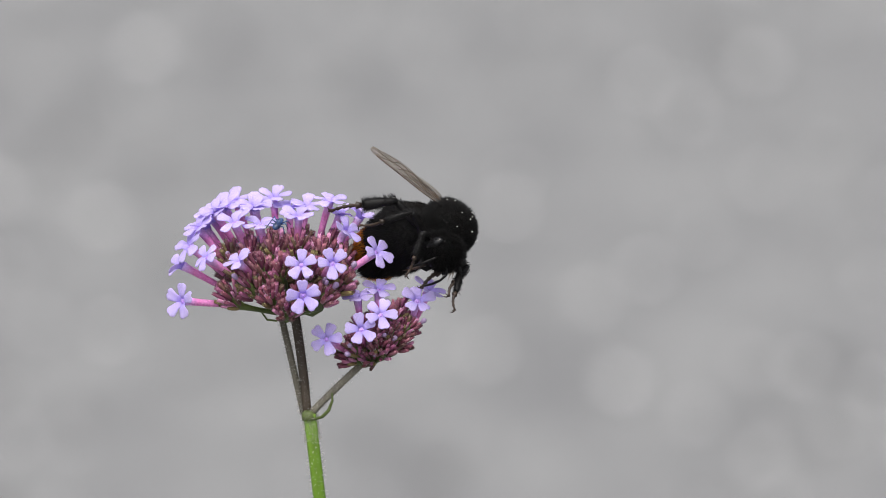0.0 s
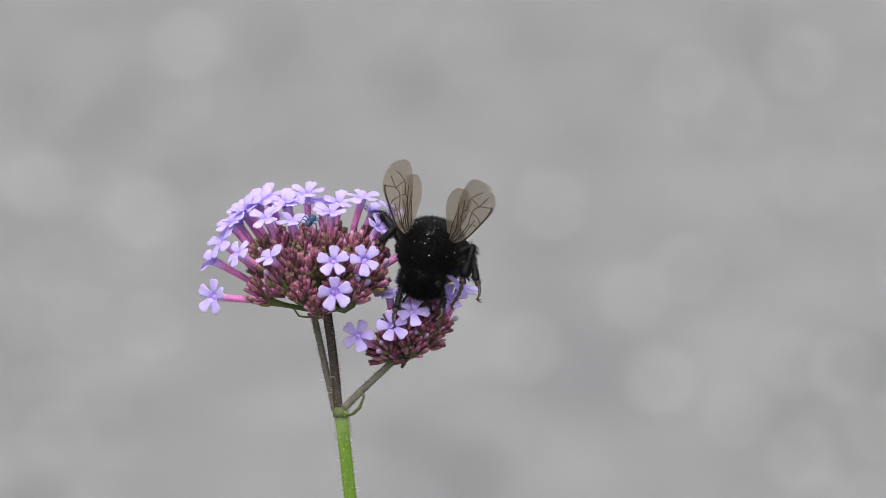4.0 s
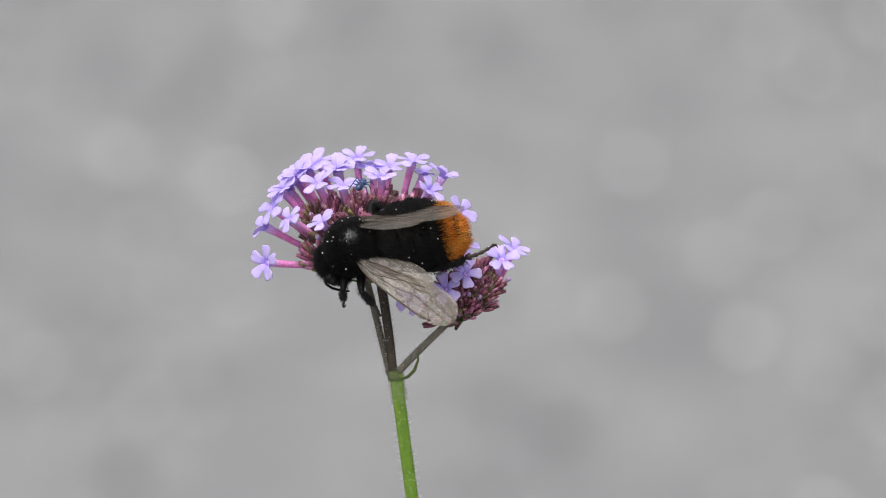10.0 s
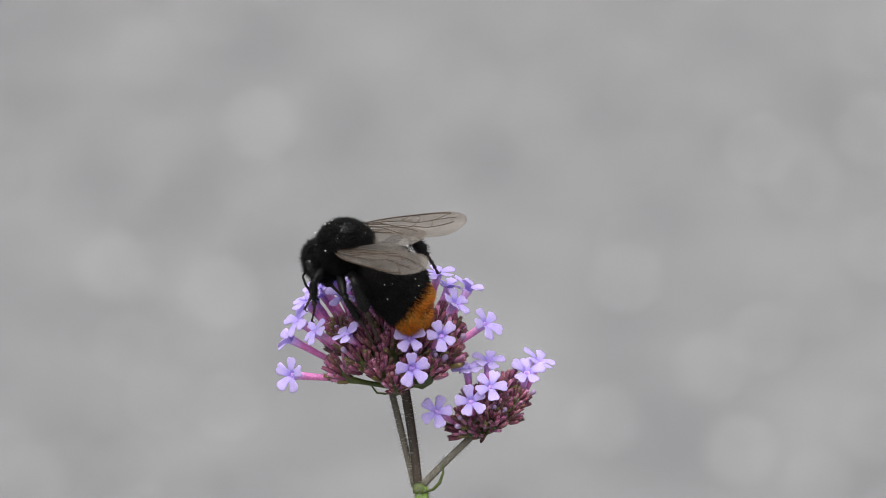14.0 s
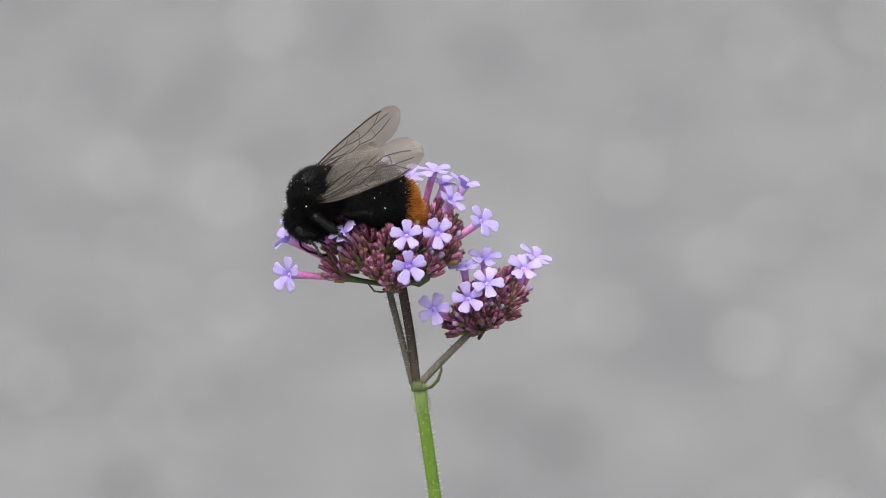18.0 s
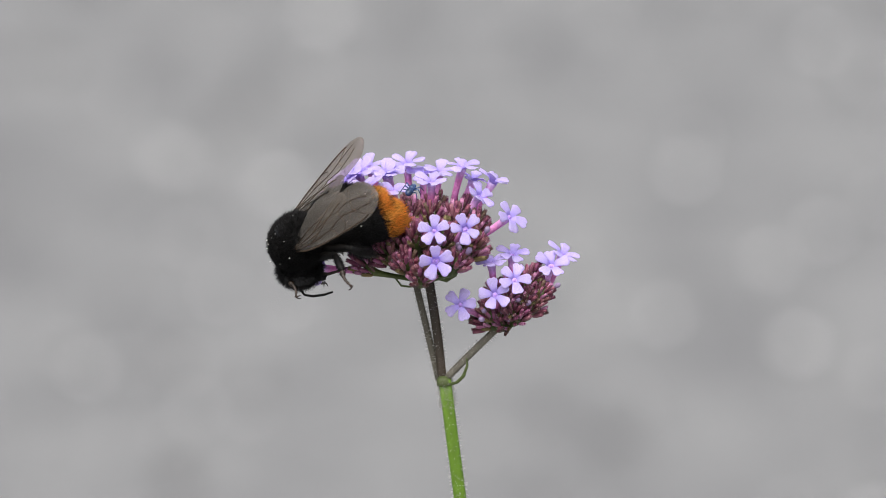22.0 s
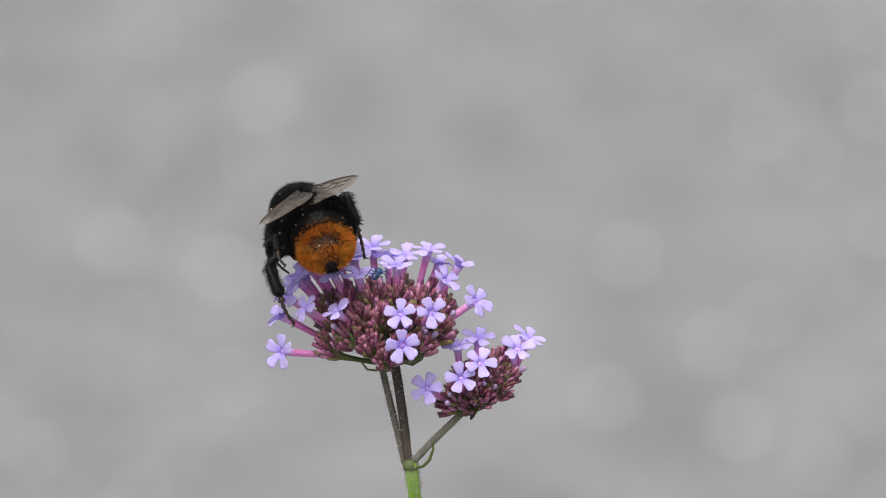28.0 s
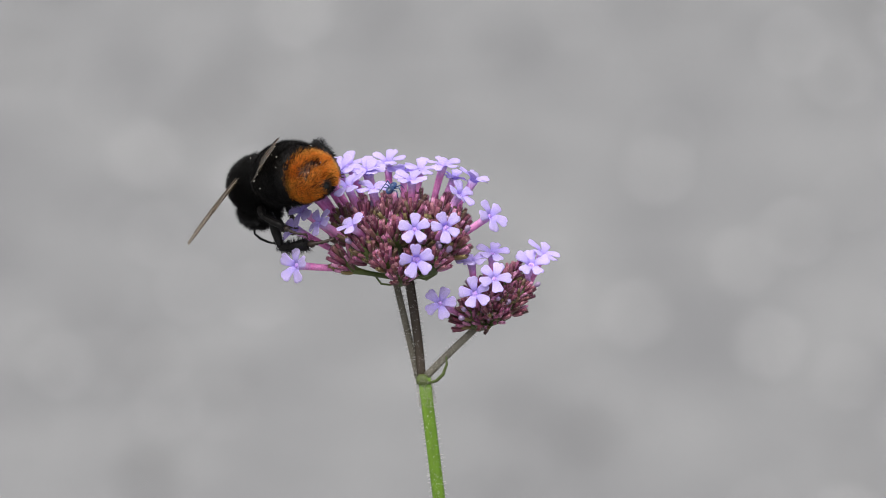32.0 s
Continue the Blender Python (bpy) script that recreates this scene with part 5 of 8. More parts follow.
        row(28.4, -2.711, 0.000, -0.678, 0.0, -17.0, -45.0),
        row(28.6, -2.711, 0.000, -0.678, 0.0, -17.0, -45.0),
        row(28.8, -2.711, 0.000, -0.678, 0.0, -17.0, -45.0),
        row(29, -2.711, 0.000, -0.678, 0.0, -17.0, -45.0),
        row(29.5, -2.711, 0.000, -0.678, 0.0, -17.0, -45.0),
        row(30, -2.711, 0.000, -0.678, 0.0, -20.0, -45.0),
        row(30.5, -2.711, 0.000, -0.678, 0.0, -20.0, -45.0),
        row(31, -2.711, 0.000, -0.678, 0.0, -20.0, -45.0),
        row(31.2, -2.711, 0.000, -0.678, 0.0, -20.0, -45.0),
        row(31.4, -2.711, 0.000, -0.678, 0.0, -22.0, -29.5),
        row(31.6, -2.711, 0.000, -0.678, 0.0, -22.0, -14.0),
        row(31.8, -2.711, 0.000, -0.678, 0.0, -18.0, -11.0),
        row(32, -2.711, 0.000, -0.678, 0.0, -16.0, -8.0),
    ])
    walk(LEGS[0][0], [
        row(0, 2.372, 1.864, -2.880, 69.8, 47.3, -61.9),
        row(0.5, 2.372, 1.864, -2.880, 40.7, 36.0, -91.5),
        row(0.8, 2.372, 1.864, -2.880, 107.2, 30.7, -28.9),
        row(1, 2.372, 1.864, -2.880, -77.1, -54.1, 139.8),
        row(1.3, 2.372, 1.864, -2.880, 114.5, 25.2, -13.8),
        row(1.5, 2.372, 1.864, -2.880, 114.6, 25.1, -13.3),
        row(2, 2.372, 1.864, -2.880, -51.2, -37.6, 101.9),
        row(2.5, 2.372, 1.864, -2.880, -51.2, -37.6, 101.9),
        row(3, 2.372, 1.864, -2.880, -51.2, -37.6, 101.9),
        row(3.5, 2.372, 1.864, -2.880, -51.2, -37.6, 101.9),
        row(4, 2.372, 1.864, -2.880, -51.2, -37.6, 101.9),
        row(4.5, 2.372, 1.864, -2.880, -51.2, -37.6, 101.9),
        row(5.5, 2.372, 1.864, -2.880, -51.2, -37.6, 101.9),
        row(6.5, 2.372, 1.864, -2.880, -51.2, -37.6, 101.9),
        row(7, 2.372, 1.864, -2.880, 69.4, 61.8, -47.2),
        row(7.5, 2.372, 1.864, -2.880, 59.4, 67.5, -52.1),
        row(8, 2.372, 1.864, -2.880, 59.4, 67.5, -52.1),
        row(8.5, 2.372, 1.864, -2.880, -2.9, -43.5, 74.9),
        row(9, 2.372, 1.864, -2.880, -2.9, -43.5, 74.9),
        row(9.5, 2.372, 1.864, -2.880, -2.9, -43.5, 74.9),
        row(9.7, 2.372, 1.864, -2.880, 62.0, 73.4, -45.7),
        row(9.9, 2.372, 1.864, -2.880, 62.0, 73.4, -45.7),
        row(10, 2.372, 1.864, -2.880, 62.0, 73.4, -45.7),
        row(10.2, 2.372, 1.864, -2.880, 62.0, 73.4, -45.7),
        row(10.4, 2.372, 1.864, -2.880, 62.0, 73.4, -45.7),
        row(10.6, 2.372, 1.864, -2.880, -136.8, 67.6, 130.9),
        row(11, 2.372, 1.864, -2.880, -136.8, 67.6, 130.9),
        row(11.5, 2.372, 1.864, -2.880, 6.8, 75.1, -92.9),
        row(12, 2.372, 1.864, -2.880, -4.4, 40.9, -99.6),
        row(12.5, 2.372, 1.864, -2.880, -2.8, 41.6, -99.3),
        row(13, 2.372, 1.864, -2.880, -8.6, 67.5, -104.7),
        row(13.5, 2.372, 1.864, -2.880, 20.3, 87.4, -78.7),
        row(14.5, 2.372, 1.864, -2.880, 3.5, 73.2, -95.7),
        row(15.5, 2.372, 1.864, -2.880, -32.8, 59.0, -118.4),
        row(16, 2.372, 1.864, -2.880, -70.0, 68.6, -155.8),
        row(16.5, 2.372, 1.864, -2.880, -60.8, 68.0, -146.6),
        row(17, 2.372, 1.864, -2.880, 36.9, -44.2, 50.9),
        row(17.5, 2.372, 1.864, -2.880, 164.8, 18.8, 68.5),
        row(18, 2.372, 1.864, -2.880, -46.6, 7.4, 54.0),
        row(18.5, 2.372, 1.864, -2.880, -46.6, 7.4, 54.0),
        row(19, 2.372, 1.864, -2.880, -52.1, 3.6, 54.5),
        row(19.5, 2.372, 1.864, -2.880, -52.1, 3.6, 54.5),
        row(20, 2.372, 1.864, -2.880, -21.5, 21.2, 61.2),
        row(20.5, 2.372, 1.864, -2.880, -45.7, 24.8, 40.6),
        row(21, 2.372, 1.864, -2.880, -45.7, 24.8, 40.6),
        row(21.5, 2.372, 1.864, -2.880, -45.7, 24.8, 40.6),
        row(22, 2.372, 1.864, -2.880, -45.7, 24.8, 40.6),
        row(22.2, 2.372, 1.864, -2.880, -138.9, -14.5, 95.8),
        row(22.4, 2.372, 1.864, -2.880, 62.0, 73.4, -45.7),
        row(22.6, 2.372, 1.864, -2.880, 62.0, 73.4, -45.7),
        row(22.8, 2.372, 1.864, -2.880, 62.0, 73.4, -45.7),
        row(23, 2.372, 1.864, -2.880, -68.9, 3.8, 34.2),
        row(23.5, 2.372, 1.864, -2.880, -68.9, 3.8, 34.2),
        row(24, 2.372, 1.864, -2.880, -72.5, -3.6, 48.0),
        row(24.5, 2.372, 1.864, -2.880, 62.0, 73.4, -45.7),
        row(25.5, 2.372, 1.864, -2.880, 62.0, 73.4, -45.7),
        row(26.5, 2.372, 1.864, -2.880, 62.0, 73.4, -45.7),
        row(27, 2.372, 1.864, -2.880, 62.0, 73.4, -45.7),
        row(27.5, 2.372, 1.864, -2.880, 62.0, 73.4, -45.7),
        row(28, 2.372, 1.864, -2.880, 62.0, 73.4, -45.7),
        row(28.4, 2.372, 1.864, -2.880, 62.0, 73.4, -45.7),
        row(28.6, 2.372, 1.864, -2.880, 62.0, 73.4, -45.7),
        row(28.8, 2.372, 1.864, -2.880, 62.0, 73.4, -45.7),
        row(29, 2.372, 1.864, -2.880, 62.0, 73.4, -45.7),
        row(29.5, 2.372, 1.864, -2.880, 62.0, 73.4, -45.7),
        row(30, 2.372, 1.864, -2.880, 62.0, 73.4, -45.7),
        row(30.5, 2.372, 1.864, -2.880, 62.0, 73.4, -45.7),
        row(31, 2.734, 2.084, -2.975, -72.0, -39.2, 124.1),
        row(31.2, 2.734, 2.084, -2.975, -72.0, -39.2, 124.1),
        row(31.4, 2.372, 1.864, -2.880, 6.5, 30.7, -98.2),
        row(31.6, 2.372, 1.864, -2.880, 90.0, 59.9, -26.9),
        row(31.8, 2.372, 1.864, -2.880, -66.3, -1.6, 51.2),
        row(32, 2.372, 1.864, -2.880, -66.3, -1.6, 51.2),
    ])
    walk(LEGS[0][1], [
        row(0, 5.131, 4.460, -3.795, 42.8, 20.4, -107.3),
        row(0.5, 4.956, 3.536, -5.271, 34.0, 19.4, -105.7),
        row(0.8, 4.686, 4.839, -1.889, 60.6, 19.5, -119.5),
        row(1, 4.283, 5.221, -3.390, -54.0, -1.3, 59.9),
        row(1.3, 3.884, 5.145, -1.420, 67.1, 26.6, -104.0),
        row(1.5, 3.858, 5.152, -1.410, 67.0, 26.6, -104.0),
        row(2, 5.037, 3.947, -4.813, -94.1, -10.1, 94.8),
        row(2.5, 5.037, 3.947, -4.813, -94.1, -10.1, 94.8),
        row(3, 5.037, 3.947, -4.813, -94.1, -10.1, 94.8),
        row(3.5, 5.037, 3.947, -4.813, -94.1, -10.1, 94.8),
        row(4, 5.037, 3.947, -4.813, -94.1, -10.1, 94.8),
        row(4.5, 5.037, 3.947, -4.813, -94.1, -10.1, 94.8),
        row(5.5, 5.037, 3.947, -4.813, -94.1, -10.1, 94.8),
        row(6.5, 5.037, 3.947, -4.813, -94.1, -10.1, 94.8),
        row(7, 4.225, 5.230, -3.528, 27.1, -14.3, -121.3),
        row(7.5, 3.891, 5.372, -3.639, 19.2, -3.3, -110.6),
        row(8, 3.891, 5.372, -3.639, 19.2, -3.3, -110.6),
        row(8.5, 3.260, 4.398, -5.703, -53.1, -25.7, 91.8),
        row(9, 3.260, 4.398, -5.703, -53.1, -25.7, 91.8),
        row(9.5, 3.260, 4.398, -5.703, -53.1, -25.7, 91.8),
        row(9.7, 3.611, 5.522, -3.404, 14.9, -10.5, -109.5),
        row(9.9, 3.611, 5.522, -3.404, 14.9, -10.5, -109.5),
        row(10, 3.611, 5.522, -3.404, 14.9, -10.5, -109.5),
        row(10.2, 3.611, 5.522, -3.404, 14.9, -10.5, -109.5),
        row(10.4, 3.611, 5.522, -3.404, 14.9, -10.5, -109.5),
        row(10.6, 2.670, 5.595, -1.796, -18.1, 32.6, -100.0),
        row(11, 2.670, 5.595, -1.796, -18.1, 32.6, -100.0),
        row(11.5, 3.023, 5.575, -3.875, 1.8, 12.6, -99.1),
        row(12, 2.503, 4.424, -5.816, -3.5, 20.2, -97.9),
        row(12.5, 2.598, 4.445, -5.792, -2.3, 20.8, -98.2),
        row(13, 2.711, 5.455, -4.356, -3.3, 5.6, -97.1),
        row(13.5, 2.985, 5.709, -3.043, 0.9, -0.6, -99.0),
        row(14.5, 2.981, 5.546, -4.002, 1.0, 6.0, -99.0),
        row(15.5, 1.849, 5.338, -4.567, -16.2, -0.0, -89.4),
        row(16, 2.000, 5.713, -3.366, -20.6, 13.2, -92.0),
        row(16.5, 1.972, 5.674, -3.592, -19.6, 13.2, -92.4),
        row(17, 1.925, 5.024, -5.115, 75.8, -34.5, 22.1),
        row(17.5, 1.867, 3.366, 0.680, 16.5, 29.2, -98.3),
        row(18, 4.460, -0.078, -5.535, 22.9, 13.1, 83.3),
        row(18.5, 4.460, -0.078, -5.535, 22.9, 13.1, 83.3),
        row(19, 4.789, -0.044, -5.267, 15.9, 14.5, 80.4),
        row(19.5, 4.789, -0.044, -5.267, 15.9, 14.5, 80.4),
        row(20, 2.991, 0.027, -6.260, -28.7, 26.9, 54.2),
        row(20.5, 3.320, -0.996, -5.351, -33.2, 20.3, 53.9),
        row(21, 3.320, -0.996, -5.351, -33.2, 20.3, 53.9),
        row(21.5, 3.320, -0.996, -5.351, -33.2, 20.3, 53.9),
        row(22, 3.320, -0.996, -5.351, -33.2, 20.3, 53.9),
        row(22.2, 4.998, 1.393, -0.039, -67.7, 46.5, -132.4),
        row(22.4, 3.611, 5.522, -3.404, 14.9, -10.5, -109.5),
        row(22.6, 3.611, 5.522, -3.404, 14.9, -10.5, -109.5),
        row(22.8, 3.611, 5.522, -3.404, 14.9, -10.5, -109.5),
        row(23, 4.336, -1.197, -4.277, 19.0, 18.3, 83.0),
        row(23.5, 4.336, -1.197, -4.277, 19.0, 18.3, 83.0),
        row(24, 5.184, -0.567, -4.047, 35.9, 11.8, 89.4),
        row(24.5, 3.611, 5.522, -3.404, 14.9, -10.5, -109.5),
        row(25.5, 3.611, 5.522, -3.404, 14.9, -10.5, -109.5),
        row(26.5, 3.611, 5.522, -3.404, 14.9, -10.5, -109.5),
        row(27, 3.611, 5.522, -3.404, 14.9, -10.5, -109.5),
        row(27.5, 3.611, 5.522, -3.404, 14.9, -10.5, -109.5),
        row(28, 3.611, 5.522, -3.404, 14.9, -10.5, -109.5),
        row(28.4, 3.611, 5.522, -3.404, 14.9, -10.5, -109.5),
        row(28.6, 3.611, 5.522, -3.404, 14.9, -10.5, -109.5),
        row(28.8, 3.611, 5.522, -3.404, 14.9, -10.5, -109.5),
        row(29, 3.611, 5.522, -3.404, 14.9, -10.5, -109.5),
        row(29.5, 3.611, 5.522, -3.404, 14.9, -10.5, -109.5),
        row(30, 3.611, 5.522, -3.404, 14.9, -10.5, -109.5),
        row(30.5, 3.611, 5.522, -3.404, 14.9, -10.5, -109.5),
        row(31, 5.376, 4.792, -3.906, -22.4, -17.1, 75.9),
        row(31.2, 5.376, 4.792, -3.906, -22.4, -17.1, 75.9),
        row(31.4, 3.095, 3.759, -6.208, 5.7, 10.1, -100.6),
        row(31.6, 4.136, 5.339, -2.879, 58.6, 54.0, -64.0),
        row(31.8, 5.179, -0.337, -4.447, -34.8, 21.0, 52.4),
        row(32, 5.179, -0.337, -4.447, -34.8, 21.0, 52.4),
    ])
    walk(LEGS[1][0], [
        row(0, 2.372, -1.864, -2.880, -68.5, 63.4, 46.8),
        row(0.5, 2.372, -1.864, -2.880, -92.5, 61.6, 22.7),
        row(0.8, 2.372, -1.864, -2.880, -122.4, 27.6, -7.6),
        row(1, 2.372, -1.864, -2.880, -110.3, 23.8, 31.6),
        row(1.3, 2.372, -1.864, -2.880, -112.6, 18.0, 44.4),
        row(1.5, 2.372, -1.864, -2.880, -112.8, 17.7, 48.1),
        row(2, 2.372, -1.864, -2.880, 71.9, -20.0, -97.2),
        row(2.5, 2.372, -1.864, -2.880, 71.9, -20.0, -97.2),
        row(3, 2.372, -1.864, -2.880, 71.9, -20.0, -97.2),
        row(3.5, 2.372, -1.864, -2.880, 71.9, -20.0, -97.2),
        row(4, 2.372, -1.864, -2.880, 71.9, -20.0, -97.2),
        row(4.5, 2.372, -1.864, -2.880, 71.9, -20.0, -97.2),
        row(5.5, 2.372, -1.864, -2.880, 71.9, -20.0, -97.2),
        row(6.5, 2.372, -1.864, -2.880, 71.9, -20.0, -97.2),
        row(7, 2.372, -1.864, -2.880, -121.0, 29.3, -4.6),
        row(7.5, 2.372, -1.864, -2.880, -62.0, 73.4, 45.7),
        row(8, 2.372, -1.864, -2.880, -62.0, 73.4, 45.7),
        row(8.5, 2.372, -1.864, -2.880, -62.0, 73.4, 45.7),
        row(9, 2.372, -1.864, -2.880, -62.0, 73.4, 45.7),
        row(9.5, 2.372, -1.864, -2.880, -62.0, 73.4, 45.7),
        row(9.7, 2.372, -1.864, -2.880, -62.0, 73.4, 45.7),
        row(9.9, 2.372, -1.864, -2.880, -62.0, 73.4, 45.7),
        row(10, 2.372, -1.864, -2.880, -62.0, 73.4, 45.7),
        row(10.2, 2.372, -1.864, -2.880, -62.0, 73.4, 45.7),
        row(10.4, 2.372, -1.864, -2.880, -62.0, 73.4, 45.7),
        row(10.6, 2.372, -1.864, -2.880, -62.0, 73.4, 45.7),
        row(11, 2.372, -1.864, -2.880, -62.0, 73.4, 45.7),
        row(11.5, 2.372, -1.864, -2.880, -62.0, 73.4, 45.7),
        row(12, 2.372, -1.864, -2.880, -31.3, 1.9, 116.7),
        row(12.5, 2.372, -1.864, -2.880, -30.5, 2.0, 116.0),
        row(13, 2.372, -1.864, -2.880, -35.0, 13.9, 110.4),
        row(13.5, 2.372, -1.864, -2.880, -43.9, 18.8, 109.5),
        row(14.5, 2.372, -1.864, -2.880, -38.9, 5.1, 120.2),
        row(15.5, 2.372, -1.864, -2.880, -30.4, -1.0, 117.7),
        row(16, 2.372, -1.864, -2.880, -36.8, -11.9, 130.4),
        row(16.5, 2.372, -1.864, -2.880, -32.3, -2.9, 120.5),
        row(17, 2.372, -1.864, -2.880, -44.6, -13.3, 141.9),
        row(17.5, 2.372, -1.864, -2.880, -89.7, 28.6, 100.8),
        row(18, 2.372, -1.864, -2.880, -92.0, 30.8, 118.9),
        row(18.5, 2.372, -1.864, -2.880, -94.4, 31.0, 116.6),
        row(19, 2.372, -1.864, -2.880, -99.0, 31.0, 111.5),
        row(19.5, 2.372, -1.864, -2.880, -112.9, 26.7, 93.2),
        row(20, 2.372, -1.864, -2.880, -113.1, 28.7, 99.0),
        row(20.5, 2.372, -1.864, -2.880, -134.5, 16.3, 83.8),
        row(21, 2.372, -1.864, -2.880, -130.1, 24.8, 93.3),
        row(21.5, 2.372, -1.864, -2.880, -127.5, 27.0, 96.2),
        row(22, 2.372, -1.864, -2.880, -132.3, 23.8, 92.5),
        row(22.2, 2.372, -1.864, -2.880, -62.0, 73.4, 45.7),
        row(22.4, 2.372, -1.864, -2.880, -62.0, 73.4, 45.7),
        row(22.6, 2.372, -1.864, -2.880, -62.0, 73.4, 45.7),
        row(22.8, 2.372, -1.864, -2.880, -62.0, 73.4, 45.7),
        row(23, 2.372, -1.864, -2.880, -62.0, 73.4, 45.7),
        row(23.5, 2.372, -1.864, -2.880, -62.0, 73.4, 45.7),
        row(24, 2.372, -1.864, -2.880, -62.0, 73.4, 45.7),
        row(24.5, 2.372, -1.864, -2.880, -62.0, 73.4, 45.7),
        row(25.5, 2.372, -1.864, -2.880, -62.0, 73.4, 45.7),
        row(26.5, 2.372, -1.864, -2.880, -62.0, 73.4, 45.7),
        row(27, 2.372, -1.864, -2.880, -62.0, 73.4, 45.7),
        row(27.5, 2.372, -1.864, -2.880, -62.0, 73.4, 45.7),
        row(28, 2.372, -1.864, -2.880, -62.0, 73.4, 45.7),
        row(28.4, 2.372, -1.864, -2.880, -62.0, 73.4, 45.7),
        row(28.6, 2.372, -1.864, -2.880, -62.0, 73.4, 45.7),
        row(28.8, 2.372, -1.864, -2.880, -62.0, 73.4, 45.7),
        row(29, 2.372, -1.864, -2.880, -62.0, 73.4, 45.7),
        row(29.5, 2.372, -1.864, -2.880, -62.0, 73.4, 45.7),
        row(30, 2.372, -1.864, -2.880, -62.0, 73.4, 45.7),
        row(30.5, 2.372, -1.864, -2.880, -62.0, 73.4, 45.7),
        row(31, 2.372, -1.864, -2.880, -62.0, 73.4, 45.7),
        row(31.2, 2.372, -1.864, -2.880, -62.0, 73.4, 45.7),
        row(31.4, 2.372, -1.864, -2.880, -62.0, 73.4, 45.7),
        row(31.6, 2.372, -1.864, -2.880, -62.0, 73.4, 45.7),
        row(31.8, 2.372, -1.864, -2.880, -62.0, 73.4, 45.7),
        row(32, 2.372, -1.864, -2.880, -62.0, 73.4, 45.7),
    ])
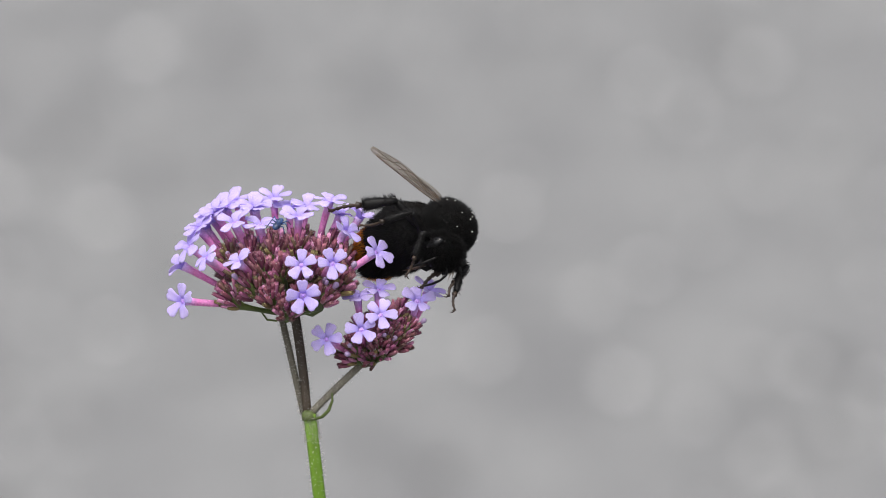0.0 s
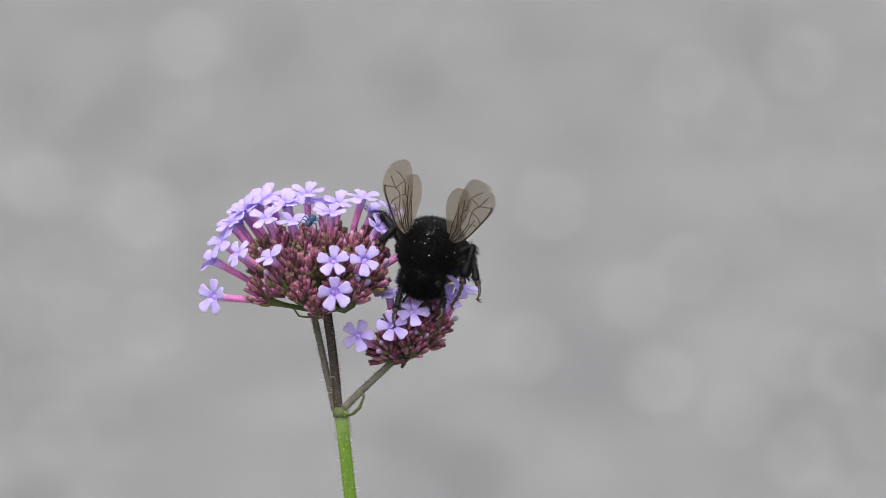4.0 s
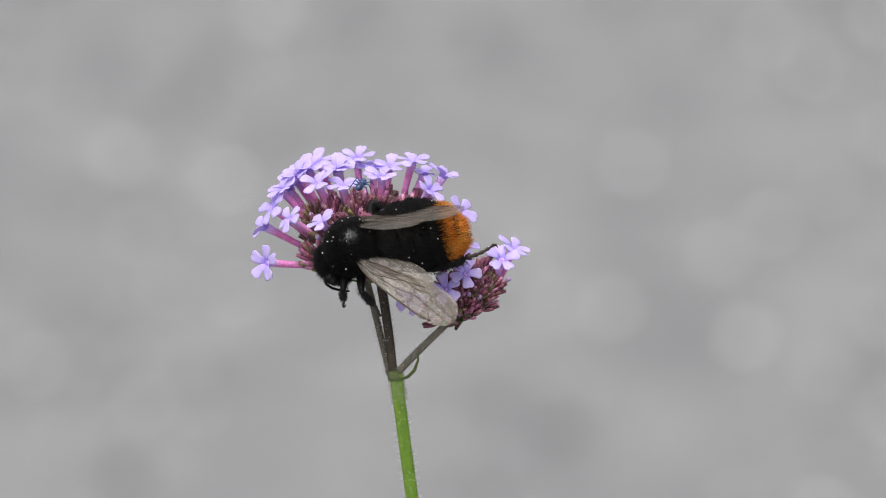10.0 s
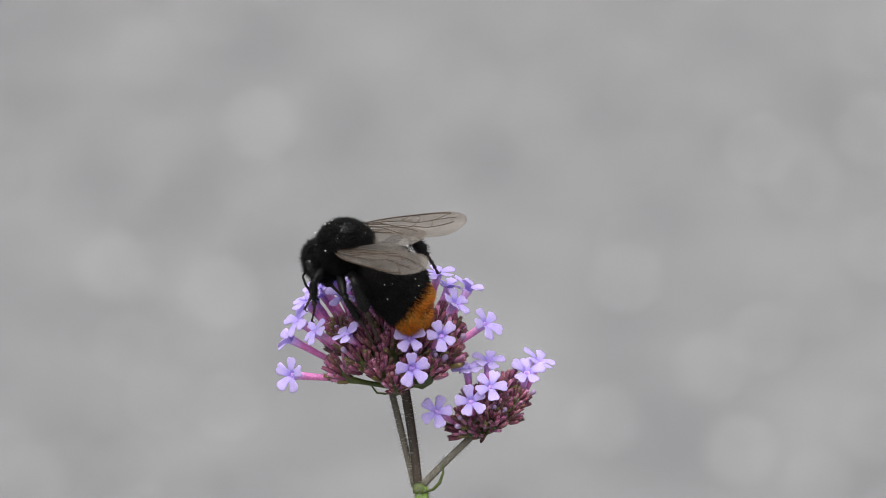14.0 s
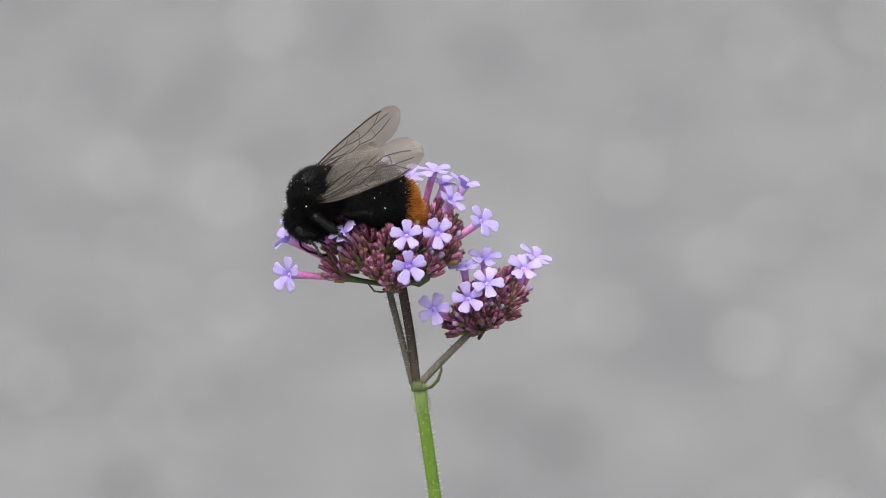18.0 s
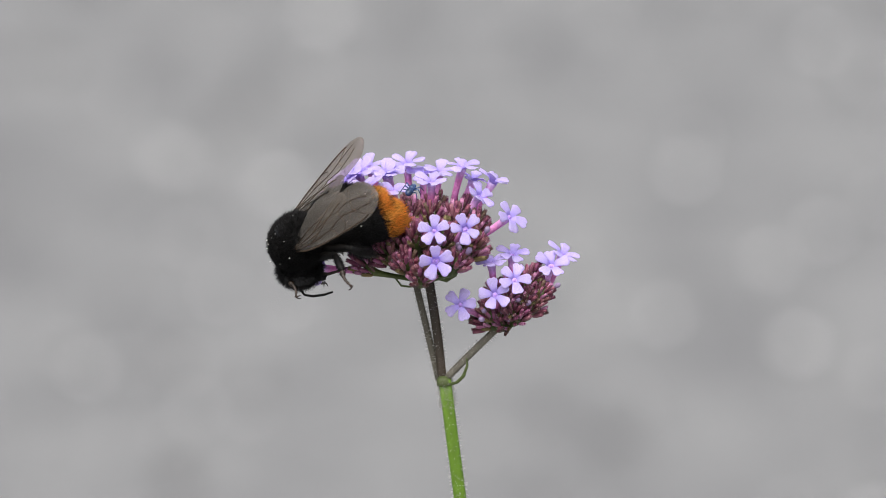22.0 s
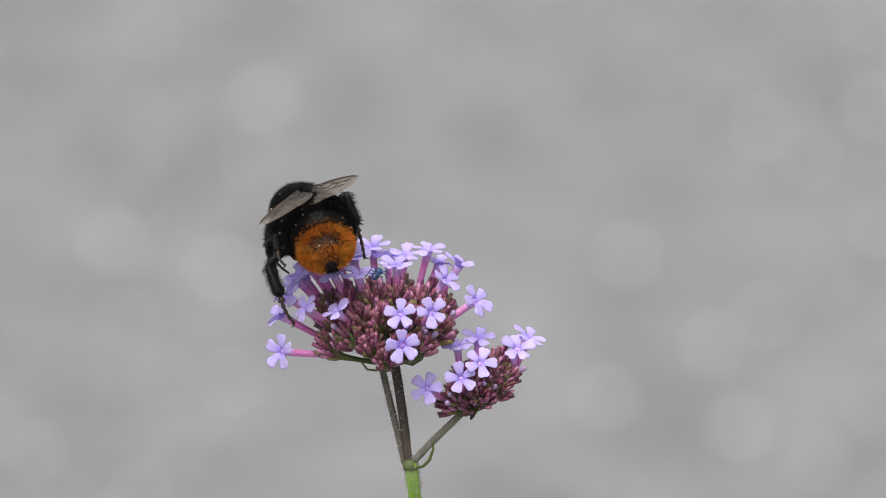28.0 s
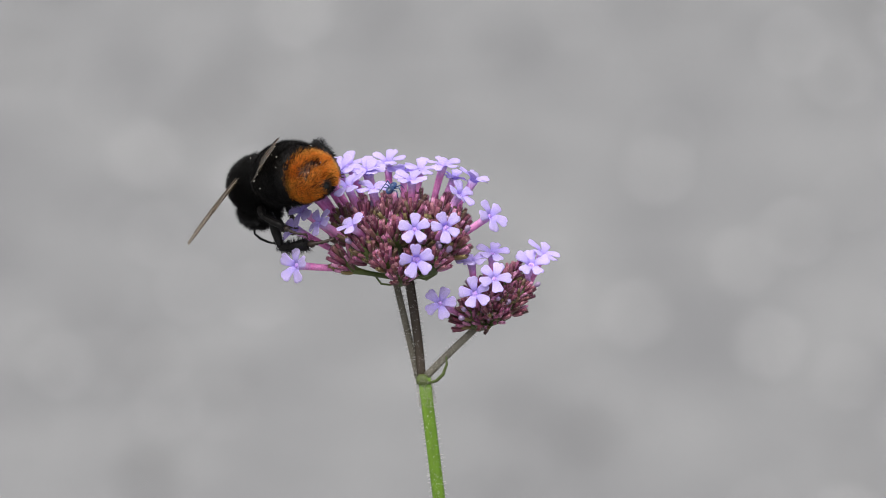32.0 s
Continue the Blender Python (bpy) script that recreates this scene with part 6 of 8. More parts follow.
    walk(LEGS[1][1], [
        row(0, 4.139, -5.278, -3.520, -24.9, -8.1, 116.8),
        row(0.5, 4.016, -5.396, -2.799, -28.4, 0.6, 115.3),
        row(0.8, 2.899, -5.252, -1.029, -49.8, 11.9, 122.6),
        row(1, 4.750, -4.694, -1.646, -62.8, 15.2, 136.9),
        row(1.3, 5.220, -4.112, -1.458, -72.1, 22.6, 137.8),
        row(1.5, 5.354, -3.919, -1.439, -72.9, 23.2, 140.3),
        row(2, 5.995, -2.739, -4.016, 67.0, -15.5, -83.8),
        row(2.5, 5.995, -2.739, -4.016, 67.0, -15.5, -83.8),
        row(3, 5.995, -2.739, -4.016, 67.0, -15.5, -83.8),
        row(3.5, 5.995, -2.739, -4.016, 67.0, -15.5, -83.8),
        row(4, 5.995, -2.739, -4.016, 67.0, -15.5, -83.8),
        row(4.5, 5.995, -2.739, -4.016, 67.0, -15.5, -83.8),
        row(5.5, 5.995, -2.739, -4.016, 67.0, -15.5, -83.8),
        row(6.5, 5.995, -2.739, -4.016, 67.0, -15.5, -83.8),
        row(7, 3.084, -5.272, -1.129, -48.4, -1.2, 137.6),
        row(7.5, 3.611, -5.522, -3.404, -14.9, -10.5, 109.5),
        row(8, 3.611, -5.522, -3.404, -14.9, -10.5, 109.5),
        row(8.5, 3.611, -5.522, -3.404, -14.9, -10.5, 109.5),
        row(9, 3.611, -5.522, -3.404, -14.9, -10.5, 109.5),
        row(9.5, 3.611, -5.522, -3.404, -14.9, -10.5, 109.5),
        row(9.7, 3.611, -5.522, -3.404, -14.9, -10.5, 109.5),
        row(9.9, 3.611, -5.522, -3.404, -14.9, -10.5, 109.5),
        row(10, 3.611, -5.522, -3.404, -14.9, -10.5, 109.5),
        row(10.2, 3.611, -5.522, -3.404, -14.9, -10.5, 109.5),
        row(10.4, 3.611, -5.522, -3.404, -14.9, -10.5, 109.5),
        row(10.6, 3.611, -5.522, -3.404, -14.9, -10.5, 109.5),
        row(11, 3.611, -5.522, -3.404, -14.9, -10.5, 109.5),
        row(11.5, 3.611, -5.522, -3.404, -14.9, -10.5, 109.5),
        row(12, 4.233, -1.052, -6.207, -42.7, -39.9, 148.4),
        row(12.5, 4.198, -1.101, -6.238, -42.1, -41.0, 147.8),
        row(13, 4.736, -1.803, -5.979, -48.6, -42.0, 157.1),
        row(13.5, 5.219, -1.815, -5.541, -52.7, -34.5, 163.3),
        row(14.5, 4.621, -0.866, -5.902, -47.3, -31.7, 154.0),
        row(15.5, 4.091, -0.893, -6.240, -41.1, -39.7, 146.3),
        row(16, 3.729, 0.139, -5.935, -55.3, -44.6, 167.1),
        row(16.5, 4.082, -0.662, -6.170, -61.5, -52.6, 174.3),
        row(17, 3.561, 0.680, -5.582, -50.3, -27.4, 158.2),
        row(17.5, 6.202, -1.141, -2.896, -62.7, 8.7, 174.0),
        row(18, 5.749, 0.078, -2.763, -59.6, 5.4, -156.3),
        row(18.5, 5.776, 0.016, -2.625, -59.3, 6.6, -155.8),
        row(19, 5.840, -0.164, -2.358, -59.7, 11.1, -159.7),
        row(19.5, 5.917, -0.980, -1.524, -60.9, 19.7, -164.7),
        row(20, 5.797, -0.575, -1.541, -65.5, 27.6, -174.8),
        row(20.5, 5.218, -1.404, -0.258, -69.3, 43.0, -173.2),
        row(21, 5.289, -0.644, -0.602, -68.0, 41.5, -171.8),
        row(21.5, 5.331, -0.461, -0.767, -66.7, 39.7, -170.5),
        row(22, 5.206, -0.683, -0.480, -65.3, 41.9, -166.9),
        row(22.2, 3.611, -5.522, -3.404, -14.9, -10.5, 109.5),
        row(22.4, 3.611, -5.522, -3.404, -14.9, -10.5, 109.5),
        row(22.6, 3.611, -5.522, -3.404, -14.9, -10.5, 109.5),
        row(22.8, 3.611, -5.522, -3.404, -14.9, -10.5, 109.5),
        row(23, 3.611, -5.522, -3.404, -14.9, -10.5, 109.5),
        row(23.5, 3.611, -5.522, -3.404, -14.9, -10.5, 109.5),
        row(24, 3.611, -5.522, -3.404, -14.9, -10.5, 109.5),
        row(24.5, 3.611, -5.522, -3.404, -14.9, -10.5, 109.5),
        row(25.5, 3.611, -5.522, -3.404, -14.9, -10.5, 109.5),
        row(26.5, 3.611, -5.522, -3.404, -14.9, -10.5, 109.5),
        row(27, 3.611, -5.522, -3.404, -14.9, -10.5, 109.5),
        row(27.5, 3.611, -5.522, -3.404, -14.9, -10.5, 109.5),
        row(28, 3.611, -5.522, -3.404, -14.9, -10.5, 109.5),
        row(28.4, 3.611, -5.522, -3.404, -14.9, -10.5, 109.5),
        row(28.6, 3.611, -5.522, -3.404, -14.9, -10.5, 109.5),
        row(28.8, 3.611, -5.522, -3.404, -14.9, -10.5, 109.5),
        row(29, 3.611, -5.522, -3.404, -14.9, -10.5, 109.5),
        row(29.5, 3.611, -5.522, -3.404, -14.9, -10.5, 109.5),
        row(30, 3.611, -5.522, -3.404, -14.9, -10.5, 109.5),
        row(30.5, 3.611, -5.522, -3.404, -14.9, -10.5, 109.5),
        row(31, 3.611, -5.522, -3.404, -14.9, -10.5, 109.5),
        row(31.2, 3.611, -5.522, -3.404, -14.9, -10.5, 109.5),
        row(31.4, 3.611, -5.522, -3.404, -14.9, -10.5, 109.5),
        row(31.6, 3.611, -5.522, -3.404, -14.9, -10.5, 109.5),
        row(31.8, 3.611, -5.522, -3.404, -14.9, -10.5, 109.5),
        row(32, 3.611, -5.522, -3.404, -14.9, -10.5, 109.5),
    ])
    walk(LEGS[2][0], [
        row(0, 0.000, 2.287, -3.219, 105.5, 39.0, -22.7),
        row(0.5, 0.000, 2.287, -3.219, 43.7, 34.5, -92.3),
        row(0.8, 0.000, 2.287, -3.219, 91.2, 39.4, -48.0),
        row(1, 0.000, 2.287, -3.219, -99.8, -7.8, 155.2),
        row(1.3, 0.000, 2.287, -3.219, 124.7, 26.8, 12.5),
        row(1.5, 0.000, 2.287, -3.219, 79.9, 48.7, -49.6),
        row(2, -1.090, 5.509, -2.027, 105.1, 0.8, 24.8),
        row(2.5, -1.090, 5.509, -2.027, 105.1, 0.8, 24.8),
        row(3, -1.090, 5.509, -2.027, 105.1, 0.8, 24.8),
        row(3.5, -1.090, 5.509, -2.027, 105.1, 0.8, 24.8),
        row(4, -0.252, 3.053, -2.943, 120.9, 29.1, 21.7),
        row(4.5, -0.252, 3.053, -2.943, 120.9, 29.1, 21.7),
        row(5.5, 0.000, 2.287, -3.219, 100.2, -45.6, -20.4),
        row(6.5, 0.000, 2.287, -3.219, 100.2, -45.6, -20.4),
        row(7, 0.000, 2.287, -3.219, 142.6, 59.0, 38.0),
        row(7.5, 0.000, 2.287, -3.219, -176.7, 40.7, 85.0),
        row(8, 0.000, 2.287, -3.219, -176.7, 40.7, 85.0),
        row(8.5, 0.000, 2.287, -3.219, -177.5, 41.7, 84.2),
        row(9, 0.000, 2.287, -3.219, 176.1, 43.1, 77.3),
        row(9.5, 0.000, 2.287, -3.219, -166.0, 40.5, 96.5),
        row(9.7, 0.000, 2.287, -3.219, -149.6, 78.7, 114.5),
        row(9.9, 0.000, 2.287, -3.219, -149.6, 78.7, 114.5),
        row(10, 0.000, 2.287, -3.219, -149.6, 78.7, 114.5),
        row(10.2, 0.000, 2.287, -3.219, -149.6, 78.7, 114.5),
        row(10.4, 0.000, 2.287, -3.219, -149.6, 78.7, 114.5),
        row(10.6, 0.000, 2.287, -3.219, -149.6, 78.7, 114.5),
        row(11, 0.000, 2.287, -3.219, -149.6, 78.7, 114.5),
        row(11.5, 0.000, 2.287, -3.219, -153.5, 56.1, 111.9),
        row(12, 0.000, 2.287, -3.219, -72.9, 46.6, -137.3),
        row(12.5, 0.000, 2.287, -3.219, -74.2, 46.1, -138.0),
        row(13, 0.000, 2.287, -3.219, -53.7, 42.5, -117.4),
        row(13.5, 0.000, 2.287, -3.219, -53.5, 48.3, -123.6),
        row(14.5, 0.000, 2.287, -3.219, -50.3, 46.1, -119.4),
        row(15.5, 0.000, 2.287, -3.219, -46.6, 44.2, -115.5),
        row(16, 0.000, 2.287, -3.219, -46.6, 38.9, -110.2),
        row(16.5, 0.000, 2.287, -3.219, -56.2, 47.0, -124.1),
        row(17, 0.000, 2.287, -3.219, 69.3, -32.7, 32.4),
        row(17.5, 0.000, 2.287, -3.219, -163.6, 31.3, 97.9),
        row(18, 0.000, 2.287, -3.219, -149.5, 38.1, 115.2),
        row(18.5, 0.000, 2.287, -3.219, -150.5, 36.0, 113.5),
        row(19, 0.000, 2.287, -3.219, -156.9, 38.8, 106.5),
        row(19.5, 0.000, 2.287, -3.219, -158.4, 32.7, 103.7),
        row(20, 0.000, 2.287, -3.219, 52.2, -3.0, 83.7),
        row(20.5, 0.000, 2.287, -3.219, 82.9, -16.7, 42.7),
        row(21, 0.000, 2.287, -3.219, 82.9, -16.7, 42.7),
        row(21.5, 0.000, 2.287, -3.219, 82.9, -16.7, 42.7),
        row(22, 0.000, 2.287, -3.219, 82.9, -16.7, 42.7),
        row(22.2, 0.000, 2.287, -3.219, -140.6, 21.8, 121.8),
        row(22.4, 0.000, 2.287, -3.219, -131.1, 10.7, 130.3),
        row(22.6, 0.000, 2.287, -3.219, -97.2, 37.3, -156.0),
        row(22.8, 0.000, 2.287, -3.219, -149.6, 78.7, 114.5),
        row(23, 0.000, 2.287, -3.219, 76.9, -36.8, 18.4),
        row(23.5, 0.000, 2.287, -3.219, 76.9, -36.8, 18.4),
        row(24, 0.000, 2.287, -3.219, 76.9, -36.8, 18.4),
        row(24.5, 0.000, 2.287, -3.219, -118.5, 53.1, 157.1),
        row(25.5, 0.000, 2.287, -3.219, -149.6, 78.7, 114.5),
        row(26.5, 0.000, 2.287, -3.219, 151.9, 42.7, 50.0),
        row(27, 0.000, 2.287, -3.219, 96.1, -19.7, -3.7),
        row(27.5, 0.000, 2.287, -3.219, 96.1, -19.7, -3.7),
        row(28, 0.000, 2.287, -3.219, 96.1, -19.7, -3.7),
        row(28.4, 0.000, 2.287, -3.219, 96.1, -19.7, -3.7),
        row(28.6, 0.000, 2.287, -3.219, 148.5, 42.5, 45.9),
        row(28.8, 0.000, 2.287, -3.219, -149.6, 78.7, 114.5),
        row(29, 0.000, 2.287, -3.219, 141.2, 3.5, 52.9),
        row(29.5, 0.000, 2.287, -3.219, 78.1, 70.3, -32.1),
        row(30, 0.000, 2.287, -3.219, 114.1, 53.0, -0.3),
        row(30.5, 0.000, 2.287, -3.219, 110.2, 53.3, -5.5),
        row(31, 0.000, 2.287, -3.219, -149.6, 78.7, 114.5),
        row(31.2, 0.000, 2.287, -3.219, -149.6, 78.7, 114.5),
        row(31.4, 0.000, 2.287, -3.219, -149.6, 78.7, 114.5),
        row(31.6, 0.000, 2.287, -3.219, -149.6, 78.7, 114.5),
        row(31.8, 0.000, 2.287, -3.219, 64.9, -22.8, 50.6),
        row(32, 0.000, 2.287, -3.219, 64.9, -22.8, 50.6),
    ])
    walk(LEGS[2][1], [
        row(0, 2.498, 6.199, -2.234, 49.5, 10.0, -125.0),
        row(0.5, 3.354, 4.095, -6.047, 37.0, 18.6, -107.2),
        row(0.8, 3.569, 5.412, -3.140, 71.3, 35.4, -80.2),
        row(1, 2.057, 6.486, -2.420, -35.8, 5.7, 61.3),
        row(1.3, 0.348, 6.358, -0.807, 66.7, 37.0, -80.1),
        row(1.5, 3.152, 5.790, -3.770, 60.1, 41.4, -77.3),
        row(2, -2.997, 9.674, -0.795, -24.6, -35.5, 84.3),
        row(2.5, -2.997, 9.674, -0.795, -24.6, -35.5, 84.3),
        row(3, -2.997, 9.674, -0.795, -24.6, -35.5, 84.3),
        row(3.5, -2.997, 9.674, -0.795, -24.6, -35.5, 84.3),
        row(4, -0.657, 7.272, -0.813, -79.4, -19.3, 105.3),
        row(4.5, -0.657, 7.272, -0.813, -79.4, -19.3, 105.3),
        row(5.5, 1.062, 6.872, -2.631, 15.4, -14.9, 72.2),
        row(6.5, 1.062, 6.872, -2.631, 15.4, -14.9, 72.2),
        row(7, 0.777, 6.545, -1.275, 18.3, -5.1, -110.5),
        row(7.5, 0.542, 5.342, 0.370, -2.5, 0.9, -97.2),
        row(8, 0.542, 5.342, 0.370, -2.5, 0.9, -97.2),
        row(8.5, 0.528, 5.400, 0.322, -1.9, 0.4, -97.5),
        row(9, 0.399, 5.512, 0.238, 2.8, -0.6, -100.1),
        row(9.5, 0.801, 5.387, 0.282, -10.6, 1.8, -93.0),
        row(9.7, 0.521, 6.934, -2.417, -5.7, -1.6, -95.3),
        row(9.9, 0.521, 6.934, -2.417, -5.7, -1.6, -95.3),
        row(10, 0.521, 6.934, -2.417, -5.7, -1.6, -95.3),
        row(10.2, 0.521, 6.934, -2.417, -5.7, -1.6, -95.3),
        row(10.4, 0.521, 6.934, -2.417, -5.7, -1.6, -95.3),
        row(10.6, 0.521, 6.934, -2.417, -5.7, -1.6, -95.3),
        row(11, 0.521, 6.934, -2.417, -5.7, -1.6, -95.3),
        row(11.5, 0.644, 6.347, -0.850, -14.5, 6.0, -92.0),
        row(12, -2.328, 6.309, -4.178, -41.0, -0.0, -70.3),
        row(12.5, -2.364, 6.303, -4.113, -41.8, -0.0, -69.4),
        row(13, -2.519, 5.733, -5.291, -36.6, 5.4, -78.8),
        row(13.5, -2.011, 6.152, -5.099, -32.4, 3.6, -80.7),
        row(14.5, -2.105, 5.982, -5.323, -32.4, 5.1, -81.7),
        row(15.5, -2.133, 5.822, -5.557, -31.7, 6.8, -83.3),
        row(16, -2.528, 5.399, -5.756, -38.1, 23.5, -93.9),
        row(16.5, -2.186, 6.094, -5.020, -36.7, 18.5, -89.9),
        row(17, -1.614, 6.518, -4.631, 80.2, -30.1, 20.5),
        row(17.5, 0.999, 4.815, 0.669, -15.5, 25.5, -97.6),
        row(18, 1.108, 5.594, -0.002, -25.2, 20.2, -94.0),
        row(18.5, 1.174, 5.445, 0.122, -25.3, 21.3, -94.6),
        row(19, 1.009, 5.438, 0.181, -18.9, 18.8, -94.7),
        row(19.5, 1.129, 5.019, 0.492, -19.8, 24.2, -96.7),
        row(20, -3.709, 2.848, -6.122, 57.2, -72.4, 20.3),
        row(20.5, -3.069, 5.859, -3.779, 73.9, -62.8, 6.6),
        row(21, -3.069, 5.859, -3.779, 73.9, -62.8, 6.6),
        row(21.5, -3.069, 5.859, -3.779, 73.9, -62.8, 6.6),
        row(22, -3.069, 5.859, -3.779, 73.9, -62.8, 6.6),
        row(22.2, 1.844, 5.030, 0.184, -44.3, 32.4, -102.8),
        row(22.4, 2.352, 5.043, -0.156, -70.2, 38.0, -121.3),
        row(22.6, -2.246, 6.440, -2.744, -81.3, 37.0, -129.9),
        row(22.8, 0.521, 6.934, -2.417, -5.7, -1.6, -95.3),
        row(23, -0.845, 6.874, -4.082, 44.5, 14.1, 97.0),
        row(23.5, -0.845, 6.874, -4.082, 44.5, 14.1, 97.0),
        row(24, -0.845, 6.874, -4.082, 44.5, 14.1, 97.0),
        row(24.5, -0.042, 6.833, -1.860, -33.6, -17.1, -67.7),
        row(25.5, 0.521, 6.934, -2.417, -5.7, -1.6, -95.3),
        row(26.5, 0.111, 5.895, -0.140, 20.2, -0.2, -110.2),
        row(27, 0.131, 7.004, -2.743, 57.4, -22.5, 56.2),
        row(27.5, 0.131, 7.004, -2.743, 57.4, -22.5, 56.2),
        row(28, 0.131, 7.004, -2.743, 57.4, -22.5, 56.2),
        row(28.4, 0.131, 7.004, -2.743, 57.4, -22.5, 56.2),
        row(28.6, 0.123, 5.974, -0.235, 22.7, -3.4, -113.1),
        row(28.8, 0.521, 6.934, -2.417, -5.7, -1.6, -95.3),
        row(29, -2.231, 4.260, 0.474, 39.9, 13.1, -113.6),
        row(29.5, 1.687, 6.709, -3.548, 21.2, -24.0, -118.4),
        row(30, 1.566, 6.612, -2.054, 33.4, -3.4, -121.7),
        row(30.5, 1.735, 6.593, -2.239, 34.3, -4.4, -123.2),
        row(31, 0.521, 6.934, -2.417, -5.7, -1.6, -95.3),
        row(31.2, 0.521, 6.934, -2.417, -5.7, -1.6, -95.3),
        row(31.4, 0.521, 6.934, -2.417, -5.7, -1.6, -95.3),
        row(31.6, 0.521, 6.934, -2.417, -5.7, -1.6, -95.3),
        row(31.8, -2.826, 5.613, -5.077, 33.7, 4.2, 83.4),
        row(32, -2.826, 5.613, -5.077, 33.7, 4.2, 83.4),
    ])
    walk(LEGS[3][0], [
        row(0, 0.000, -2.287, -3.219, 117.6, 65.8, -153.9),
        row(0.5, 0.000, -2.287, -3.219, 137.9, 67.7, -129.6),
        row(0.8, 0.000, -2.287, -3.219, 164.3, 54.5, -99.4),
        row(1, 0.000, -2.287, -3.219, -151.3, 29.4, -51.9),
        row(1.3, 0.000, -2.287, -3.219, -130.5, 18.4, -26.7),
        row(1.5, 0.000, -2.287, -3.219, -123.3, 30.7, -9.4),
        row(2, -1.142, -3.222, -1.363, -156.4, 12.7, -63.1),
        row(2.5, -1.142, -3.222, -1.363, -156.4, 12.7, -63.1),
        row(3, -1.142, -3.222, -1.363, -156.4, 12.7, -63.1),
        row(3.5, -1.142, -3.222, -1.363, -156.4, 12.7, -63.1),
        row(4, -1.142, -3.222, -1.363, -156.4, 12.7, -63.1),
        row(4.5, -1.142, -3.222, -1.363, -156.4, 12.7, -63.1),
        row(5.5, -1.142, -3.222, -1.363, -156.4, 12.7, -63.1),
        row(6.5, -1.142, -3.222, -1.363, -156.4, 12.7, -63.1),
        row(7, 0.000, -2.287, -3.219, 149.6, 78.7, -114.5),
        row(7.5, 0.000, -2.287, -3.219, 149.6, 78.7, -114.5),
        row(8, 0.000, -2.287, -3.219, 149.6, 78.7, -114.5),
        row(8.5, 0.000, -2.287, -3.219, 149.6, 78.7, -114.5),
        row(9, 0.000, -2.287, -3.219, 149.6, 78.7, -114.5),
        row(9.5, 0.000, -2.287, -3.219, 149.6, 78.7, -114.5),
        row(9.7, 0.000, -2.287, -3.219, 149.6, 78.7, -114.5),
        row(9.9, 0.000, -2.287, -3.219, 149.6, 78.7, -114.5),
        row(10, 0.000, -2.287, -3.219, 149.6, 78.7, -114.5),
        row(10.2, 0.000, -2.287, -3.219, 149.6, 78.7, -114.5),
        row(10.4, 0.000, -2.287, -3.219, 149.6, 78.7, -114.5),
        row(10.6, 0.000, -2.287, -3.219, 149.6, 78.7, -114.5),
        row(11, 0.000, -2.287, -3.219, 149.6, 78.7, -114.5),
        row(11.5, 0.000, -2.287, -3.219, 149.6, 78.7, -114.5),
        row(12, 0.000, -2.287, -3.219, 149.6, 78.7, -114.5),
        row(12.5, 0.000, -2.287, -3.219, 149.6, 78.7, -114.5),
        row(13, 0.000, -2.287, -3.219, 149.6, 78.7, -114.5),
        row(13.5, 0.000, -2.287, -3.219, 149.6, 78.7, -114.5),
        row(14.5, 0.000, -2.287, -3.219, 149.6, 78.7, -114.5),
        row(15.5, 0.000, -2.287, -3.219, 149.6, 78.7, -114.5),
        row(16, 0.000, -2.287, -3.219, 149.6, 78.7, -114.5),
        row(16.5, 0.000, -2.287, -3.219, 149.6, 78.7, -114.5),
        row(17, 0.000, -2.287, -3.219, 149.6, 78.7, -114.5),
        row(17.5, 0.000, -2.287, -3.219, 149.6, 78.7, -114.5),
        row(18, 0.000, -2.287, -3.219, 149.6, 78.7, -114.5),
        row(18.5, 0.000, -2.287, -3.219, 149.6, 78.7, -114.5),
        row(19, 0.000, -2.287, -3.219, 149.6, 78.7, -114.5),
        row(19.5, 0.000, -2.287, -3.219, 149.6, 78.7, -114.5),
        row(20, 0.000, -2.287, -3.219, 149.6, 78.7, -114.5),
        row(20.5, 0.000, -2.287, -3.219, 149.6, 78.7, -114.5),
        row(21, 0.000, -2.287, -3.219, 149.6, 78.7, -114.5),
        row(21.5, 0.000, -2.287, -3.219, 149.6, 78.7, -114.5),
        row(22, 0.000, -2.287, -3.219, 149.6, 78.7, -114.5),
        row(22.2, 0.000, -2.287, -3.219, 149.6, 78.7, -114.5),
        row(22.4, 0.000, -2.287, -3.219, 149.6, 78.7, -114.5),
        row(22.6, 0.000, -2.287, -3.219, 149.6, 78.7, -114.5),
        row(22.8, 0.000, -2.287, -3.219, 149.6, 78.7, -114.5),
        row(23, 0.000, -2.287, -3.219, 149.6, 78.7, -114.5),
        row(23.5, 0.000, -2.287, -3.219, 149.6, 78.7, -114.5),
        row(24, -0.659, -3.590, -0.812, -153.7, 5.3, -65.3),
        row(24.5, -0.928, -3.710, -2.562, -115.7, 0.9, -48.1),
        row(25.5, 0.000, -2.287, -3.219, 149.6, 78.7, -114.5),
        row(26.5, 0.000, -2.287, -3.219, 149.6, 78.7, -114.5),
        row(27, 0.000, -2.287, -3.219, 149.6, 78.7, -114.5),
        row(27.5, 0.000, -2.287, -3.219, 149.6, 78.7, -114.5),
        row(28, 0.000, -2.287, -3.219, 149.6, 78.7, -114.5),
        row(28.4, 0.000, -2.287, -3.219, 149.6, 78.7, -114.5),
        row(28.6, 0.000, -2.287, -3.219, 149.6, 78.7, -114.5),
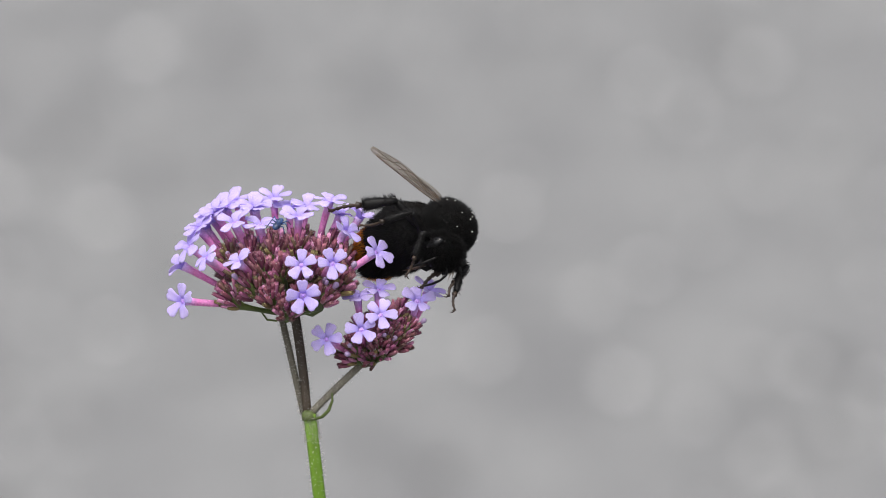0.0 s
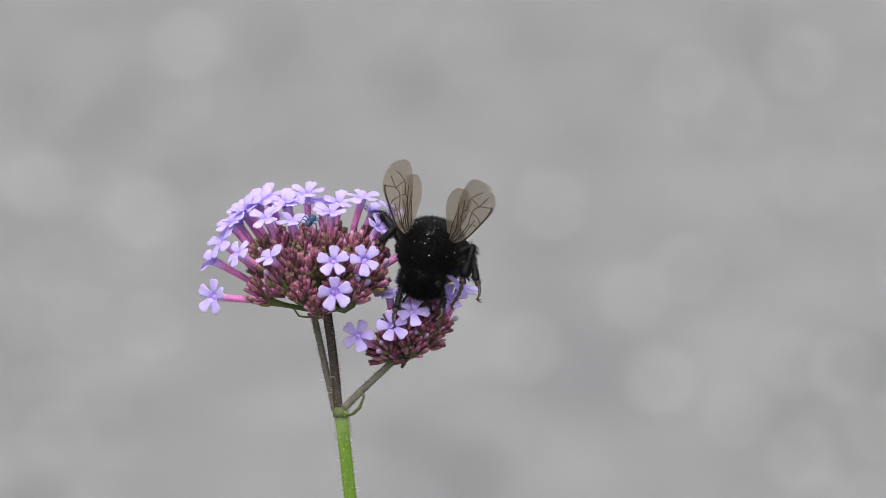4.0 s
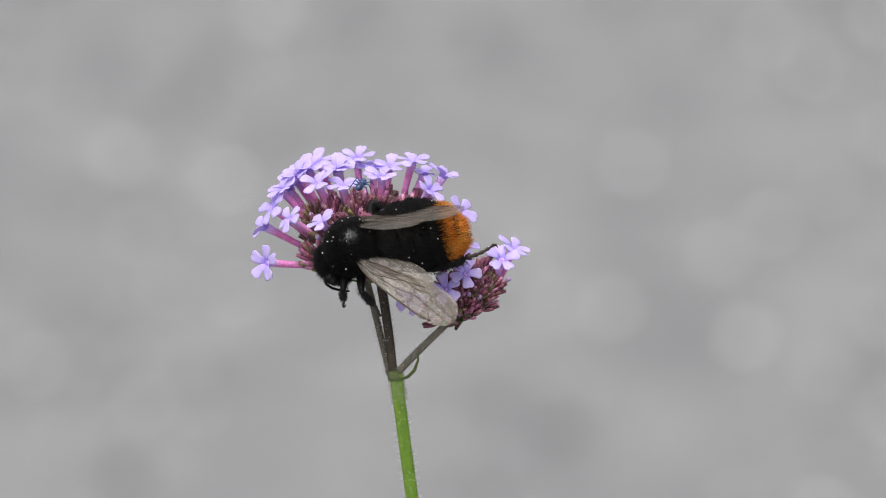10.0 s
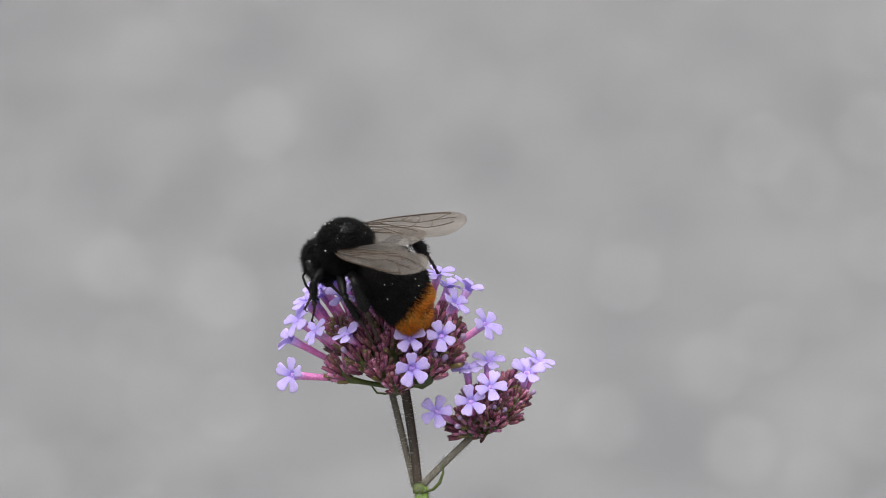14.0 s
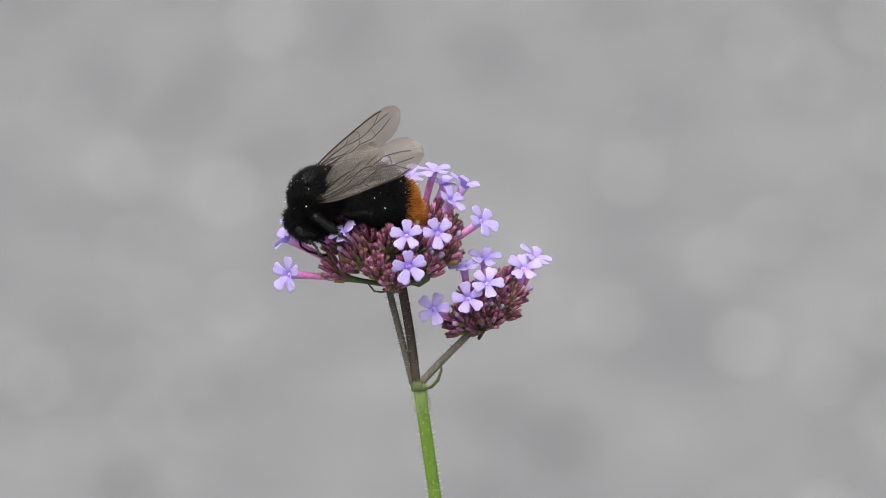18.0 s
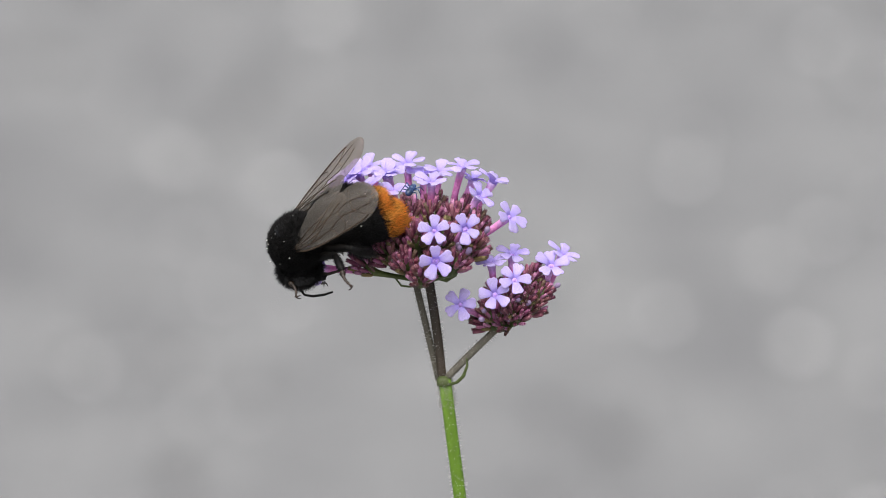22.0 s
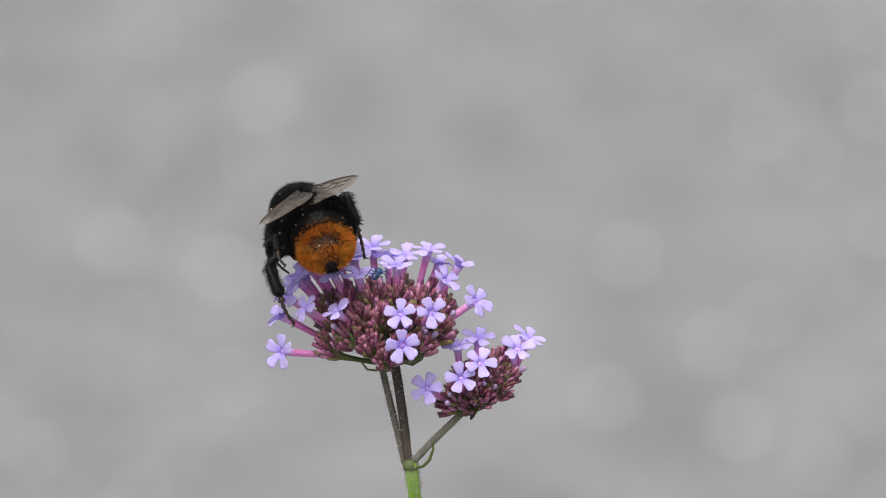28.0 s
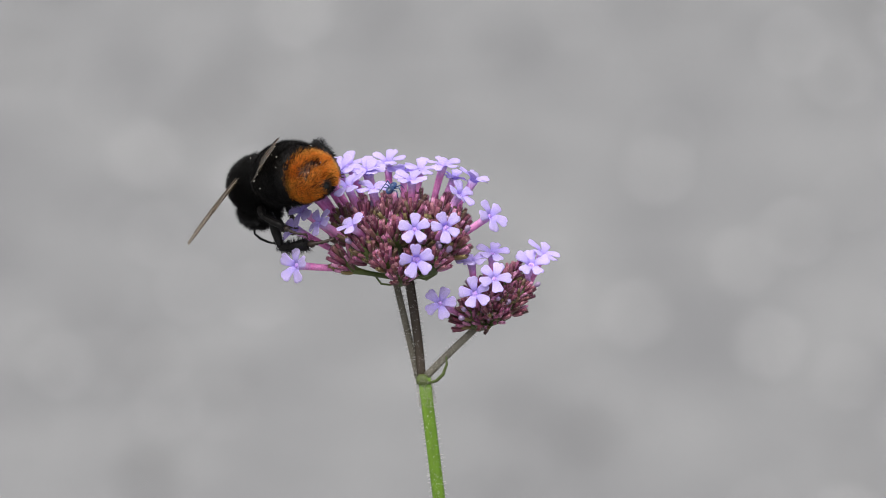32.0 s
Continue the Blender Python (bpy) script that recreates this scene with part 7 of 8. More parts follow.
        row(28.8, 0.000, -2.287, -3.219, 116.4, 13.5, 147.8),
        row(29, -1.113, -3.340, -2.230, -121.8, -3.5, -61.0),
        row(29.5, 0.000, -2.287, -3.219, 149.6, 78.7, -114.5),
        row(30, 0.000, -2.287, -3.219, 149.6, 78.7, -114.5),
        row(30.5, 0.000, -2.287, -3.219, 149.6, 78.7, -114.5),
        row(31, 0.000, -2.287, -3.219, 149.6, 78.7, -114.5),
        row(31.2, 0.000, -2.287, -3.219, 149.6, 78.7, -114.5),
        row(31.4, 0.000, -2.287, -3.219, 149.6, 78.7, -114.5),
        row(31.6, 0.000, -2.287, -3.219, 149.6, 78.7, -114.5),
        row(31.8, 0.000, -2.287, -3.219, 149.6, 78.7, -114.5),
        row(32, 0.000, -2.287, -3.219, 149.6, 78.7, -114.5),
    ])
    walk(LEGS[3][1], [
        row(0, 0.049, -6.945, -2.318, 22.6, 18.8, 93.9),
        row(0.5, 0.375, -6.824, -1.882, 15.8, 20.2, 95.9),
        row(0.8, 0.664, -6.167, -0.570, 12.2, 41.7, 101.7),
        row(1, -0.535, -5.298, 0.408, -36.9, 45.9, 84.7),
        row(1.3, -0.753, -5.946, -0.295, -58.5, 32.2, 92.1),
        row(1.5, 0.661, -6.416, -0.978, -54.3, 27.7, 99.9),
        row(2, -2.403, -4.935, 2.876, 30.4, -41.4, -90.0),
        row(2.5, -2.403, -4.935, 2.876, 30.4, -41.4, -90.0),
        row(3, -2.403, -4.935, 2.876, 30.4, -41.4, -90.0),
        row(3.5, -2.403, -4.935, 2.876, 30.4, -41.4, -90.0),
        row(4, -2.403, -4.935, 2.876, 30.4, -41.4, -90.0),
        row(4.5, -2.403, -4.935, 2.876, 30.4, -41.4, -90.0),
        row(5.5, -2.403, -4.935, 2.876, 30.4, -41.4, -90.0),
        row(6.5, -2.403, -4.935, 2.876, 30.4, -41.4, -90.0),
        row(7, 0.521, -6.934, -2.417, 5.7, -1.6, 95.3),
        row(7.5, 0.521, -6.934, -2.417, 5.7, -1.6, 95.3),
        row(8, 0.521, -6.934, -2.417, 5.7, -1.6, 95.3),
        row(8.5, 0.521, -6.934, -2.417, 5.7, -1.6, 95.3),
        row(9, 0.521, -6.934, -2.417, 5.7, -1.6, 95.3),
        row(9.5, 0.521, -6.934, -2.417, 5.7, -1.6, 95.3),
        row(9.7, 0.521, -6.934, -2.417, 5.7, -1.6, 95.3),
        row(9.9, 0.521, -6.934, -2.417, 5.7, -1.6, 95.3),
        row(10, 0.521, -6.934, -2.417, 5.7, -1.6, 95.3),
        row(10.2, 0.521, -6.934, -2.417, 5.7, -1.6, 95.3),
        row(10.4, 0.521, -6.934, -2.417, 5.7, -1.6, 95.3),
        row(10.6, 0.521, -6.934, -2.417, 5.7, -1.6, 95.3),
        row(11, 0.521, -6.934, -2.417, 5.7, -1.6, 95.3),
        row(11.5, 0.521, -6.934, -2.417, 5.7, -1.6, 95.3),
        row(12, 0.521, -6.934, -2.417, 5.7, -1.6, 95.3),
        row(12.5, 0.521, -6.934, -2.417, 5.7, -1.6, 95.3),
        row(13, 0.521, -6.934, -2.417, 5.7, -1.6, 95.3),
        row(13.5, 0.521, -6.934, -2.417, 5.7, -1.6, 95.3),
        row(14.5, 0.521, -6.934, -2.417, 5.7, -1.6, 95.3),
        row(15.5, 0.521, -6.934, -2.417, 5.7, -1.6, 95.3),
        row(16, 0.521, -6.934, -2.417, 5.7, -1.6, 95.3),
        row(16.5, 0.521, -6.934, -2.417, 5.7, -1.6, 95.3),
        row(17, 0.521, -6.934, -2.417, 5.7, -1.6, 95.3),
        row(17.5, 0.521, -6.934, -2.417, 5.7, -1.6, 95.3),
        row(18, 0.521, -6.934, -2.417, 5.7, -1.6, 95.3),
        row(18.5, 0.521, -6.934, -2.417, 5.7, -1.6, 95.3),
        row(19, 0.521, -6.934, -2.417, 5.7, -1.6, 95.3),
        row(19.5, 0.521, -6.934, -2.417, 5.7, -1.6, 95.3),
        row(20, 0.521, -6.934, -2.417, 5.7, -1.6, 95.3),
        row(20.5, 0.521, -6.934, -2.417, 5.7, -1.6, 95.3),
        row(21, 0.521, -6.934, -2.417, 5.7, -1.6, 95.3),
        row(21.5, 0.521, -6.934, -2.417, 5.7, -1.6, 95.3),
        row(22, 0.521, -6.934, -2.417, 5.7, -1.6, 95.3),
        row(22.2, 0.521, -6.934, -2.417, 5.7, -1.6, 95.3),
        row(22.4, 0.521, -6.934, -2.417, 5.7, -1.6, 95.3),
        row(22.6, 0.521, -6.934, -2.417, 5.7, -1.6, 95.3),
        row(22.8, 0.521, -6.934, -2.417, 5.7, -1.6, 95.3),
        row(23, 0.521, -6.934, -2.417, 5.7, -1.6, 95.3),
        row(23.5, 0.521, -6.934, -2.417, 5.7, -1.6, 95.3),
        row(24, -2.401, -4.826, 3.422, -118.5, -1.2, -54.8),
        row(24.5, -4.086, -6.589, -0.505, -54.3, -15.2, -67.3),
        row(25.5, 0.521, -6.934, -2.417, 5.7, -1.6, 95.3),
        row(26.5, 0.521, -6.934, -2.417, 5.7, -1.6, 95.3),
        row(27, 0.521, -6.934, -2.417, 5.7, -1.6, 95.3),
        row(27.5, 0.521, -6.934, -2.417, 5.7, -1.6, 95.3),
        row(28, 0.521, -6.934, -2.417, 5.7, -1.6, 95.3),
        row(28.4, 0.521, -6.934, -2.417, 5.7, -1.6, 95.3),
        row(28.6, 0.521, -6.934, -2.417, 5.7, -1.6, 95.3),
        row(28.8, -2.683, -5.619, -1.168, 110.3, 21.8, 127.8),
        row(29, -4.714, -5.160, 0.264, -8.4, -3.9, -74.3),
        row(29.5, 0.521, -6.934, -2.417, 5.7, -1.6, 95.3),
        row(30, 0.521, -6.934, -2.417, 5.7, -1.6, 95.3),
        row(30.5, 0.521, -6.934, -2.417, 5.7, -1.6, 95.3),
        row(31, 0.521, -6.934, -2.417, 5.7, -1.6, 95.3),
        row(31.2, 0.521, -6.934, -2.417, 5.7, -1.6, 95.3),
        row(31.4, 0.521, -6.934, -2.417, 5.7, -1.6, 95.3),
        row(31.6, 0.521, -6.934, -2.417, 5.7, -1.6, 95.3),
        row(31.8, 0.521, -6.934, -2.417, 5.7, -1.6, 95.3),
        row(32, 0.521, -6.934, -2.417, 5.7, -1.6, 95.3),
    ])
    walk(LEGS[4][0], [
        row(0, -2.033, 2.287, -3.050, 118.6, 55.2, 35.4),
        row(0.5, -2.033, 2.287, -3.050, 102.5, 55.5, 14.1),
        row(0.8, -2.033, 2.287, -3.050, 114.6, 23.9, 16.7),
        row(1, -2.033, 2.287, -3.050, 72.6, -38.8, 22.2),
        row(1.3, -2.033, 2.287, -3.050, 103.0, 41.8, 5.1),
        row(1.5, -1.661, 3.376, -3.559, -62.0, -59.6, 126.2),
        row(2, -2.307, 3.635, -2.823, 108.0, 18.7, 5.3),
        row(2.5, -2.307, 3.635, -2.823, 108.0, 18.7, 5.3),
        row(3, -2.307, 3.635, -2.823, 108.0, 18.7, 5.3),
        row(3.5, -2.307, 3.635, -2.823, 108.0, 18.7, 5.3),
        row(4, -2.075, 2.375, -2.998, 132.2, 29.0, 35.8),
        row(4.5, -2.075, 2.375, -2.998, 132.2, 29.0, 35.8),
        row(5.5, -2.033, 2.287, -3.050, 123.5, 42.8, 19.0),
        row(6.5, -2.033, 2.287, -3.050, 123.5, 42.8, 19.0),
        row(7, -2.033, 2.287, -3.050, -125.7, 55.1, 173.8),
        row(7.5, -2.033, 2.287, -3.050, -108.0, 47.4, -158.6),
        row(8, -2.033, 2.287, -3.050, -108.0, 47.4, -158.6),
        row(8.5, -2.033, 2.287, -3.050, -106.4, 47.8, -156.4),
        row(9, -2.033, 2.287, -3.050, -103.9, 49.0, -153.5),
        row(9.5, -2.033, 2.287, -3.050, -100.9, 45.2, -146.0),
        row(9.7, -2.033, 2.287, -3.050, -84.0, 45.5, -122.0),
        row(9.9, -2.033, 2.287, -3.050, -66.0, 39.0, -93.9),
        row(10, -5.351, 3.242, -4.085, 73.1, -9.8, 76.9),
        row(10.2, -2.033, 2.287, -3.050, -75.8, 32.4, -87.8),
        row(10.4, -2.033, 2.287, -3.050, -76.0, 31.8, -86.1),
        row(10.6, -2.033, 2.287, -3.050, -136.0, 62.1, 160.0),
        row(11, -2.033, 2.287, -3.050, -136.0, 62.1, 160.0),
        row(11.5, -2.033, 2.287, -3.050, -136.0, 62.1, 160.0),
        row(12, -2.033, 2.287, -3.050, -136.0, 62.1, 160.0),
        row(12.5, -2.033, 2.287, -3.050, -136.0, 62.1, 160.0),
        row(13, -2.033, 2.287, -3.050, -136.0, 62.1, 160.0),
        row(13.5, -2.033, 2.287, -3.050, -136.0, 62.1, 160.0),
        row(14.5, -2.033, 2.287, -3.050, -136.0, 62.1, 160.0),
        row(15.5, -2.033, 2.287, -3.050, -136.0, 62.1, 160.0),
        row(16, -2.033, 2.287, -3.050, -136.0, 62.1, 160.0),
        row(16.5, -2.033, 2.287, -3.050, -136.0, 62.1, 160.0),
        row(17, -2.033, 2.287, -3.050, -128.2, 55.1, 170.6),
        row(17.5, -2.033, 2.287, -3.050, -57.1, 29.8, -159.5),
        row(18, -2.033, 2.287, -3.050, 75.9, -15.2, 57.7),
        row(18.5, -2.033, 2.287, -3.050, 75.9, -15.2, 57.7),
        row(19, -2.033, 2.287, -3.050, 77.5, -15.4, 55.3),
        row(19.5, -2.033, 2.287, -3.050, 77.5, -15.4, 55.3),
        row(20, -2.033, 2.287, -3.050, 54.2, -2.8, 84.7),
        row(20.5, -2.033, 2.287, -3.050, 68.5, -23.6, 46.0),
        row(21, -2.033, 2.287, -3.050, 68.5, -23.6, 46.0),
        row(21.5, -2.033, 2.287, -3.050, 68.5, -23.6, 46.0),
        row(22, -2.033, 2.287, -3.050, 68.5, -23.6, 46.0),
        row(22.2, -2.033, 2.287, -3.050, -96.1, 53.0, -145.5),
        row(22.4, -2.033, 2.287, -3.050, -96.3, 37.3, -128.9),
        row(22.6, -2.033, 2.287, -3.050, -92.4, 54.7, -142.1),
        row(22.8, -2.033, 2.287, -3.050, -141.4, 39.5, 152.8),
        row(23, -2.033, 2.287, -3.050, -15.5, -74.3, 87.5),
        row(23.5, -2.033, 2.287, -3.050, -15.5, -74.3, 87.5),
        row(24, -2.033, 2.287, -3.050, -15.5, -74.3, 87.5),
        row(24.5, -1.194, 3.650, -3.705, -9.8, -73.4, 82.2),
        row(25.5, -2.033, 2.287, -3.050, -164.8, 58.6, 126.5),
        row(26.5, -1.135, 3.251, -3.227, -80.1, -53.5, 143.1),
        row(27, -0.505, 3.770, -4.200, -35.2, -56.6, 100.2),
        row(27.5, -0.505, 3.770, -4.200, -35.2, -56.6, 100.2),
        row(28, -0.505, 3.770, -4.200, -35.2, -56.6, 100.2),
        row(28.4, -0.505, 3.770, -4.200, -35.2, -56.6, 100.2),
        row(28.6, -2.033, 2.287, -3.050, -24.4, 62.5, -150.9),
        row(28.8, -2.033, 2.287, -3.050, -19.0, 70.4, -148.2),
        row(29, -1.249, 3.053, -3.700, -29.5, -55.4, 95.1),
        row(29.5, -0.219, 3.654, -3.363, -78.4, -40.7, 133.5),
        row(30, -0.219, 3.654, -3.363, -78.4, -40.7, 133.5),
        row(30.5, -1.858, 2.411, -3.079, -78.7, -38.7, 132.4),
        row(31, -2.033, 2.287, -3.050, 120.6, 30.5, 20.4),
        row(31.2, -2.033, 2.287, -3.050, 120.6, 30.5, 20.4),
        row(31.4, -2.033, 2.287, -3.050, 158.5, 39.7, 86.4),
        row(31.6, -2.033, 2.287, -3.050, 166.2, 29.8, 96.0),
        row(31.8, -1.241, 3.015, -5.518, 1.8, -24.8, 72.9),
        row(32, -1.241, 3.015, -5.518, 1.8, -24.8, 72.9),
    ])
    walk(LEGS[4][1], [
        row(0, -3.115, 7.722, -1.475, 33.3, -24.0, -103.2),
        row(0.5, -2.415, 7.992, -2.346, 38.9, -28.3, -111.8),
        row(0.8, -2.611, 7.584, -0.860, 63.6, 21.7, -85.1),
        row(1, -3.113, 7.783, -4.393, 40.6, -8.6, 75.2),
        row(1.3, -1.670, 7.956, -2.087, 48.8, 15.1, -87.4),
        row(1.5, 1.068, 8.260, -4.926, -54.4, -22.8, 89.2),
        row(2, -2.248, 9.142, -1.135, -34.3, -8.0, 71.3),
        row(2.5, -2.248, 9.142, -1.135, -34.3, -8.0, 71.3),
        row(3, -2.248, 9.142, -1.135, -34.3, -8.0, 71.3),
        row(3.5, -2.248, 9.142, -1.135, -34.3, -8.0, 71.3),
        row(4, -3.046, 6.933, 0.386, -53.1, -11.5, 74.2),
        row(4.5, -3.046, 6.933, 0.386, -53.1, -11.5, 74.2),
        row(5.5, -1.555, 7.532, -0.718, -83.9, -12.8, 88.1),
        row(6.5, -1.555, 7.532, -0.718, -83.9, -12.8, 88.1),
        row(7, -4.274, 7.234, -1.126, -27.7, 0.8, -55.3),
        row(7.5, -5.250, 6.912, -1.843, -40.8, 9.4, -52.8),
        row(8, -5.250, 6.912, -1.843, -40.8, 9.4, -52.8),
        row(8.5, -5.347, 6.872, -1.959, -40.8, 9.7, -53.1),
        row(9, -5.465, 6.824, -2.142, -40.2, 9.2, -53.0),
        row(9.5, -5.834, 6.549, -2.284, -45.2, 12.9, -53.6),
        row(9.7, -6.665, 5.687, -3.472, -46.8, 17.0, -57.7),
        row(9.9, -7.182, 4.120, -4.872, -53.8, 28.5, -72.3),
        row(10, -10.653, 4.768, -5.738, 85.9, -10.0, 97.2),
        row(10.2, -7.643, 2.833, -4.241, -64.9, 25.3, -65.5),
        row(10.4, -7.661, 2.638, -4.233, -65.3, 24.8, -63.8),
        row(10.6, -4.108, 7.298, -1.107, -19.3, 10.8, -64.2),
        row(11, -4.108, 7.298, -1.107, -19.3, 10.8, -64.2),
        row(11.5, -4.108, 7.298, -1.107, -19.3, 10.8, -64.2),
        row(12, -4.108, 7.298, -1.107, -19.3, 10.8, -64.2),
        row(12.5, -4.108, 7.298, -1.107, -19.3, 10.8, -64.2),
        row(13, -4.108, 7.298, -1.107, -19.3, 10.8, -64.2),
        row(13.5, -4.108, 7.298, -1.107, -19.3, 10.8, -64.2),
        row(14.5, -4.108, 7.298, -1.107, -19.3, 10.8, -64.2),
        row(15.5, -4.108, 7.298, -1.107, -19.3, 10.8, -64.2),
        row(16, -4.108, 7.298, -1.107, -19.3, 10.8, -64.2),
        row(16.5, -4.108, 7.298, -1.107, -19.3, 10.8, -64.2),
        row(17, -4.176, 7.230, -1.009, -27.8, 15.4, -63.5),
        row(17.5, -2.268, 7.363, -5.765, -49.3, -16.2, -104.0),
        row(18, -6.560, 5.581, -4.402, -17.0, 31.7, 61.3),
        row(18.5, -6.560, 5.581, -4.402, -17.0, 31.7, 61.3),
        row(19, -6.471, 5.758, -4.248, 52.7, -28.2, 52.4),
        row(19.5, -6.471, 5.758, -4.248, 52.7, -28.2, 52.4),
        row(20, -6.667, 2.881, -6.419, 21.2, 25.6, 86.6),
        row(20.5, -5.297, 6.621, -4.982, -8.5, 28.8, 67.7),
        row(21, -5.297, 6.621, -4.982, -8.5, 28.8, 67.7),
        row(21.5, -5.297, 6.621, -4.982, -8.5, 28.8, 67.7),
        row(22, -5.297, 6.621, -4.982, -8.5, 28.8, 67.7),
        row(22.2, -5.679, 6.733, -2.685, -44.7, 31.8, -75.5),
        row(22.4, -6.727, 5.589, -2.549, -74.4, 34.9, -92.7),
        row(22.6, -5.725, 6.708, -2.913, -65.2, 50.5, -108.2),
        row(22.8, -2.936, 6.794, 0.423, -32.0, 24.6, -68.7),
        row(23, -0.258, 7.557, -4.549, 48.2, 14.2, 100.2),
        row(23.5, -0.258, 7.557, -4.549, 48.2, 14.2, 100.2),
        row(24, -0.258, 7.557, -4.549, 48.2, 14.2, 100.2),
        row(24.5, 0.518, 8.903, -5.330, 37.2, 15.2, 92.5),
        row(25.5, -3.637, 7.001, -0.152, -7.9, -0.1, -66.6),
        row(26.5, 1.634, 8.267, -3.816, 11.1, 4.9, 76.4),
        row(27, 2.074, 8.222, -6.789, 20.9, -6.1, 75.1),
        row(27.5, 2.074, 8.222, -6.789, 20.9, -6.1, 75.1),
        row(28, 2.074, 8.222, -6.789, 20.9, -6.1, 75.1),
        row(28.4, 2.074, 8.222, -6.789, 20.9, -6.1, 75.1),
        row(28.6, 0.873, 6.633, -5.471, -11.0, 2.7, -129.5),
        row(28.8, 1.343, 6.581, -4.882, -6.4, -13.2, -128.8),
        row(29, 1.211, 7.416, -6.543, 45.2, -13.3, 70.8),
        row(29.5, 3.349, 8.089, -4.243, 44.4, -17.7, 66.6),
        row(30, 3.349, 8.089, -4.243, 44.4, -17.7, 66.6),
        row(30.5, 1.838, 6.740, -3.963, 42.1, -20.9, 64.3),
        row(31, -2.368, 7.452, -0.524, -8.8, -16.5, 74.2),
        row(31.2, -2.368, 7.452, -0.524, -8.8, -16.5, 74.2),
        row(31.4, -3.926, 5.835, 1.076, 16.9, -14.0, -83.7),
        row(31.6, -3.693, 4.911, 1.803, 12.2, -10.9, -79.4),
        row(31.8, -0.703, 5.377, -10.743, 62.3, 2.4, 99.2),
        row(32, -0.703, 5.377, -10.743, 62.3, 2.4, 99.2),
    ])
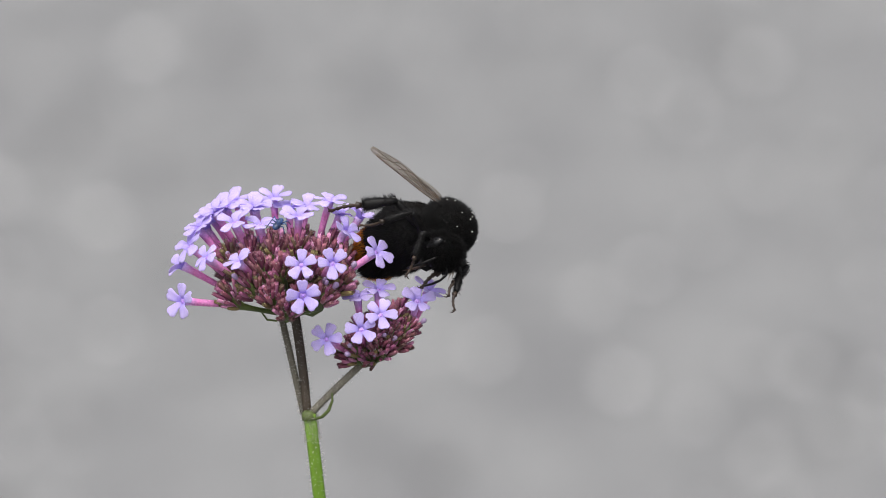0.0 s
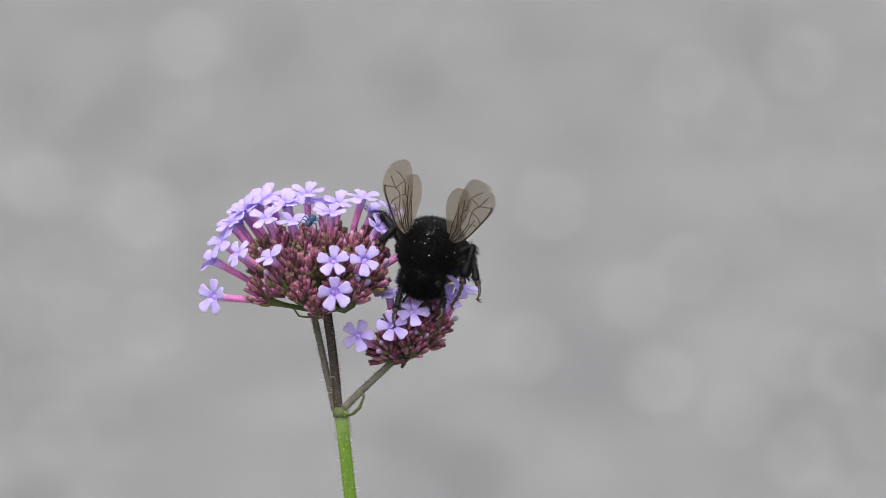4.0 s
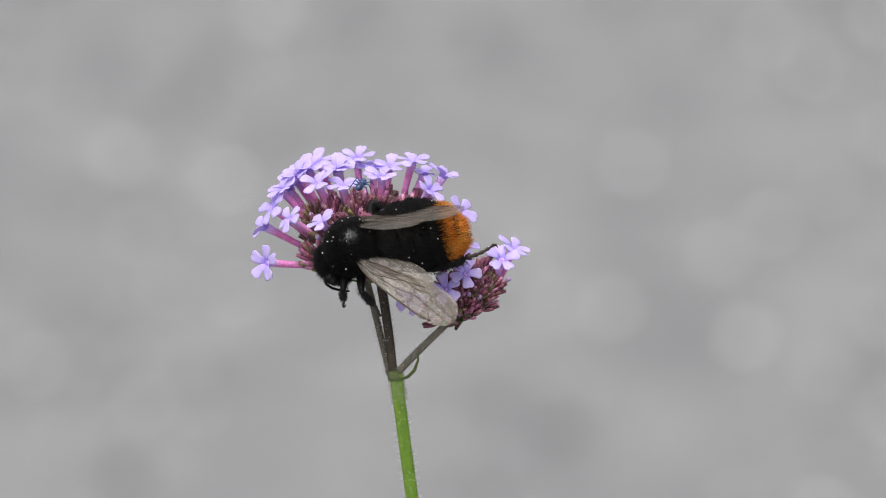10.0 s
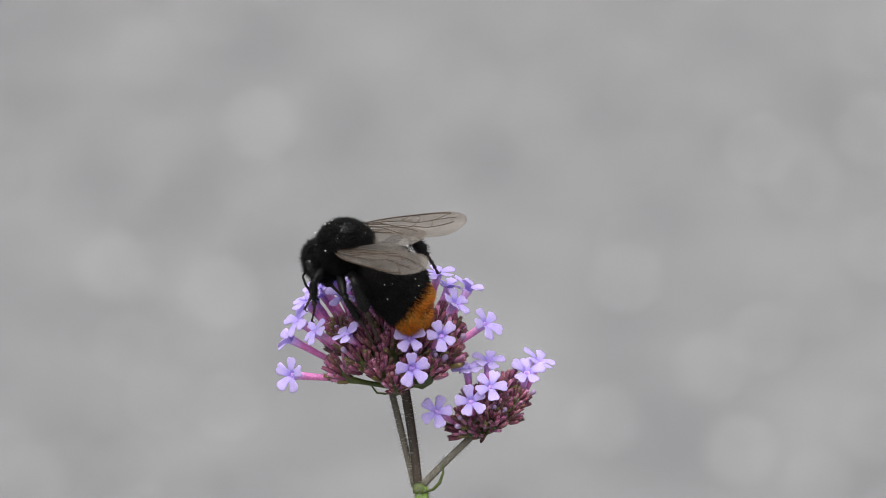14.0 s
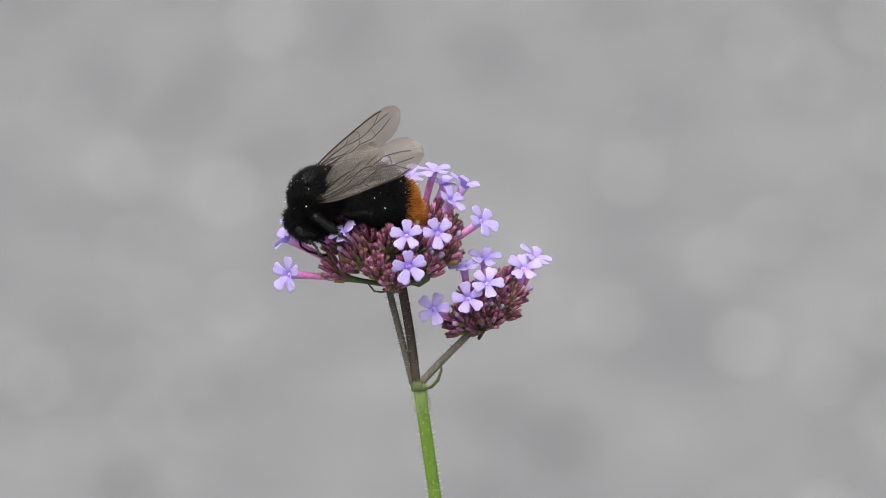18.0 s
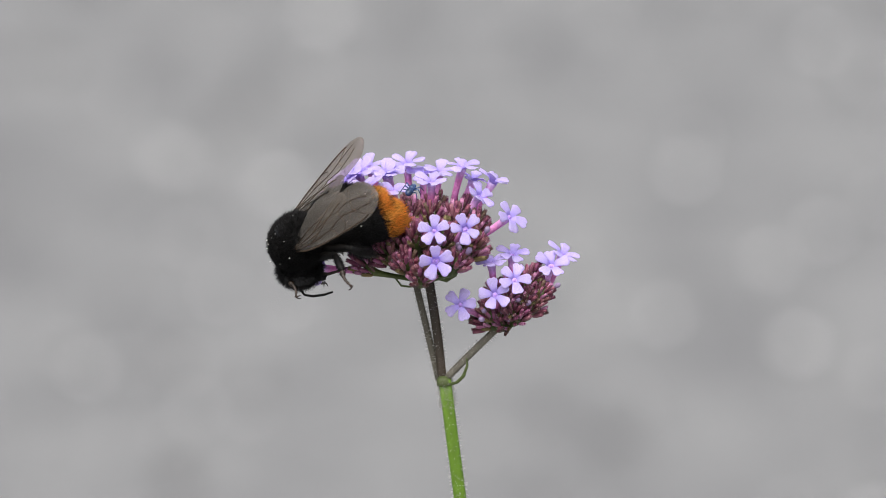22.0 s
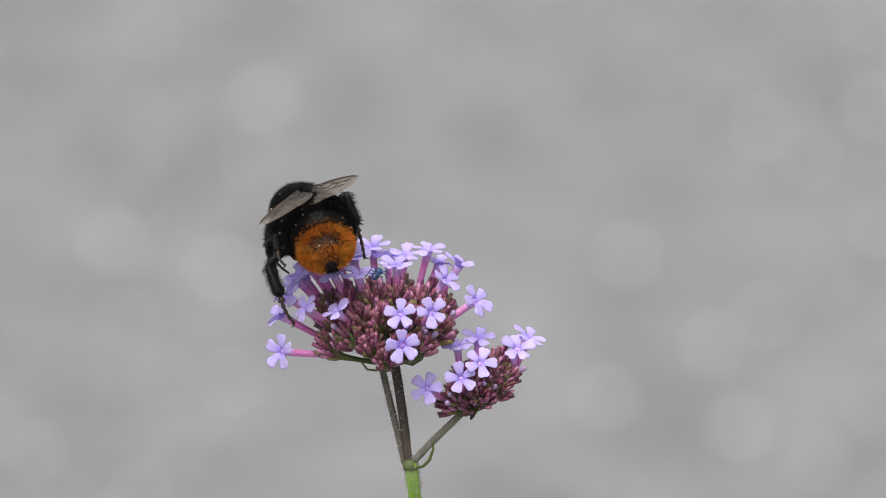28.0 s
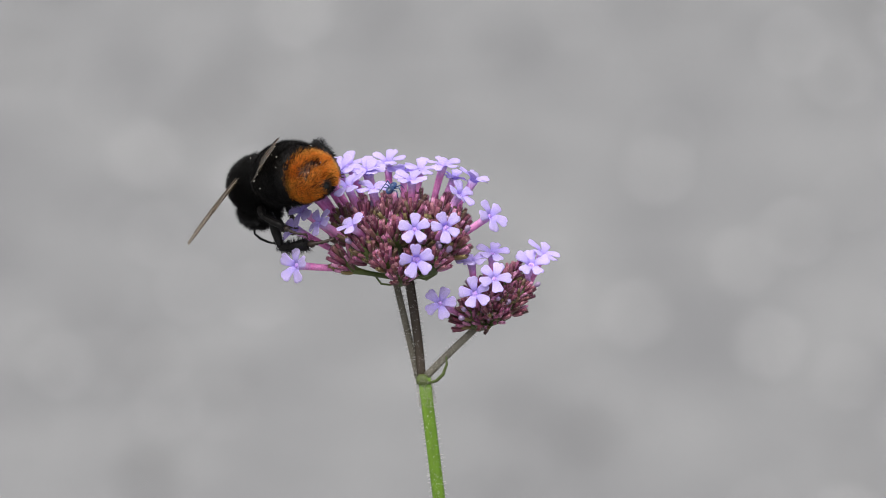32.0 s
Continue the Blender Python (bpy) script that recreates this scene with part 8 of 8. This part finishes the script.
    walk(LEGS[5][0], [
        row(0, -2.149, -2.476, -3.038, -92.7, -15.2, -16.8),
        row(0.5, -2.149, -2.476, -3.038, -92.7, -15.2, -16.8),
        row(0.8, -2.033, -2.287, -3.050, -112.1, 74.6, -50.2),
        row(1, -2.725, -3.272, -2.363, -177.2, 70.6, -70.4),
        row(1.3, -2.033, -2.287, -3.050, -140.8, -4.1, -87.6),
        row(1.5, -2.033, -2.287, -3.050, -137.8, -8.5, -89.4),
        row(2, -2.881, -4.056, -1.491, -118.2, 6.8, -40.5),
        row(2.5, -2.881, -4.056, -1.491, -118.2, 6.8, -40.5),
        row(3, -2.881, -4.056, -1.491, -118.2, 6.8, -40.5),
        row(3.5, -2.881, -4.056, -1.491, -118.2, 6.8, -40.5),
        row(4, -2.881, -4.056, -1.491, -118.2, 6.8, -40.5),
        row(4.5, -2.881, -4.056, -1.491, -118.2, 6.8, -40.5),
        row(5.5, -2.881, -4.056, -1.491, -118.2, 6.8, -40.5),
        row(6.5, -2.881, -4.056, -1.491, -118.2, 6.8, -40.5),
        row(7, -2.033, -2.287, -3.050, 136.0, 62.1, -160.0),
        row(7.5, -2.033, -2.287, -3.050, 136.0, 62.1, -160.0),
        row(8, -2.033, -2.287, -3.050, 136.0, 62.1, -160.0),
        row(8.5, -2.033, -2.287, -3.050, 136.0, 62.1, -160.0),
        row(9, -2.033, -2.287, -3.050, 136.0, 62.1, -160.0),
        row(9.5, -2.033, -2.287, -3.050, 136.0, 62.1, -160.0),
        row(9.7, -2.033, -2.287, -3.050, 136.0, 62.1, -160.0),
        row(9.9, -2.033, -2.287, -3.050, 136.0, 62.1, -160.0),
        row(10, -2.033, -2.287, -3.050, 136.0, 62.1, -160.0),
        row(10.2, -2.033, -2.287, -3.050, 136.0, 62.1, -160.0),
        row(10.4, -2.033, -2.287, -3.050, 136.0, 62.1, -160.0),
        row(10.6, -2.033, -2.287, -3.050, 136.0, 62.1, -160.0),
        row(11, -2.033, -2.287, -3.050, 136.0, 62.1, -160.0),
        row(11.5, -2.033, -2.287, -3.050, 136.0, 62.1, -160.0),
        row(12, -4.098, -3.587, -1.790, -109.3, -1.5, -44.7),
        row(12.5, -4.098, -3.587, -1.790, -109.3, -1.5, -44.7),
        row(13, -4.098, -3.587, -1.790, -109.3, -1.5, -44.7),
        row(13.5, -4.098, -3.587, -1.790, -109.3, -1.5, -44.7),
        row(14.5, -4.098, -3.587, -1.790, -109.3, -1.5, -44.7),
        row(15.5, -4.098, -3.587, -1.790, -109.3, -1.5, -44.7),
        row(16, -4.098, -3.587, -1.790, -109.3, -1.5, -44.7),
        row(16.5, -4.098, -3.587, -1.790, -109.3, -1.5, -44.7),
        row(17, -4.098, -3.587, -1.790, -109.3, -1.5, -44.7),
        row(17.5, -2.033, -2.287, -3.050, 136.0, 62.1, -160.0),
        row(18, -2.033, -2.287, -3.050, 136.0, 62.1, -160.0),
        row(18.5, -2.033, -2.287, -3.050, 136.0, 62.1, -160.0),
        row(19, -2.033, -2.287, -3.050, 136.0, 62.1, -160.0),
        row(19.5, -2.033, -2.287, -3.050, 136.0, 62.1, -160.0),
        row(20, -2.033, -2.287, -3.050, 136.0, 62.1, -160.0),
        row(20.5, -2.033, -2.287, -3.050, 136.0, 62.1, -160.0),
        row(21, -2.033, -2.287, -3.050, 136.0, 62.1, -160.0),
        row(21.5, -2.033, -2.287, -3.050, 136.0, 62.1, -160.0),
        row(22, -2.033, -2.287, -3.050, 136.0, 62.1, -160.0),
        row(22.2, -2.033, -2.287, -3.050, 136.0, 62.1, -160.0),
        row(22.4, -2.033, -2.287, -3.050, 136.0, 62.1, -160.0),
        row(22.6, -2.033, -2.287, -3.050, 136.0, 62.1, -160.0),
        row(22.8, -2.033, -2.287, -3.050, 111.8, 39.3, 160.5),
        row(23, -3.403, -3.891, -1.295, -133.2, 1.4, -60.1),
        row(23.5, -3.403, -3.891, -1.295, -133.2, 1.4, -60.1),
        row(24, -3.403, -3.891, -1.295, -133.2, 1.4, -60.1),
        row(24.5, -2.033, -2.287, -3.050, 170.1, -17.7, -111.2),
        row(25.5, -2.033, -2.287, -3.050, 154.9, 8.3, -127.0),
        row(26.5, -2.566, -2.885, -2.663, -116.7, -2.6, -56.1),
        row(27, -2.399, -2.635, -2.668, -126.6, -2.7, -62.0),
        row(27.5, -2.399, -2.635, -2.668, -126.6, -2.7, -62.0),
        row(28, -2.399, -2.635, -2.668, -126.6, -2.7, -62.0),
        row(28.4, -2.399, -2.635, -2.668, -126.6, -2.7, -62.0),
        row(28.6, -2.033, -2.287, -3.050, 155.0, 58.1, 171.2),
        row(28.8, -2.033, -2.287, -3.050, 176.6, 27.6, -174.0),
        row(29, -3.201, -3.387, -2.448, -110.0, -6.1, -59.5),
        row(29.5, -2.524, -2.656, -3.073, -86.7, -11.2, -67.8),
        row(30, -2.524, -2.656, -3.073, -86.7, -11.2, -67.8),
        row(30.5, -2.524, -2.656, -3.073, -86.7, -11.2, -67.8),
        row(31, -4.100, -3.689, -3.971, -68.4, -10.2, -74.9),
        row(31.2, -4.100, -3.689, -3.971, -68.4, -10.2, -74.9),
        row(31.4, -2.033, -2.287, -3.050, 111.2, 53.3, 166.2),
        row(31.6, -2.033, -2.287, -3.050, 136.0, 62.1, -160.0),
        row(31.8, -3.984, -4.673, -2.499, -98.8, -8.3, -52.2),
        row(32, -3.984, -4.673, -2.499, -98.8, -8.3, -52.2),
    ])
    walk(LEGS[5][1], [
        row(0, -3.885, -7.961, -2.772, -30.7, -23.6, -65.8),
        row(0.5, -3.885, -7.961, -2.772, -30.7, -23.6, -65.8),
        row(0.8, -4.804, -7.306, -2.475, -23.1, 51.2, 44.2),
        row(1, -1.178, -8.480, -0.451, -28.2, -35.0, -60.9),
        row(1.3, -5.687, -2.121, 1.401, -70.2, 47.9, 31.5),
        row(1.5, -5.908, -1.697, 1.172, -64.7, 42.7, 43.1),
        row(2, -5.931, -8.126, 1.210, -37.9, -10.5, -73.6),
        row(2.5, -5.931, -8.126, 1.210, -37.9, -10.5, -73.6),
        row(3, -5.931, -8.126, 1.210, -37.9, -10.5, -73.6),
        row(3.5, -5.931, -8.126, 1.210, -37.9, -10.5, -73.6),
        row(4, -5.931, -8.126, 1.210, -37.9, -10.5, -73.6),
        row(4.5, -5.931, -8.126, 1.210, -37.9, -10.5, -73.6),
        row(5.5, -5.931, -8.126, 1.210, -37.9, -10.5, -73.6),
        row(6.5, -5.931, -8.126, 1.210, -37.9, -10.5, -73.6),
        row(7, -4.108, -7.298, -1.107, 19.3, 10.8, 64.2),
        row(7.5, -4.108, -7.298, -1.107, 19.3, 10.8, 64.2),
        row(8, -4.108, -7.298, -1.107, 19.3, 10.8, 64.2),
        row(8.5, -4.108, -7.298, -1.107, 19.3, 10.8, 64.2),
        row(9, -4.108, -7.298, -1.107, 19.3, 10.8, 64.2),
        row(9.5, -4.108, -7.298, -1.107, 19.3, 10.8, 64.2),
        row(9.7, -4.108, -7.298, -1.107, 19.3, 10.8, 64.2),
        row(9.9, -4.108, -7.298, -1.107, 19.3, 10.8, 64.2),
        row(10, -4.108, -7.298, -1.107, 19.3, 10.8, 64.2),
        row(10.2, -4.108, -7.298, -1.107, 19.3, 10.8, 64.2),
        row(10.4, -4.108, -7.298, -1.107, 19.3, 10.8, 64.2),
        row(10.6, -4.108, -7.298, -1.107, 19.3, 10.8, 64.2),
        row(11, -4.108, -7.298, -1.107, 19.3, 10.8, 64.2),
        row(11.5, -4.108, -7.298, -1.107, 19.3, 10.8, 64.2),
        row(12, -7.956, -7.418, 0.113, -27.1, -16.4, -70.4),
        row(12.5, -7.956, -7.418, 0.113, -27.1, -16.4, -70.4),
        row(13, -7.956, -7.418, 0.113, -27.1, -16.4, -70.4),
        row(13.5, -7.956, -7.418, 0.113, -27.1, -16.4, -70.4),
        row(14.5, -7.956, -7.418, 0.113, -27.1, -16.4, -70.4),
        row(15.5, -7.956, -7.418, 0.113, -27.1, -16.4, -70.4),
        row(16, -7.956, -7.418, 0.113, -27.1, -16.4, -70.4),
        row(16.5, -7.956, -7.418, 0.113, -27.1, -16.4, -70.4),
        row(17, -7.956, -7.418, 0.113, -27.1, -16.4, -70.4),
        row(17.5, -4.108, -7.298, -1.107, 19.3, 10.8, 64.2),
        row(18, -4.108, -7.298, -1.107, 19.3, 10.8, 64.2),
        row(18.5, -4.108, -7.298, -1.107, 19.3, 10.8, 64.2),
        row(19, -4.108, -7.298, -1.107, 19.3, 10.8, 64.2),
        row(19.5, -4.108, -7.298, -1.107, 19.3, 10.8, 64.2),
        row(20, -4.108, -7.298, -1.107, 19.3, 10.8, 64.2),
        row(20.5, -4.108, -7.298, -1.107, 19.3, 10.8, 64.2),
        row(21, -4.108, -7.298, -1.107, 19.3, 10.8, 64.2),
        row(21.5, -4.108, -7.298, -1.107, 19.3, 10.8, 64.2),
        row(22, -4.108, -7.298, -1.107, 19.3, 10.8, 64.2),
        row(22.2, -4.108, -7.298, -1.107, 19.3, 10.8, 64.2),
        row(22.4, -4.108, -7.298, -1.107, 19.3, 10.8, 64.2),
        row(22.6, -4.108, -7.298, -1.107, 19.3, 10.8, 64.2),
        row(22.8, -5.096, -6.878, -1.397, 46.9, 10.1, 48.9),
        row(23, -6.994, -6.070, 2.646, -50.3, 17.0, -104.7),
        row(23.5, -6.994, -6.070, 2.646, -50.3, 17.0, -104.7),
        row(24, -6.994, -6.070, 2.646, -50.3, 17.0, -104.7),
        row(24.5, -0.488, -1.031, 2.356, 15.2, 51.6, 77.8),
        row(25.5, -0.535, -4.358, 2.113, 25.2, 9.3, 61.2),
        row(26.5, -6.901, -5.662, -0.080, -11.6, 19.4, -79.3),
        row(27, -6.558, -4.666, 0.760, -2.6, 2.0, -73.9),
        row(27.5, -6.558, -4.666, 0.760, -2.6, 2.0, -73.9),
        row(28, -6.558, -4.666, 0.760, -2.6, 2.0, -73.9),
        row(28.4, -6.558, -4.666, 0.760, -2.6, 2.0, -73.9),
        row(28.6, -6.787, -4.009, -0.288, 12.9, 4.6, 13.8),
        row(28.8, -4.646, -2.903, 2.048, 3.1, 14.6, 8.3),
        row(29, -7.968, -5.956, -0.486, -22.7, 19.0, -85.3),
        row(29.5, -7.822, -4.892, -3.396, 5.5, 30.6, -69.6),
        row(30, -7.822, -4.892, -3.396, 5.5, 30.6, -69.6),
        row(30.5, -7.822, -4.892, -3.396, 5.5, 30.6, -69.6),
        row(31, -9.171, -5.450, -6.059, 19.7, 44.7, -56.5),
        row(31.2, -9.171, -5.450, -6.059, 19.7, 44.7, -56.5),
        row(31.4, -4.940, -7.103, -1.805, 35.0, -13.8, 40.9),
        row(31.6, -4.108, -7.298, -1.107, 19.3, 10.8, 64.2),
        row(31.8, -8.558, -8.064, -1.632, -39.6, 27.7, -101.9),
        row(32, -8.558, -8.064, -1.632, -39.6, 27.7, -101.9),
    ])

motions()
